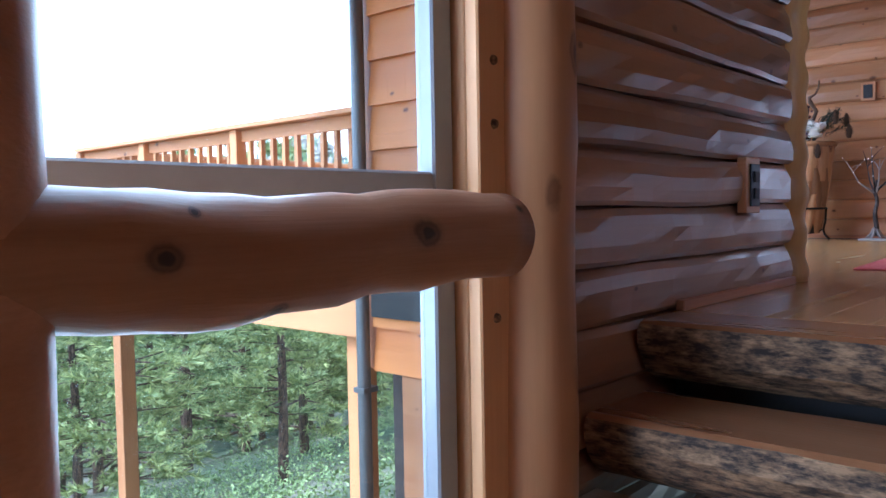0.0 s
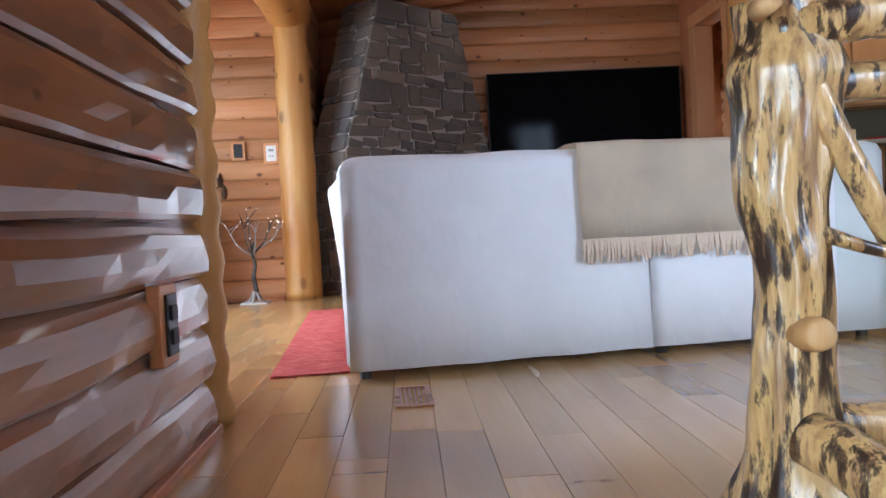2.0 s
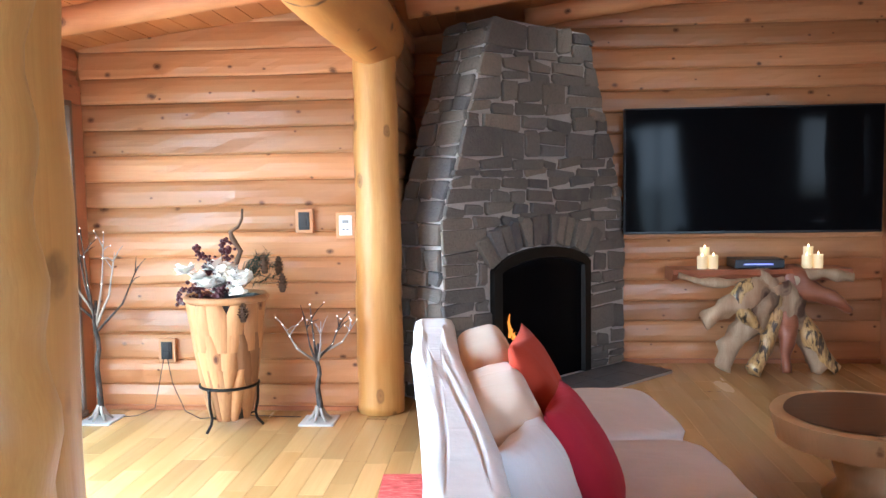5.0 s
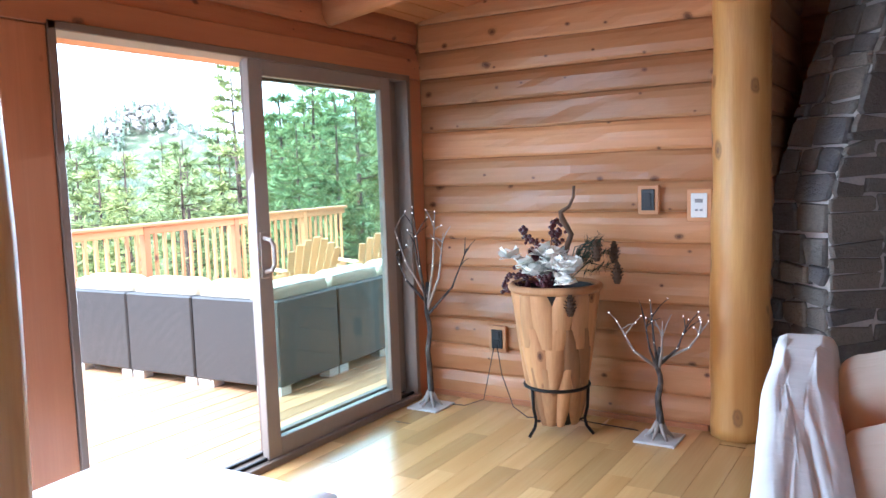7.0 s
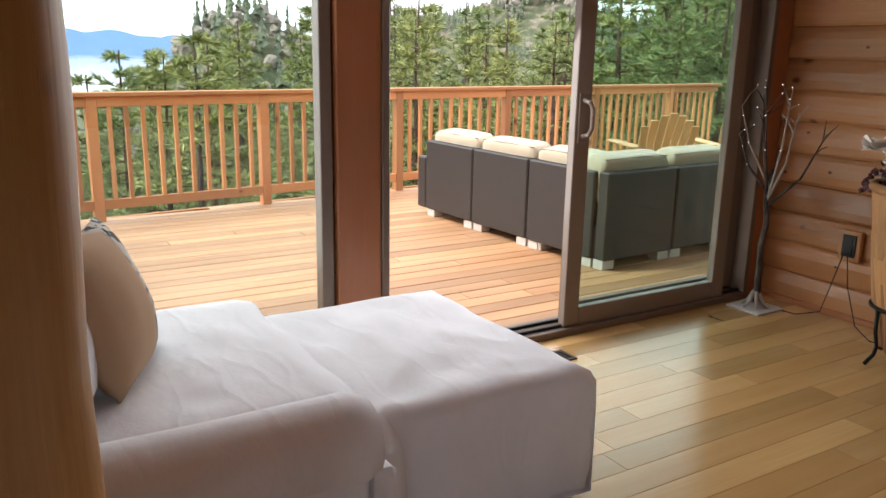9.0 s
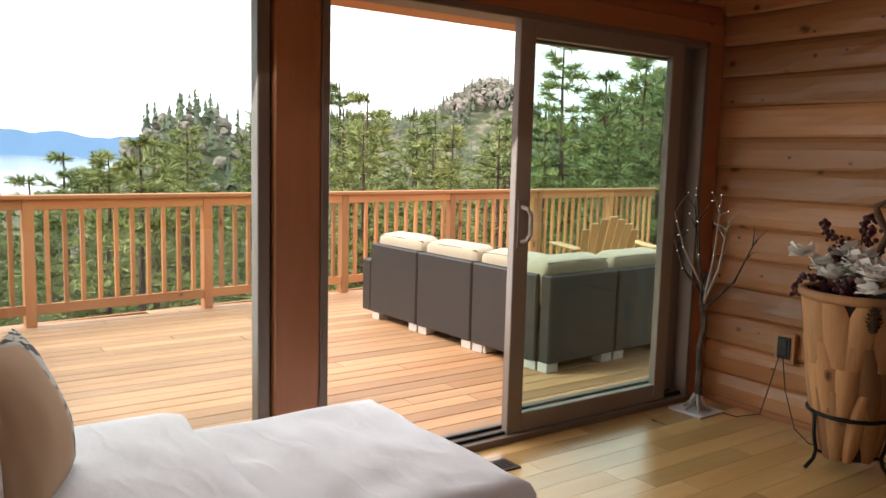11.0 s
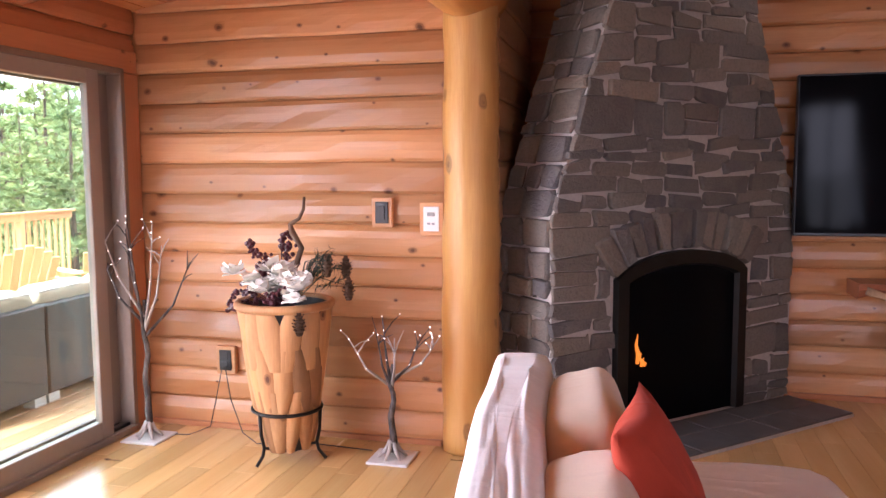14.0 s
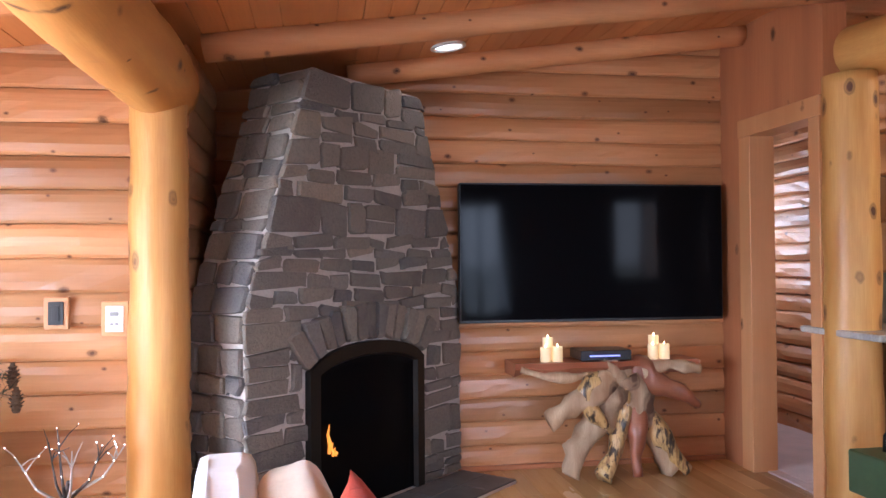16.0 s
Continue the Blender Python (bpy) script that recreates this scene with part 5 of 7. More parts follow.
# ---- deck furniture ----
def build_outdoor_sofa():
    grp = "wicker lounge modules on the deck"

    def module(m, w, arm=0, label="dark wicker lounge module with cream cushions"):
        t = thing("outdoor_sofa_module", m, label, "outdoor sofa", grp)
        part("back", boxes((0.003, w - 0.003, 0.0, 0.11, 0.07, 0.72), bevel=0.012), wicker, t)
        part("seat_base", boxes((0.003, w - 0.003, 0.112, 0.82, 0.07, 0.32), bevel=0.012), wicker, t)
        part("seat_cushion", cushion(w - 0.02, 0.66, 0.15, 7, 7, seed=w, m=Matrix.Translation((w / 2, 0.48, 0.395))), cream_outdoor, t, smooth=True)
        part("back_cushion", cushion(w - 0.015, 0.24, 0.42, 9, 7, seed=w + m.translation.x, m=Matrix.Translation((w / 2, 0.2, 0.62)) @ pose(0, 0, 0, 8, 0, 0)), cream_outdoor, t, smooth=True)
        pip = [(0.04, 0.085, 0.80), (w / 2, 0.075, 0.805), (w - 0.04, 0.085, 0.80)]
        part("piping", tube(pip, [0.006] * 3, 6), piping_mat, t, "grey piping")
        if arm:
            a = 0 if arm < 0 else w
            part("arm", boxes((a - 0.14 if arm < 0 else a, a if arm < 0 else a + 0.14, 0.0, 0.82, 0.07, 0.56), bevel=0.012), wicker, t)
        for u, v in ((0.07, 0.07), (w - 0.07, 0.07), (0.07, 0.75), (w - 0.07, 0.75)):
            part("foot", boxes((u - 0.06, u + 0.06, v - 0.05, v + 0.05, 0.0, 0.07), bevel=0.004), foot_mat, t, "pale block foot")

    lounge = pose(-6.4, 7.82, DZ, 0, 0, 3.0)
    for k in range(3):
        module(lounge @ pose(0.15 + 0.745 * k, 0, 0), 0.74, -1 if k == 0 else 0)
    for k in range(3):
        module(lounge @ pose(2.5, 0.02 + 0.74 * k, 0, 0, 0, 90), 0.735)


piping_mat = fabric("grey_piping", (0.2, 0.19, 0.18))
foot_mat = plain("pale_foot", (0.55, 0.52, 0.48), 0.5)
build_outdoor_sofa()


def build_adirondack(m, label):
    c = thing("adirondack_chair", m, label, "chair", "adirondack chairs")
    lean = pose(0.28, 0, 0.28, 0, 0, 0) @ pose(0, 0, 0, 0, 22, 0)
    for k in range(7):
        u = (k - 3) * 0.083
        h = 0.72 - 0.05 * abs(k - 3) ** 1.5 * 0.6
        bm = boxes((-0.01, 0.01, u - 0.036, u + 0.036, 0, h), bevel=0.004)
        for v in bm.verts:
            v.co.y *= 1 + 0.35 * v.co.z
        bm.transform(lean)
        part("back_slat", bm, chair_wood, c)
    for k in range(6):
        part("seat_slat", boxes((-0.26 + k * 0.09, -0.18 + k * 0.09, -0.27, 0.27, 0.37 - k * 0.022, 0.392 - k * 0.022), bevel=0.003), chair_wood, c)
    for s in (-1, 1):
        part("arm", boxes((-0.32, 0.42, s * 0.32 - 0.07, s * 0.32 + 0.07, 0.56, 0.58), bevel=0.006), chair_wood, c)
        part("leg", boxes((-0.28, -0.19, s * 0.3 - 0.012, s * 0.3 + 0.012, 0, 0.56), bevel=0.003), chair_wood, c)
        part("leg", boxes((0.36, 0.44, s * 0.3 - 0.012, s * 0.3 + 0.012, 0, 0.56), bevel=0.003), chair_wood, c)
        part("side_rail", boxes((-0.28, 0.44, s * 0.28 - 0.01, s * 0.28 + 0.01, 0.26, 0.36), bevel=0.003), chair_wood, c)


chair_wood = wood("chair_cedar", "z", (0.66, 0.42, 0.2), (0.52, 0.3, 0.13), 0.6, 0.1)
build_adirondack(pose(-6.25, 10.75, DZ, 0, 0, -20), "weathered yellow Adirondack chair by the railing")
build_adirondack(pose(-6.0, 11.8, DZ, 0, 0, -25), "weathered yellow Adirondack chair by the railing")


# ---- landscape ----
HILLS = ((-142, 50, 35, 30, 24), (-120, 96, 12, 30, 30), (-430, 338, 34, 44, 32), (-430, 326, 54, 120, 130), (-225, 300, 56, 80, 80), (-280, 440, 70, 120, 100), (-560, 250, 46, 140, 60), (-110, 215, 36, 60, 60), (40, 220, 60, 110, 90))


def ground_z(x, y):
    d = max(0.0, -4.0 - x)
    z = -2.9 - 0.30 * min(d, 60) - 0.10 * max(0, min(d, 260) - 60) - 0.02 * max(0, d - 260)
    z += 0.5 * noise.noise(Vector((x * 0.12, y * 0.12, 0))) + 2.5 * noise.noise(Vector((x * 0.03, y * 0.03, 5))) * min(1, d / 20)
    for hx, hy, amp, sx, sy in HILLS:
        z += amp * math.exp(-((x - hx) / sx) ** 2 - ((y - hy) / sy) ** 2)
    if d > 60:
        z += 5 * noise.noise(Vector((x * 0.02, y * 0.02, 9))) + 3 * noise.noise(Vector((x * 0.06, y * 0.06, 2)))
    return z


def land_mat():
    n = Nodes("mountain_ground", 0.95)
    geo = n.add("NewGeometry").outputs["Position"]
    a = n.noise(geo, 0.12, 6, 0.65)
    b = n.noise(geo, 1.6, 4, 0.6)
    tone = n.ramp(a, (0.36, (0.045, 0.07, 0.03)), (0.5, (0.085, 0.10, 0.045)), (0.62, (0.24, 0.20, 0.15)), (0.75, (0.34, 0.30, 0.25)))
    n.colour(n.mix(n.ramp(b, (0.4, (0, 0, 0)), (0.7, (0.6, 0.6, 0.6))), tone, (0.05, 0.055, 0.03)))
    n.bump(b, 0.8, 0.4)
    return n.mat


def build_ground():
    verts, faces = [], []
    rad = [0.0] + [3.0 * 1.105 ** k for k in range(76)]
    seg = 120
    for r in rad[1:]:
        for s in range(seg):
            a = 2 * math.pi * s / seg
            x, y = -1.0 + r * math.cos(a), 5.0 + r * math.sin(a)
            z = ground_z(x, y)
            if r > 900:
                z = min(z, -62) - 0.0
            verts.append((x, y, z))
    for i in range(len(rad) - 2):
        for s in range(seg):
            a, b = i * seg + s, i * seg + (s + 1) % seg
            faces.append((a, b, b + seg, a + seg))
    faces.append(tuple(range(seg))[::-1])
    me = bpy.data.meshes.new("ground")
    me.from_pydata(verts, [], faces)
    me.materials.append(land_mat())
    me.polygons.foreach_set("use_smooth", [True] * len(me.polygons))
    tagged(new("ground", me), "rocky mountain slope with scrub falling away from the house", "ground", kind="structure")
    # lake and far range
    bm = bmesh.new()
    vs = [bm.verts.new(p) for p in ((-4700, -2500, -46), (-700, -2500, -46), (-700, 1400, -46), (-4700, 1400, -46))]
    bm.faces.new(vs)
    structure("water", bm, plain("lake_water", (0.30, 0.36, 0.40), 0.12, 0, 0.05, 0.02, 0.0), "pale wide lake beyond the trees", "lake")
    verts, faces = [], []
    n = 160
    for k in range(n + 1):
        y = -2600 + 4400 * k / n
        h = 75 + 55 * noise.noise(Vector((y * 0.0016, 3, 0))) + 22 * noise.noise(Vector((y * 0.006, 8, 0))) + 8 * noise.noise(Vector((y * 0.02, 1, 0)))
        for f in (0, 0.25, 0.5, 0.75, 1):
            verts.append((-4000 - 500 * f, y, -47 + (h + 47) * f + 10 * f * noise.noise(Vector((y * 0.01, f * 6, 0)))))
    for k in range(n):
        for j in range(4):
            a = k * 5 + j
            faces.append((a, a + 5, a + 6, a + 1))
    me = bpy.data.meshes.new("backdrop")
    me.from_pydata(verts, [], faces)
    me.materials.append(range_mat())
    tagged(new("backdrop", me), "snow-flecked mountain range across the lake, coloured blue for haze", "mountains", kind="structure")


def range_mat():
    n = Nodes("hazed_range", 1.0)
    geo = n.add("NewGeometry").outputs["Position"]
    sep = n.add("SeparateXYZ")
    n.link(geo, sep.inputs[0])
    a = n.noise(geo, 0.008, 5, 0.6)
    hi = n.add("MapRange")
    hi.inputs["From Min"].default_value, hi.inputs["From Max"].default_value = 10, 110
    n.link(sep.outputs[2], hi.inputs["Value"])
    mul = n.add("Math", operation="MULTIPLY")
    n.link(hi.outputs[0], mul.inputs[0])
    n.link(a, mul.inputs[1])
    # the blues put distance haze into the colour; the pale stop is snow
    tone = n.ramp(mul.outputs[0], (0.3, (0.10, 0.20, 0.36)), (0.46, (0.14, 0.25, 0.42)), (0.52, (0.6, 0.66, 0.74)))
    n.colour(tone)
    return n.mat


build_ground()


def needle_mat(name, light, dark):
    n = Nodes(name, 0.7)
    rnd = n.add("ObjectInfo").outputs["Random"]
    isl = n.add("NewGeometry").outputs["Random Per Island"]
    tone = n.ramp(isl, (0.0, dark), (0.6, tuple((a + b) / 2 for a, b in zip(light, dark))), (1.0, light))
    n.colour(n.mix(1.0, tone, n.ramp(rnd, (0, (0.7, 0.8, 0.75)), (1, (1.15, 1.1, 0.9))), "MULTIPLY"))
    n.bsdf.inputs["Subsurface Weight"].default_value = 0.0
    return n.mat


needles = needle_mat("pine_needles", (0.40, 0.42, 0.17), (0.13, 0.17, 0.07))
# far needles: haze of the distance is mixed into these duller greens
needles_hazed = needle_mat("hazed_needles", (0.21, 0.24, 0.16), (0.10, 0.13, 0.10))
shrub_green = needle_mat("shrub_leaves", (0.30, 0.36, 0.15), (0.11, 0.16, 0.06))
trunk_bark = bark_mat("ponderosa_bark", (0.16, 0.095, 0.06), (0.03, 0.02, 0.015), (1, 1, 0.3))
granite = plain("granite", (0.27, 0.235, 0.20), 0.95, 0, 0.4, 0.7, 0.8, 0.3)


def pine_meshes(height, seed, full=1.0, whorls=26, bare=0.15):
    """Trunk and crown meshes of one pine: whorls of drooping limbs that carry tufts of needles."""
    rng = random.Random(seed)
    trunk = tube([(0.05 * math.sin(k), 0.05 * math.cos(k * 1.3), height * k / 8) for k in range(9)], [height * 0.016 * (1 - k / 8.6) + 0.01 for k in range(9)], 9, 0.1, seed)
    verts, faces = [], []

    def tri(p, q, r):
        i = len(verts)
        verts.extend((p, q, r))
        faces.append((i, i + 1, i + 2))

    for w in range(whorls):
        f = bare + (1 - bare) * (w + rng.uniform(-0.3, 0.3)) / whorls
        z = height * f
        reach = height * (0.235 * (1 - f) ** 0.75 + 0.018) * full
        for _ in range(rng.choice((3, 4, 5))):
            if rng.random() < 0.12:
                continue
            a = rng.uniform(0, 2 * math.pi)
            L = reach * rng.uniform(0.6, 1.15)
            way = Vector((math.cos(a), math.sin(a), 0))
            lift = rng.uniform(-0.1, 0.35)
            m = max(3, int(L / 0.24))
            tube([(0, 0, z), tuple(way * L * 0.5 + Vector((0, 0, z + lift * L * 0.4))), tuple(way * L + Vector((0, 0, z + lift * L * 0.8)))], [0.02 + L * 0.012, 0.012 + L * 0.006, 0.006], 4, cap=False, bm=trunk)
            for k in range(m):
                g = 0.3 + 0.75 * (k + rng.random()) / m
                c = way * (L * g) + Vector((rng.uniform(-1, 1), rng.uniform(-1, 1), 0)) * (0.10 * L) + Vector((0, 0, z + lift * L * g + rng.uniform(-0.08, 0.12)))
                s = rng.uniform(0.26, 0.48) * (0.6 + height * 0.03)
                for _ in range(16):
                    d = Vector((rng.gauss(0, 1), rng.gauss(0, 1), rng.gauss(0.35, 0.7))).normalized() + way * 0.5
                    side = d.cross(Vector((rng.gauss(0, 1), rng.gauss(0, 1), rng.gauss(0, 1)))).normalized() * s * 0.095
                    tri(c - side, c + side, c + d * s)
    crown = bpy.data.meshes.new("crown")
    crown.from_pydata(verts, [], faces)
    crown.materials.append(needles)
    me = bpy.data.meshes.new("trunk")
    trunk.to_mesh(me)
    trunk.free()
    me.materials.append(trunk_bark)
    return me, crown


PINES = [pine_meshes(15, 1), pine_meshes(18, 2, 0.85, 30, 0.22), pine_meshes(13, 3, 1.2, 22, 0.1), pine_meshes(20, 4, 0.95, 34, 0.12)]


def plant_pine(k, x, y, scale, turn, label="green pine tree on the slope below the deck", group="pines below the deck"):
    t = thing("pine_tree", pose(x, y, ground_z(x, y) - 0.3, 0, 0, turn), label, "tree", group)
    t.scale = (scale, scale, scale)
    trunk, crown = PINES[k]
    share("trunk", trunk, t, Matrix())
    share("crown", crown, t, Matrix())


def plant_woods():
    rng = random.Random(21)
    placed = []

    def top_limit(az, dist):
        # the lake's gap stays low; tall trees stand to the north
        deg = math.degrees(az)
        if deg > 77.5:
            return 0.1
        if deg > 60:
            return 3.6
        if deg > 50:
            return 3.6
        return 8.5

    count = 0
    tries = 0
    while count < 190 and tries < 4000:
        tries += 1
        az = radians(rng.uniform(22, 128))
        dist = 12 + 105 * rng.random() ** 1.2
        x, y = 0.2 - math.sin(az) * dist, 4.0 + math.cos(az) * dist
        if x > -11.5 or any((x - p) ** 2 + (y - q) ** 2 < (2.2 + dist * 0.02) ** 2 for p, q in placed):
            continue
        k = rng.randrange(4)
        base = (15, 18, 13, 20)[k]
        gz = ground_z(x, y)
        room = 1.5 + dist * math.tan(radians(top_limit(az, dist))) * rng.uniform(0.35, 1.0) - gz
        s = min(room / base, rng.uniform(0.85, 1.35))
        if s < 0.22:
            continue
        placed.append((x, y))
        plant_pine(k, x, y, s, rng.uniform(0, 360))
        count += 1
    # the tall pines seen through the door's glass
    for az, dist, k, top in ((46.5, 30, 3, 8.6), (43.5, 24, 0, 6.6), (41, 38, 1, 8.2), (57, 33, 2, 3.9), (60.5, 38, 0, 4.6), (62.5, 60, 1, 5.2), (55.5, 46, 3, 3.4), (50, 26, 2, 2.2), (38, 30, 3, 9), (34, 34, 1, 9)):
        x, y = 0.2 - math.sin(radians(az)) * dist, 4.0 + math.cos(radians(az)) * dist
        base = (15, 18, 13, 20)[k]
        plant_pine(k, x, y, (1.5 + dist * math.tan(radians(top)) - ground_z(x, y)) / base, az * 37)


plant_woods()


def far_woods():
    """Woods on the far hills: thousands of small spiky conifers."""
    rng = random.Random(33)
    verts, faces = [], []
    count = 0
    while count < 7500:
        az = radians(rng.uniform(18, 84))
        dist = rng.uniform(105, 640)
        x, y = 0.2 - math.sin(az) * dist, 4.0 + math.cos(az) * dist
        z = ground_z(x, y)
        rocky = noise.noise(Vector((x * 0.022, y * 0.022, 4)))
        if (math.degrees(az) > 76 and dist < 900) or rocky > 0.4:
            continue
        count += 1
        h = rng.uniform(2.5, 6) if dist < 230 else rng.uniform(4, 10)
        r = h * rng.uniform(0.13, 0.2)
        for layer in range(5):
            f = layer / 5
            zb, zt, rr = z + h * (0.08 + 0.8 * f), z + h * (0.34 + 0.8 * f * 0.85), r * (1 - f * 0.8)
            n = 5
            i0 = len(verts)
            verts.append((x + rng.uniform(-0.2, 0.2), y, min(zt, z + h)))
            for s in range(n):
                a = 2 * math.pi * s / n + rng.uniform(-0.4, 0.4)
                q = rr * rng.uniform(0.6, 1.2)
                verts.append((x + math.cos(a) * q, y + math.sin(a) * q, zb + rng.uniform(-0.5, 0.5)))
            for s in range(n):
                faces.append((i0, i0 + 1 + s, i0 + 1 + (s + 1) % n))
    me = bpy.data.meshes.new("far_woods")
    me.from_pydata(verts, [], faces)
    me.materials.append(needles_hazed)
    tagged(new("far_woods", me), "dark conifer woods on the far hills, green dulled for haze", "woods", kind="stuff")
    # granite boulders of the knoll and the ridge
    bm_verts, bm_faces = [], []
    ico = bmesh.new()
    bmesh.ops.create_icosphere(ico, subdivisions=2, radius=1)
    base = [v.co.copy() for v in ico.verts]
    tris = [tuple(v.index for v in f.verts) for f in ico.faces]
    ico.free()
    rng = random.Random(44)
    for k in range(460):
        if k < 300:
            x, y = rng.gauss(-132, 16), rng.gauss(50, 20)
            s = rng.uniform(0.4, 1.3)
        else:
            x, y = rng.gauss(-424, 16), rng.gauss(333, 14)
            s = rng.uniform(1.0, 3.2)
        z = ground_z(x, y)
        sx, sy, sz = s * rng.uniform(0.7, 1.3), s * rng.uniform(0.7, 1.3), s * rng.uniform(0.6, 1.3)
        i0 = len(bm_verts)
        for c in base:
            w = 1 + 0.7 * noise.noise(c * 1.3 + Vector((k, 0, 0))) + 0.4 * noise.noise(c * 3.1 + Vector((0, k, 0)))
            bm_verts.append((x + c.x * sx * w, y + c.y * sy * w, z + c.z * sz * w + s * 0.2))
        bm_faces.extend(tuple(i0 + i for i in t) for t in tris)
    me = bpy.data.meshes.new("boulders")
    me.from_pydata(bm_verts, [], bm_faces)
    me.materials.append(granite)
    tagged(new("boulders", me), "pale granite boulders on the knoll", "rocks", kind="stuff")
    # scrub beside the house
    verts, faces = [], []
    rng = random.Random(55)
    for k in range(260):
        x, y = rng.uniform(-16, -2.5), rng.uniform(1.0, 16)
        if x > -5 and y > 3:
            continue
        z = ground_z(x, y)
        size = rng.uniform(0.3, 0.8)
        for _ in range(120):
            d = Vector((rng.gauss(0, 1), rng.gauss(0, 1), abs(rng.gauss(0, 0.8)))).normalized() * size * rng.uniform(0.6, 1.0)
            c = Vector((x, y, z)) + d
            t1 = Vector((rng.gauss(0, 1), rng.gauss(0, 1), rng.gauss(0, 1))).normalized() * 0.05
            t2 = Vector((rng.gauss(0, 1), rng.gauss(0, 1), rng.gauss(0, 1))).normalized() * 0.06
            i0 = len(verts)
            verts.extend((c, c + t1, c + t1 * 0.5 + t2))
            faces.append((i0, i0 + 1, i0 + 2))
    me = bpy.data.meshes.new("scrub")
    me.from_pydata(verts, [], faces)
    me.materials.append(shrub_green)
    tagged(new("scrub", me), "low green manzanita scrub beside the house", "shrubs", kind="stuff")


far_woods()
# ---- daybed by the window ----
def build_daybed():
    db = thing("daybed", pose(0, 0, 0), "white-draped daybed chaise under the tall window", "daybed")
    bm = draped(bmesh.new(), -2.42, -1.46, 4.9, 5.66, 0.04, 0.45, 0.05, 21, 30, 0.02, 0.05)
    part("chaise", bm, white_cotton, db, smooth=True)
    bm = draped(bmesh.new(), -2.6, -1.44, 4.05, 4.98, 0.04, 0.49, 0.035, 23, 30, 0.01, 0.13)
    part("mattress", bm, white_cotton, db, smooth=True)
    n = 16
    bm = tube([(-1.40, 4.06 + 0.80 * k / n, 0.45) for k in range(n + 1)], [0.115 * (1 - 0.25 * (k == 0) - 0.12 * (k == n)) for k in range(n + 1)], 20, 0.06, 3)
    box(bm, -1.47, -1.31, 4.08, 4.84, 0.04, 0.42, bevel=0.03)
    part("arm", bm, white_cotton, db, smooth=True)
    part("back", draped(bmesh.new(), -2.6, -1.44, 3.98, 4.09, 0.04, 0.86, 0.015, 25, 16, 0.0, 0.05), white_cotton, db, smooth=True)
    part("tuck", boxes((-1.45, -1.30, 4.84, 4.9, 0.12, 0.4), bevel=0.015), white_cotton, db)


build_daybed()


def printed_fabric():
    n = Nodes("pine_print_linen", 0.95)
    at = n.add("TexCoord").outputs["Object"]
    sep = n.add("SeparateXYZ")
    n.link(at, sep.inputs[0])
    side = n.ramp(sep.outputs[0], (0.05, (0, 0, 0)), (0.09, (1, 1, 1)))
    blot = n.ramp(n.noise(at, 22, 3, 0.6), (0.50, (0, 0, 0)), (0.54, (1, 1, 1)))
    ground = n.mix(side, (0.50, 0.34, 0.21), (0.52, 0.50, 0.44))
    ink = n.mix(1.0, side, blot, "MULTIPLY")
    n.colour(n.mix(ink, ground, (0.035, 0.04, 0.035)))
    n.bump(n.noise(at, 9, 4), 0.3, 0.01)
    return n.mat


printed_linen = printed_fabric()
p = tagged(part("pillow", pillow(0.46, 0.42, 0.19, 6), printed_linen, smooth=True), "tan scatter pillow with a dark pine print on the daybed", "pillow", "daybed pillows")
p.matrix_basis = pose(-1.98, 4.44, 0.49, -20, 0, 158)
p2 = tagged(part("pillow", pillow(0.5, 0.46, 0.2, 7), white_cotton, smooth=True), "white scatter pillow on the daybed", "pillow", "daybed pillows")
p2.matrix_basis = pose(-1.72, 4.24, 0.49, -18, 0, 160)

# ---- flowers and lit twig trees ----
vase_wood = wood("vase_staves", "z", (0.54, 0.29, 0.12), (0.28, 0.125, 0.05), 0.6, 0.5, vary=0.4, often=9.0)
petal = plain("cream_petal", (0.86, 0.84, 0.78), 0.8, 0, 0.06)
berry = plain("dark_berry", (0.07, 0.012, 0.018), 0.35, 0, 0.3)
cone_brown = plain("pine_cone", (0.10, 0.055, 0.03), 0.8, 0, 0.4)
sprig = needle_mat("dark_sprig", (0.05, 0.06, 0.035), (0.02, 0.025, 0.015))
twig_dark = bark_mat("twig_bark", (0.13, 0.11, 0.10), (0.025, 0.02, 0.018), (1, 1, 0.4))
twig_white = plain("frosted_twig", (0.36, 0.32, 0.29), 0.7)


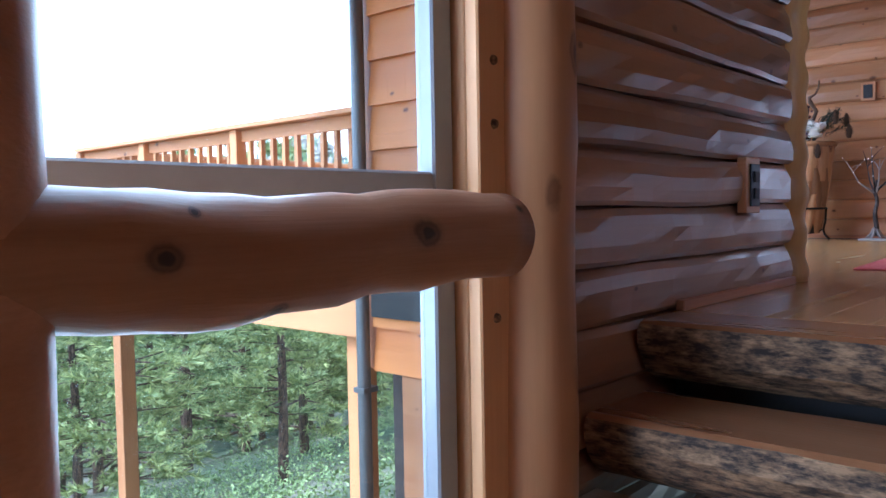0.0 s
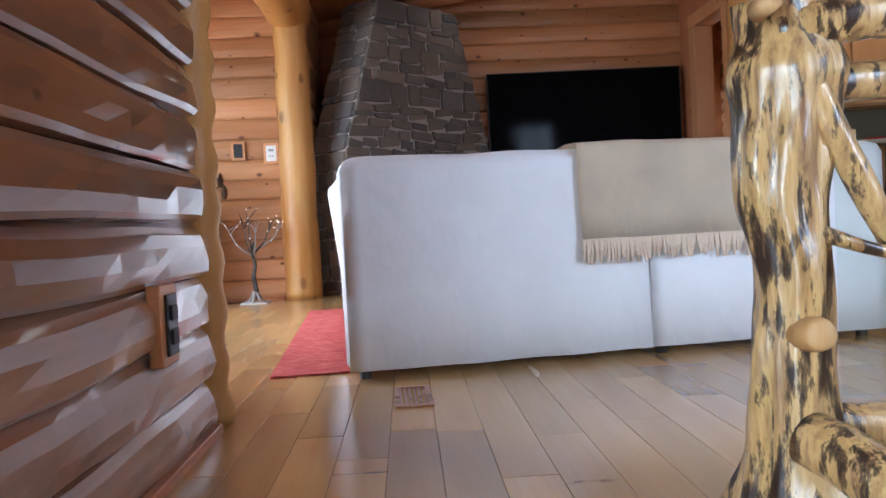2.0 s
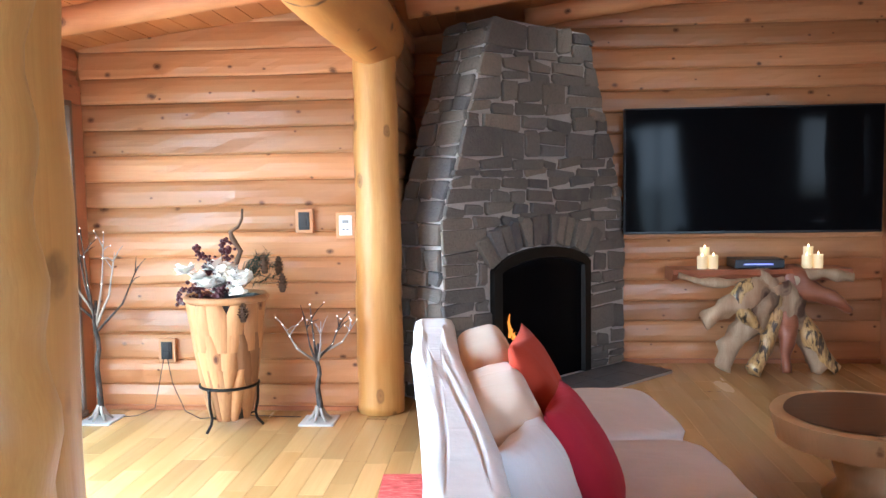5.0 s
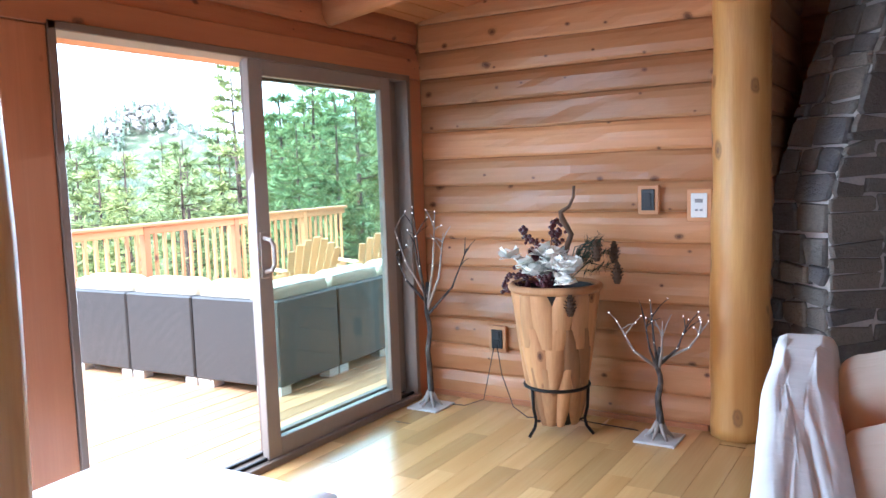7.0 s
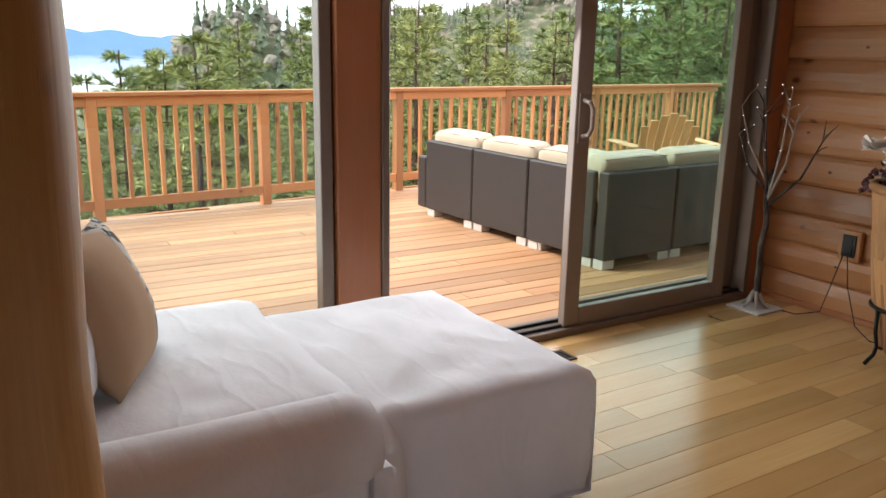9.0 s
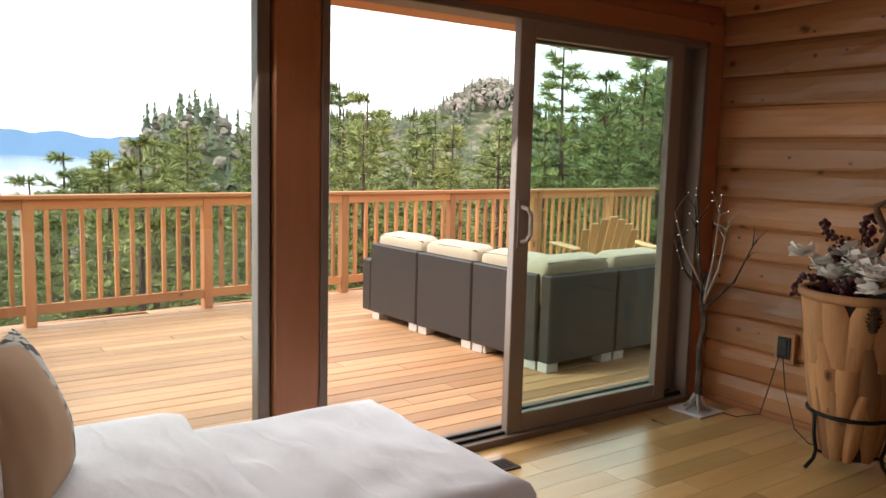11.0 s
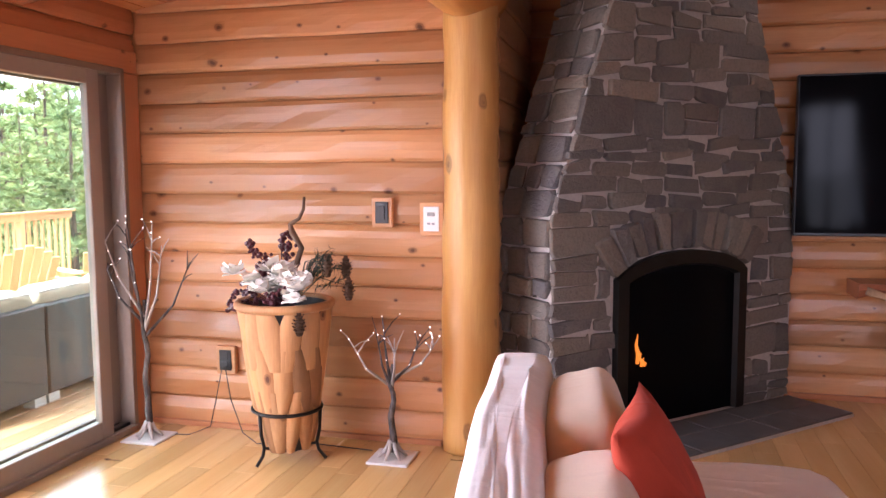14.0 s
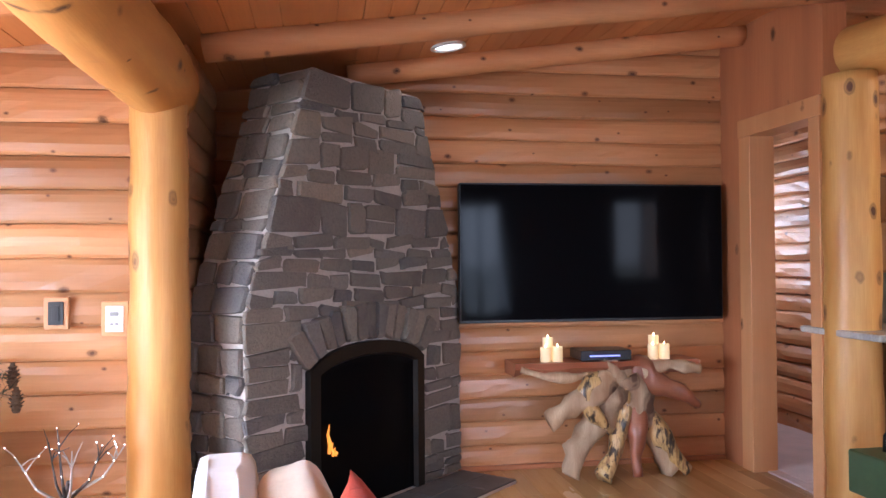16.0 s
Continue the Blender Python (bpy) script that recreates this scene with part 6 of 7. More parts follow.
def build_basket():
    bx, by = -1.6, 7.72
    v = thing("basket_vase", pose(bx, by, 0), "tall vase of split wood staves in an iron stand", "vase")

    def rad(z):
        f = (z - 0.06) / 0.76
        return 0.115 + 0.115 * f ** 0.75

    bm = bmesh.new()
    n, rows = 24, []
    for k in range(9):
        z = 0.06 + 0.755 * k / 8
        rows.append([bm.verts.new((math.cos(a) * (rad(z) - 0.012), math.sin(a) * (rad(z) - 0.012), z)) for a in (2 * math.pi * s / n for s in range(n))])
    for a, b in zip(rows, rows[1:]):
        for s in range(n):
            bm.faces.new((a[s], a[(s + 1) % n], b[(s + 1) % n], b[s]))
    bm.faces.new(rows[0][::-1])
    part("liner", bm, seal_black, v)
    rng = random.Random(17)
    for tier in range(3):
        m = 13
        z0, z1 = 0.06 + 0.22 * tier, 0.06 + 0.22 * tier + 0.33
        z1 = min(z1, 0.82)
        for s in range(m):
            a0 = 2 * math.pi * (s + 0.5 * tier + rng.uniform(-0.15, 0.15)) / m
            wid = 2 * math.pi / m * rng.uniform(0.6, 0.85)
            bm = bmesh.new()
            rws = []
            tilt = rng.uniform(-0.22, 0.22)
            for k in range(6):
                f = k / 5
                z = z0 + (z1 - z0) * f
                w = wid * (0.35 + 0.65 * math.sin(math.pi * min(1, max(0, 0.12 + f * 0.8)))) * 0.98
                a = a0 + tilt * (f - 0.5) * 2
                r = rad(z) + 0.002 * tier
                row = []
                for g, d in ((-1, -0.004), (-0.6, 0.008), (0, 0.013), (0.6, 0.008), (1, -0.004)):
                    row.append(bm.verts.new((math.cos(a + w * g / 1.0) * (r + d), math.sin(a + w * g / 1.0) * (r + d), z)))
                rws.append(row)
            for p_, q_ in zip(rws, rws[1:]):
                for k in range(4):
                    bm.faces.new((p_[k], p_[k + 1], q_[k + 1], q_[k]))
            part("stave", bm, vase_wood, v, smooth=True)
    ring = [(math.cos(2 * math.pi * k / 30) * 0.238, math.sin(2 * math.pi * k / 30) * 0.238, 0.815) for k in range(31)]
    part("rim", tube(ring, [0.022] * 31, 8, 0.2, 2, cap=False), vase_wood, v, smooth=True)
    st = thing("plant_stand", pose(bx, by, 0), "black iron ring stand with three curved legs", "stand")
    ring = [(math.cos(2 * math.pi * k / 30) * 0.178, math.sin(2 * math.pi * k / 30) * 0.178, 0.27) for k in range(31)]
    part("ring", tube(ring, [0.009] * 31, 8, cap=False), dark_iron, st, smooth=True)
    for k in range(3):
        a = radians(-115 + 120 * k)
        c, s = math.cos(a), math.sin(a)
        part("leg", tube([(c * r, s * r, z) for r, z in ((0.178, 0.275), (0.172, 0.16), (0.155, 0.09), (0.165, 0.05), (0.205, 0.006))], [0.009] * 5, 8), dark_iron, st, smooth=True)
        part("brace", tube([(c * 0.155, s * 0.155, 0.09), (c * 0.08, s * 0.08, 0.06), (0, 0, 0.055)], [0.006] * 3, 6), dark_iron, st, smooth=True)
    fl = thing("flower_arrangement", pose(bx, by, 0.8), "cream silk flowers with dark berries, pine cones and a curved branch", "flowers")
    rng = random.Random(5)
    for k in range(19):
        cx, cy, cz = rng.uniform(-0.2, 0.17), rng.uniform(-0.24, 0.0), rng.uniform(0.05, 0.2)
        bm = bmesh.new()
        for s in range(20):
            a, e = rng.uniform(0, 6.28), rng.uniform(0.1, 1.3)
            d = Vector((math.cos(a) * math.cos(e), math.sin(a) * math.cos(e), math.sin(e)))
            side = d.cross(Vector((0, 0, 1))).normalized()
            L = rng.uniform(0.05, 0.085)
            c0 = Vector((cx, cy, cz))
            vs = [bm.verts.new(q) for q in (c0, c0 + d * L * 0.55 + side * L * 0.55, c0 + d * L + side * L * 0.32 - Vector((0, 0, 0.012)), c0 + d * L * 1.04 - side * L * 0.32, c0 + d * L * 0.55 - side * L * 0.55)]
            bm.faces.new(vs)
        bmesh.ops.solidify(bm, geom=bm.faces[:], thickness=0.002)
        part("flower", bm, petal, fl)
    for k in range(15):
        if k < 8:
            p0, p1 = Vector((-0.02, 0, 0)), Vector((rng.uniform(-0.16, 0.08), rng.uniform(-0.1, 0.1), rng.uniform(0.2, 0.38)))
        elif k < 12:
            p0, p1 = Vector((-0.05, 0, 0)), Vector((rng.uniform(-0.3, -0.2), rng.uniform(-0.1, 0.05), rng.uniform(-0.06, 0.1)))
        else:
            p0, p1 = Vector((0.05, 0, 0)), Vector((rng.uniform(0.0, 0.2), rng.uniform(-0.22, -0.1), rng.uniform(0.02, 0.12)))
        mid = (p0 + p1) / 2 + Vector((0, 0, 0.05))
        bm = tube([p0, mid, p1], [0.004, 0.0035, 0.002], 5)
        for _ in range(20):
            c = mid.lerp(p1, rng.uniform(0.3, 1.05)) + Vector((rng.gauss(0, 0.014), rng.gauss(0, 0.014), rng.gauss(0, 0.014)))
            bmesh.ops.create_icosphere(bm, subdivisions=1, radius=rng.uniform(0.009, 0.016), matrix=Matrix.Translation(c))
        part("berry_spray", bm, berry, fl)
    branch = [(0.03, 0.0, 0.05), (0.06, 0, 0.2), (0.10, 0, 0.3), (0.05, 0, 0.38), (0.04, 0, 0.42), (0.09, 0, 0.45), (0.115, 0, 0.5), (0.12, 0, 0.56)]
    part("curved_branch", tube(branch, [0.013, 0.016, 0.017, 0.02, 0.016, 0.011, 0.01, 0.009], 10, 0.3, 4), cone_brown, fl, "dark curled branch", True)
    for k in range(8):
        p1 = Vector((rng.uniform(0.18, 0.36), rng.uniform(-0.12, 0.06), rng.uniform(0.1, 0.32)))
        bm = tube([(0.06, 0, 0.03), p1 * 0.6 + Vector((0, 0, 0.08)), p1], [0.004, 0.003, 0.002], 5)
        for _ in range(60):
            c = (Vector((0.06, 0, 0.03)).lerp(p1, rng.uniform(0.4, 1.0))) + Vector((0, 0, 0.03))
            d = Vector((rng.gauss(0.3, 1), rng.gauss(0, 1), rng.gauss(0, 1))).normalized() * 0.055
            s = d.cross(Vector((0.3, 0.5, 1))).normalized() * 0.003
            bm.faces.new([bm.verts.new(q) for q in (c - s, c + s, c + d)])
        part("pine_sprig", bm, sprig, fl)
    for c in ((0.37, -0.05, 0.1), (0.33, 0.02, 0.2), (0.17, -0.2, -0.06), (0.28, -0.1, 0.22)):
        bm = bmesh.new()
        for lay in range(7):
            f = lay / 6
            for s in range(8):
                a = 2 * math.pi * (s + 0.5 * (lay % 2)) / 8
                r = 0.036 * math.sin(math.pi * (0.18 + 0.75 * f))
                b0 = Vector((math.cos(a) * r * 0.4, math.sin(a) * r * 0.4, -0.05 + 0.1 * f))
                tip = Vector((math.cos(a) * r, math.sin(a) * r, -0.035 + 0.1 * f))
                sd = Vector((-math.sin(a), math.cos(a), 0)) * 0.011
                vs = [bm.verts.new(Vector(c) + q) for q in (b0 - sd, b0 + sd, tip + sd * 0.7, tip - sd * 0.7)]
                bm.faces.new(vs)
        bmesh.ops.create_icosphere(bm, subdivisions=1, radius=0.018, matrix=Matrix.Translation(c) @ Matrix.Diagonal((1, 1, 2.4, 1)))
        part("pine_cone", bm, cone_brown, fl)


build_basket()


def build_twig_tree(x, y, h, seed, label, spread):
    t = thing("twig_tree", pose(x, y, 0), label, "decorative tree", "lit twig trees")
    rng = random.Random(seed)
    part("base_plate", boxes((-0.11, 0.11, -0.11, 0.11, 0, 0.012), bevel=0.003), base_white, t, "pale square base")
    bm = bmesh.new()
    for k in range(6):
        a = 2 * math.pi * k / 6 + 0.3
        tube([(math.cos(a) * 0.012, math.sin(a) * 0.012, 0.1), (math.cos(a) * 0.035, math.sin(a) * 0.035, 0.05), (math.cos(a) * 0.075, math.sin(a) * 0.075, 0.014)], [0.012, 0.012, 0.006], 7, bm=bm)
    part("root_flare", bm, twig_white, t, "frosted root flare", True)
    zt = h * 0.62
    part("stem", tube([(0.008 * math.sin(k * 1.1), 0.008 * math.cos(k * 1.7), 0.04 + zt * k / 12) for k in range(13)], [0.019 - 0.0006 * k for k in range(13)], 10, 0.3, seed, rough=0.2), twig_dark, t, smooth=True)
    tips = []
    for k, (dx, dz) in enumerate(spread):
        p0 = Vector((0, 0, zt * (0.78 + 0.05 * (k % 4))))
        p2 = Vector((dx, rng.uniform(-0.12, 0.05), h + dz))
        p1 = p0.lerp(p2, 0.5) + Vector((dx * 0.12, 0, -0.03))
        bm = tube([p0, p1, p2], [0.010, 0.0065, 0.0025], 7, 0.2, k)
        for _ in range(3):
            f = rng.uniform(0.45, 0.85)
            q0 = p1.lerp(p2, f)
            q1 = q0 + Vector((rng.uniform(-0.09, 0.09), rng.uniform(-0.06, 0.06), rng.uniform(0.02, 0.12)))
            tube([q0, q0.lerp(q1, 0.5) + Vector((0, 0, 0.01)), q1], [0.004, 0.003, 0.0015], 5, bm=bm)
            tips.append(q1)
        part("twig", bm, twig_white if k % 2 else twig_dark, t, smooth=True)
        tips += [p2, p1.lerp(p2, 0.5), p1]
    for q in tips[:24]:
        bm = bmesh.new()
        bmesh.ops.create_icosphere(bm, subdivisions=1, radius=0.003, matrix=Matrix.Translation(q + Vector((0, -0.006, 0.004))))
        part("bulb", bm, bulb_mat, t)


base_white = plain("pale_base", (0.55, 0.54, 0.53), 0.6)
build_twig_tree(-2.49, 7.80, 1.2, 3, "tall dark twig tree with tiny lights in the corner", ((-0.03, 0.05), (0.1, 0.02), (-0.26, -0.22), (-0.2, 0.0), (0.28, -0.2), (0.2, -0.1), (-0.1, -0.02)))
build_twig_tree(-1.06, 7.82, 0.74, 4, "small dark twig tree with tiny lights by the post", ((-0.02, 0.02), (-0.19, -0.1), (0.16, -0.08), (0.25, -0.09), (-0.07, -0.05), (0.05, -0.08)))


def wall_plate(name, m, w, h, face, label, cat, detail, cords=()):
    """A plate let into a routed wooden pad on the logs; faces -y of m."""
    t = thing(name, m, label, cat)
    part("pad", boxes((-w / 2 - 0.022, w / 2 + 0.022, -0.012, 0.02, -h / 2 - 0.022, h / 2 + 0.022), bevel=0.003), log_x, t, "cedar mounting pad")
    part("plate", boxes((-w / 2, w / 2, -0.02, -0.0125, -h / 2, h / 2), bevel=0.002), face, t)
    for pts in cords:
        back = m.inverted()
        part("power_cord", tube([back @ Vector(q) for q in pts], [0.003] * len(pts), 6), seal_black, t, "thin dark cord", True)
    for x0, x1, z0, z1, mat, nm in detail:
        part(nm, boxes((x0, x1, -0.026, -0.0205, z0, z1), bevel=0.001), mat, t)


PY = YN - 0.002
wall_plate("light_switch", pose(-1.18, PY - 0.01, 1.267), 0.072, 0.115, black_plastic, "black rocker switch on a cedar pad", "switch", ((-0.017, 0.017, -0.035, 0.035, black_plastic, "rocker"),))
wall_plate("thermostat", pose(-0.905, PY - 0.01, 1.235), 0.085, 0.13, white_plastic, "white wall thermostat with a small display", "thermostat", ((-0.02, 0.02, 0.015, 0.035, sash_grey, "display"), (-0.02, -0.005, -0.03, -0.02, sash_grey, "button"), (0.005, 0.02, -0.03, -0.02, sash_grey, "button")))
wall_plate("power_outlet", pose(-2.14, PY - 0.01, 0.41), 0.075, 0.118, black_plastic, "black outlet with plugged-in adapters", "outlet", ((-0.03, 0.02, 0.005, 0.045, seal_black, "adapter"), (-0.03, 0.02, -0.045, -0.006, seal_black, "adapter")), ([(-2.15, 8.02, 0.37), (-2.18, 8.0, 0.2), (-2.2, 7.96, 0.04), (-2.3, 7.9, 0.005), (-2.42, 7.88, 0.005)], [(-2.13, 8.02, 0.38), (-2.09, 8.0, 0.2), (-1.98, 7.93, 0.03), (-1.85, 7.85, 0.005), (-1.6, 7.93, 0.005), (-1.2, 7.9, 0.005)]))
wall_plate("power_outlet", pose(-0.365, 3.17, 0.365, 0, 0, 90), 0.075, 0.14, black_plastic, "black outlet on a cedar pad in the stair wall", "outlet", ((-0.02, 0.02, 0.01, 0.045, seal_black, "socket"), (-0.02, 0.02, -0.045, -0.01, seal_black, "socket")))

def floor_register(m, label, mat):
    t = thing("floor_register", m, label, "vent")
    part("frame", boxes((-0.15, 0.15, -0.06, -0.045, 0, 0.006), (-0.15, 0.15, 0.045, 0.06, 0, 0.006), (-0.15, -0.135, -0.045, 0.045, 0, 0.006), (0.135, 0.15, -0.045, 0.045, 0, 0.006)), mat, t)
    for k in range(6):
        part("slat", boxes((-0.135, 0.135, -0.041 + k * 0.0155, -0.034 + k * 0.0155, 0.0, 0.005)), mat, t)


iron_reg = plain("brown_register", (0.05, 0.035, 0.025), 0.5, 0.5)
floor_register(pose(0.19, 3.92, 0.001, 0, 0, 92), "wooden slotted floor register before the sofa", tread_wood)
floor_register(pose(-2.44, 6.26, 0.001, 0, 0, 90), "dark slotted floor register by the glass door", iron_reg)
floor_register(pose(-3.1, 6.2, DZ + 0.002, 0, 0, 90), "dark slotted drain grate on the deck", iron_reg)

# ---- coffee table and red throw ----
slab_top = wood("slab_table", "x", (0.2, 0.09, 0.045), (0.1, 0.04, 0.02), 0.3, 0.2, coat=0.5)
slab_rim = wood("slab_rim", "z", (0.66, 0.46, 0.25), (0.5, 0.32, 0.16), 0.5, 0.2)
ct = thing("coffee_table", pose(1.76, 6.62, 0), "round coffee table with a pale live-edge rim", "table")
for nm, r0, z0, z1, mat in (("rim", 0.42, 0.30, 0.42, slab_rim), ("tabletop", 0.36, 0.421, 0.426, slab_top)):
    bm = bmesh.new()
    n = 48
    lo, hi = [], []
    for k in range(n):
        a = 2 * math.pi * k / n
        r = r0 * (1 + 0.05 * noise.noise(Vector((math.cos(a) * 1.5, math.sin(a) * 1.5, 1))))
        lo.append(bm.verts.new((math.cos(a) * r * 0.93, math.sin(a) * r * 0.93, z0)))
        hi.append(bm.verts.new((math.cos(a) * r, math.sin(a) * r, z1)))
    for k in range(n):
        bm.faces.new((lo[k], lo[(k + 1) % n], hi[(k + 1) % n], hi[k]))
    bm.faces.new(hi)
    bm.faces.new(lo[::-1])
    part(nm, bm, mat, ct)
part("pedestal", tube([(0, 0, 0), (0.01, 0, 0.1), (0, 0.01, 0.2), (0, 0, 0.31)], [0.22, 0.15, 0.15, 0.24], 18, 0.3, 4), slab_rim, ct, smooth=True)

bm = cushion(0.9, 0.5, 0.05, 9, 4, seed=2, m=Matrix.Translation((1.45, 0.66, 0.50)))
rt = tagged(part("throw_blanket", bm, red_cotton, smooth=True), "dark red folded throw lying on the sofa seat", "blanket")
rt.matrix_basis = SOFA


# ---- ceiling fittings ----
def downlight(x, y):
    k = math.degrees(math.atan(CEIL_K))
    t = thing("downlight", pose(x, y, ceil_z(x) - 0.003, 0, -k, 0), "round white recessed ceiling light, lit", "ceiling light", "downlights")
    bm = bmesh.new()
    n = 28
    loops = [[bm.verts.new((math.cos(2 * math.pi * s / n) * r, math.sin(2 * math.pi * s / n) * r, z)) for s in range(n)] for r, z in ((0.115, 0.0), (0.115, -0.014), (0.095, -0.016), (0.085, -0.004))]
    for a, b in zip(loops, loops[1:]):
        for s in range(n):
            bm.faces.new((a[s], a[(s + 1) % n], b[(s + 1) % n], b[s]))
    part("trim_ring", bm, white_plastic, t)
    bm = bmesh.new()
    bm.faces.new([bm.verts.new((math.cos(-2 * math.pi * s / n) * 0.088, math.sin(-2 * math.pi * s / n) * 0.088, -0.006)) for s in range(n)])
    part("lens", bm, disc_glow, t)


for q in ((0.93, 8.88), (0.25, 7.45), (2.4, 7.3), (2.4, 5.6)):
    downlight(*q)

# ---- kitchen beyond the bar ----
oak = wood("oak_cabinet", "z", (0.56, 0.33, 0.15), (0.42, 0.22, 0.09), 0.4, 0.1)
granite_top = plain("granite_counter", (0.42, 0.40, 0.38), 0.2, 0, 0.3, 60, 0.02)
tile_green = plain("slate_backsplash", (0.13, 0.13, 0.10), 0.5, 0, 0.3, 12)
chrome = plain("brushed_steel", (0.6, 0.6, 0.6), 0.25, 1.0, 0.05)


def kitchen_cabinet(x):
    c = thing("wall_cabinet", pose(x, 8.2, 1.42), "oak wall cabinet with a raised-panel door", "cabinet", "kitchen wall cabinets")
    w, h = 0.56, 0.92
    part("body", boxes((0, w, 0.02, 0.33, 0, h), bevel=0.003), oak, c)
    d = part("door", boxes((0.02, 0.1, -0.005, 0.018, 0.02, h - 0.02), (w - 0.1, w - 0.02, -0.005, 0.018, 0.02, h - 0.02), (0.1, w - 0.1, -0.005, 0.018, 0.02, 0.11), (0.1, w - 0.1, -0.005, 0.018, h - 0.11, h - 0.02), bevel=0.003), oak, c)
    part("panel", boxes((0.115, w - 0.115, -0.001, 0.016, 0.125, h - 0.125), bevel=0.014), oak, d)
    part("handle", tube([(w - 0.06, -0.005, 0.06), (w - 0.06, -0.03, 0.08), (w - 0.06, -0.03, 0.15), (w - 0.06, -0.005, 0.17)], [0.006] * 4, 8), dark_iron, d, "black bar handle", True)


for k in range(5):
    kitchen_cabinet(4.1 + 0.565 * k)
sh = thing("corner_shelf", pose(3.62, 8.2, 1.42), "open oak end shelf with small things", "shelf")
part("side", boxes((0.46, 0.478, 0.03, 0.33, 0, 0.92)), oak, sh)
part("back", boxes((0.0, 0.46, 0.315, 0.33, 0, 0.92)), oak, sh)
for z in (0.0, 0.32, 0.62, 0.9):
    part("board", boxes((0.05, 0.46, 0.08, 0.315, z, z + 0.018), bevel=0.003), oak, sh)
candle(3.88, 8.38, 2.059, 0.05, 0.11, "kitchen candles")
for x, z, w, h in ((3.78, 1.759, 0.04, 0.17), (3.83, 1.759, 0.035, 0.18), (3.93, 1.759, 0.12, 0.18), (3.92, 1.4385, 0.16, 0.18)):
    b = thing("small_box", pose(x, 8.36, z), "small black box on the oak shelf", "box", "things on the shelf")
    part("body", boxes((-w / 2, w / 2, -0.03, 0.04, 0, h), bevel=0.004), black_plastic, b)
    part("front", boxes((-w / 2 + 0.008, w / 2 - 0.008, -0.033, -0.031, h * 0.2, h * 0.8)), sash_grey, b)

bar = thing("bar_counter", pose(0, 0, 0), "granite bar counter on branch brackets with a log-panelled front", "counter")
part("worktop", boxes((3.12, 6.9, 7.78, 8.5, 1.05, 1.09), bevel=0.006), granite_top, bar, "speckled pale granite top")
part("front_panel", boxes((3.56, 6.9, 8.12, 8.2, 0, 1.05)), oak, bar)
for x in (4.0, 4.45, 5.4):
    part("bracket", tube([(x - 0.02, 8.1, 0.62), (x - 0.03, 8.05, 0.75), (x - 0.12, 7.9, 0.95), (x - 0.16, 7.84, 1.05)], [0.03, 0.032, 0.028, 0.026], 10, 0.3, x), twig_dark, bar, "dark branch bracket", True)
structure("backsplash", boxes((3.56, 6.9, 8.5, 8.52, 1.09, 1.42)), tile_green, "dark slate backsplash behind the bar", "backsplash")
for dx, dy, h, r in ((0, 0, 0.12, 0.035), (0.09, 0, 0.12, 0.035), (0.045, 0.06, 0.18, 0.035)):
    candle(3.40 + dx, 7.93 + dy, 1.091, r, h, "candles on the bar")
candle(4.02, 8.0, 1.091, 0.075, 0.1, "candles on the bar")
fg = tagged(part("figurine", tube([(3.68, 8.0, 1.091), (3.68, 8.0, 1.15), (3.68, 8.0, 1.2), (3.685, 8.0, 1.24), (3.68, 8.0, 1.27)], [0.05, 0.042, 0.03, 0.033, 0.01], 14, 0.2, 1), white_plastic, smooth=True), "small white ceramic figurine on the bar", "figurine")
tray = thing("dish", pose(4.3, 8.05, 1.091), "small red dish on the bar counter", "dish")
bm = bmesh.new()
bmesh.ops.create_cone(bm, cap_ends=True, segments=20, radius1=0.06, radius2=0.09, depth=0.03, matrix=Matrix.Translation((0, 0, 0.015)))
part("bowl", bm, red_cotton, tray)
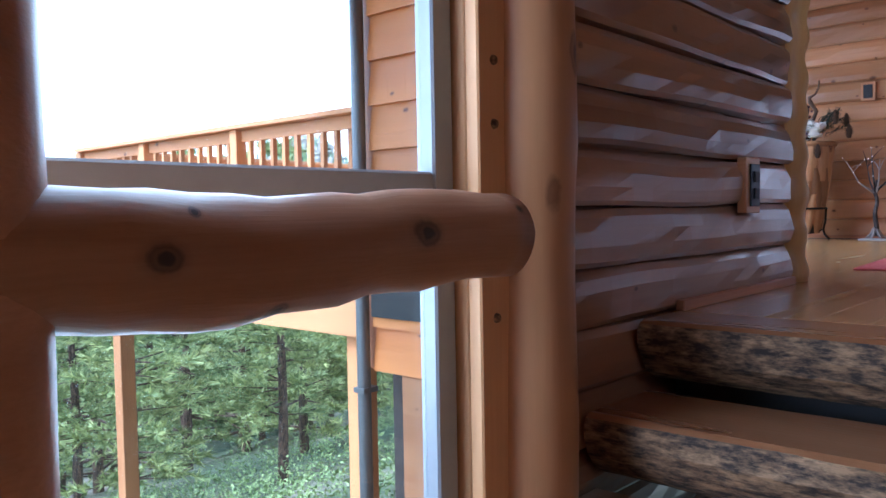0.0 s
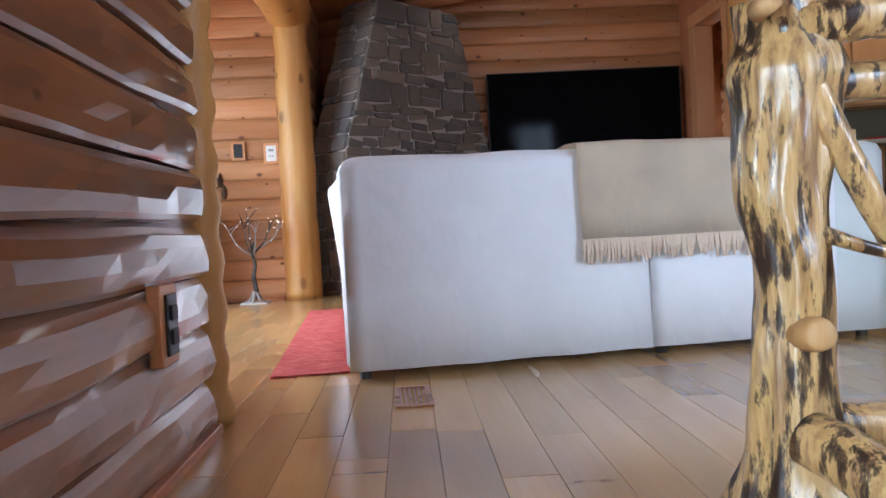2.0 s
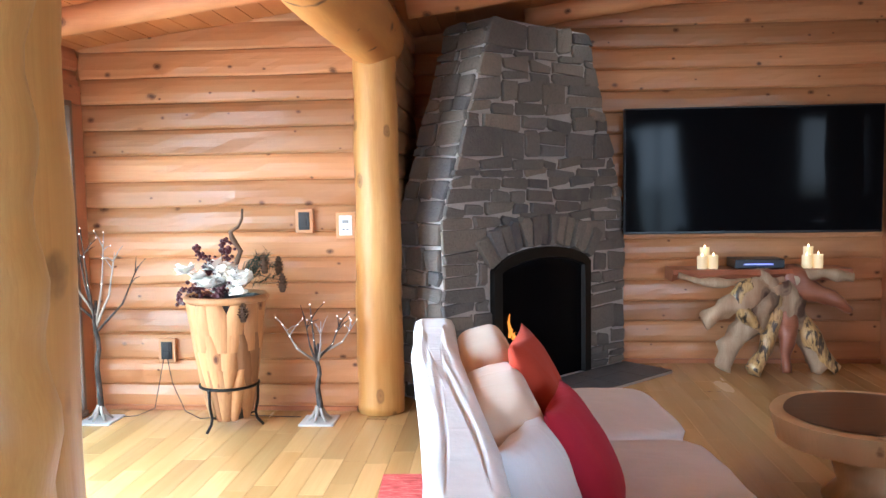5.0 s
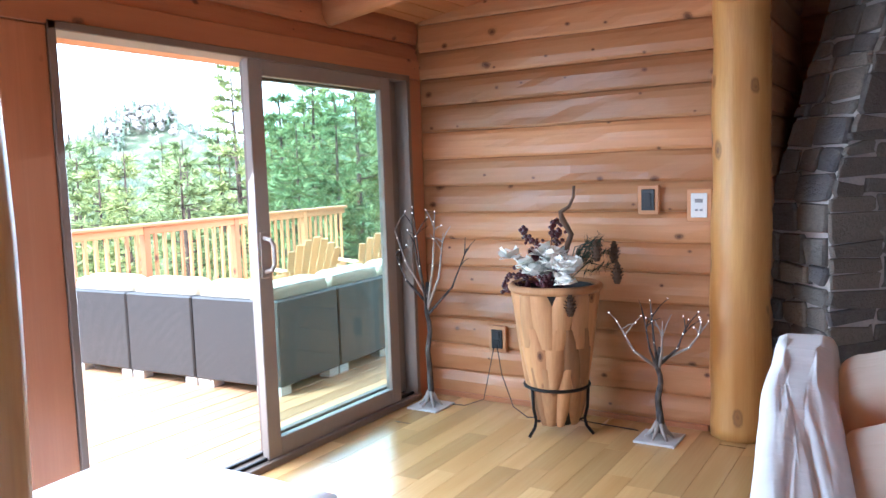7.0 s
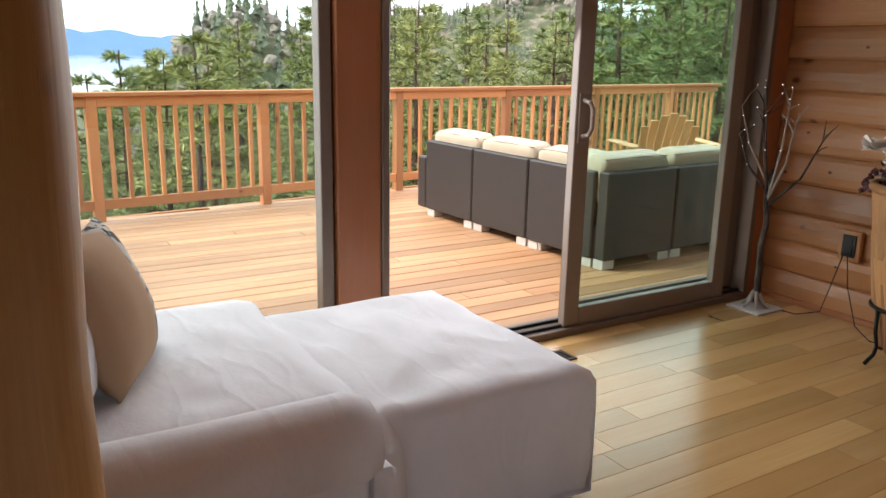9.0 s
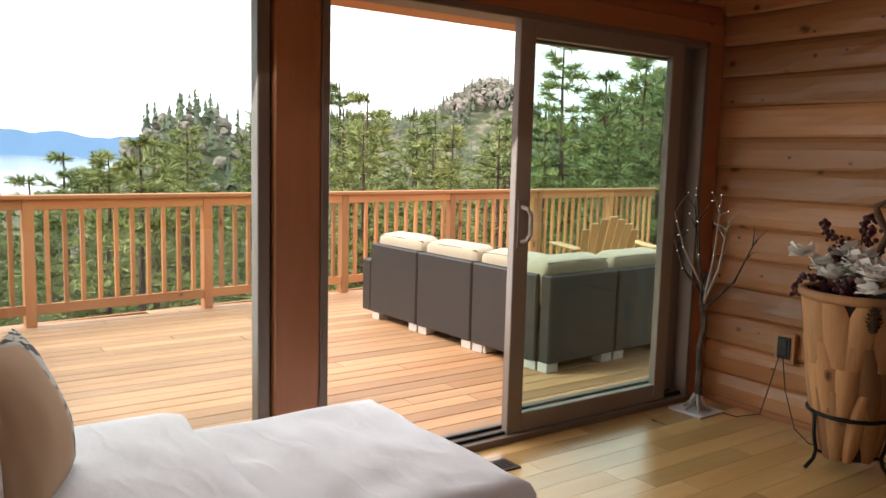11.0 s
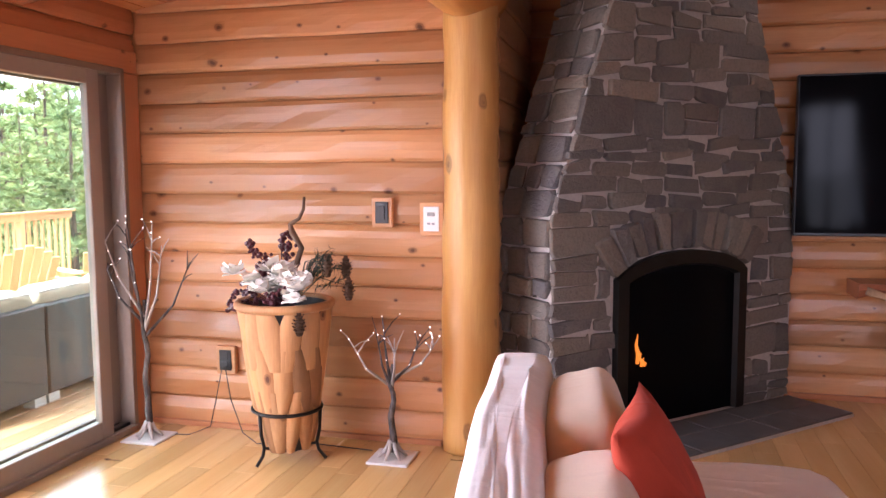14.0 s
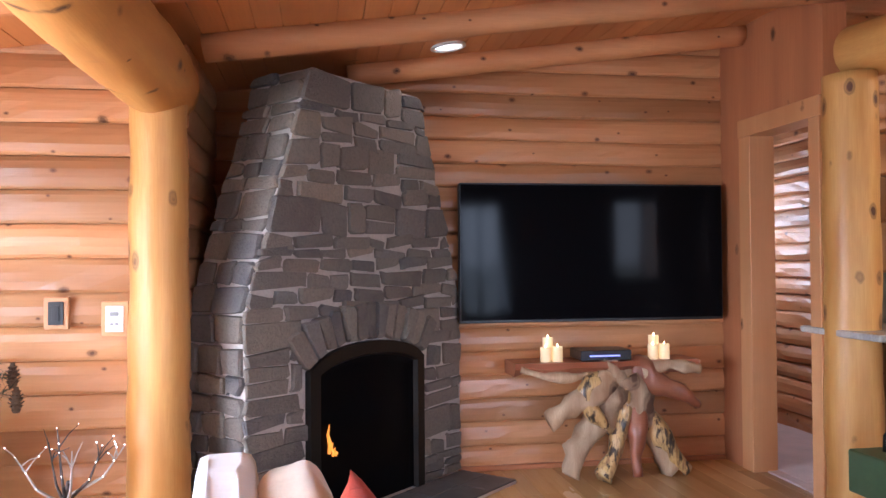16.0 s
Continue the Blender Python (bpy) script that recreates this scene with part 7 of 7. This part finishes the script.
fc = thing("faucet", pose(4.75, 8.3, 1.09), "steel gooseneck faucet at the bar sink", "faucet")
part("spout", tube([(0, 0, 0), (0, 0, 0.18), (0.03, 0, 0.25), (0.1, 0, 0.285), (0.17, 0, 0.26), (0.2, 0, 0.2), (0.2, 0, 0.15)], [0.014] * 7, 12), chrome, fc, smooth=True)
part("lever", tube([(0.0, -0.02, 0.05), (0.0, -0.08, 0.07)], [0.008, 0.006], 8), chrome, fc, smooth=True)

# ---- crate with white mugs by the kitchen post ----
cr = thing("wooden_crate", pose(3.06, 7.45, 0), "green wooden crate on a stool by the bar", "crate")
part("stool_leg", boxes((-0.16, -0.12, -0.16, -0.12, 0, 0.3), (0.12, 0.16, -0.16, -0.12, 0, 0.3), (-0.16, -0.12, 0.12, 0.16, 0, 0.3), (0.12, 0.16, 0.12, 0.16, 0, 0.3)), oak, cr)
part("box", boxes((-0.24, 0.24, -0.2, 0.2, 0.3, 0.52), bevel=0.008), plain("green_paint", (0.05, 0.09, 0.04), 0.6), cr, "green painted side")
part("panel", boxes((-0.18, 0.18, -0.206, -0.201, 0.33, 0.49)), slab_rim, cr, "pale lettered panel")
for k in range(3):
    r = thing("paper_roll", pose(2.90 + 0.13 * k, 7.37, 0.521), "white paper roll standing in the crate", "paper roll", "paper rolls")
    bm = bmesh.new()
    bmesh.ops.create_cone(bm, cap_ends=True, segments=20, radius1=0.058, radius2=0.058, depth=0.1, matrix=Matrix.Translation((0, 0, 0.05)))
    part("roll", bm, white_plastic, r)

part("handle", tube([(-0.10, 0.1, 0.5), (-0.09, 0.1, 0.6), (-0.05, 0.1, 0.64), (0.14, 0.1, 0.63)], [0.014, 0.016, 0.014, 0.012], 8), dark_iron, cr, "dark bent handle", True)
carpet = fabric("pale_carpet", (0.55, 0.42, 0.38), 500, 0.15)
structure("floor_hall", boxes((XR + 0.09, 4.298, 8.41, 9.08, 0.0, 0.012), (XR + 0.175, 4.298, 8.765, 11.19, 0.013, 0.016)), carpet, "pale pinkish carpet of the hall", "floor")
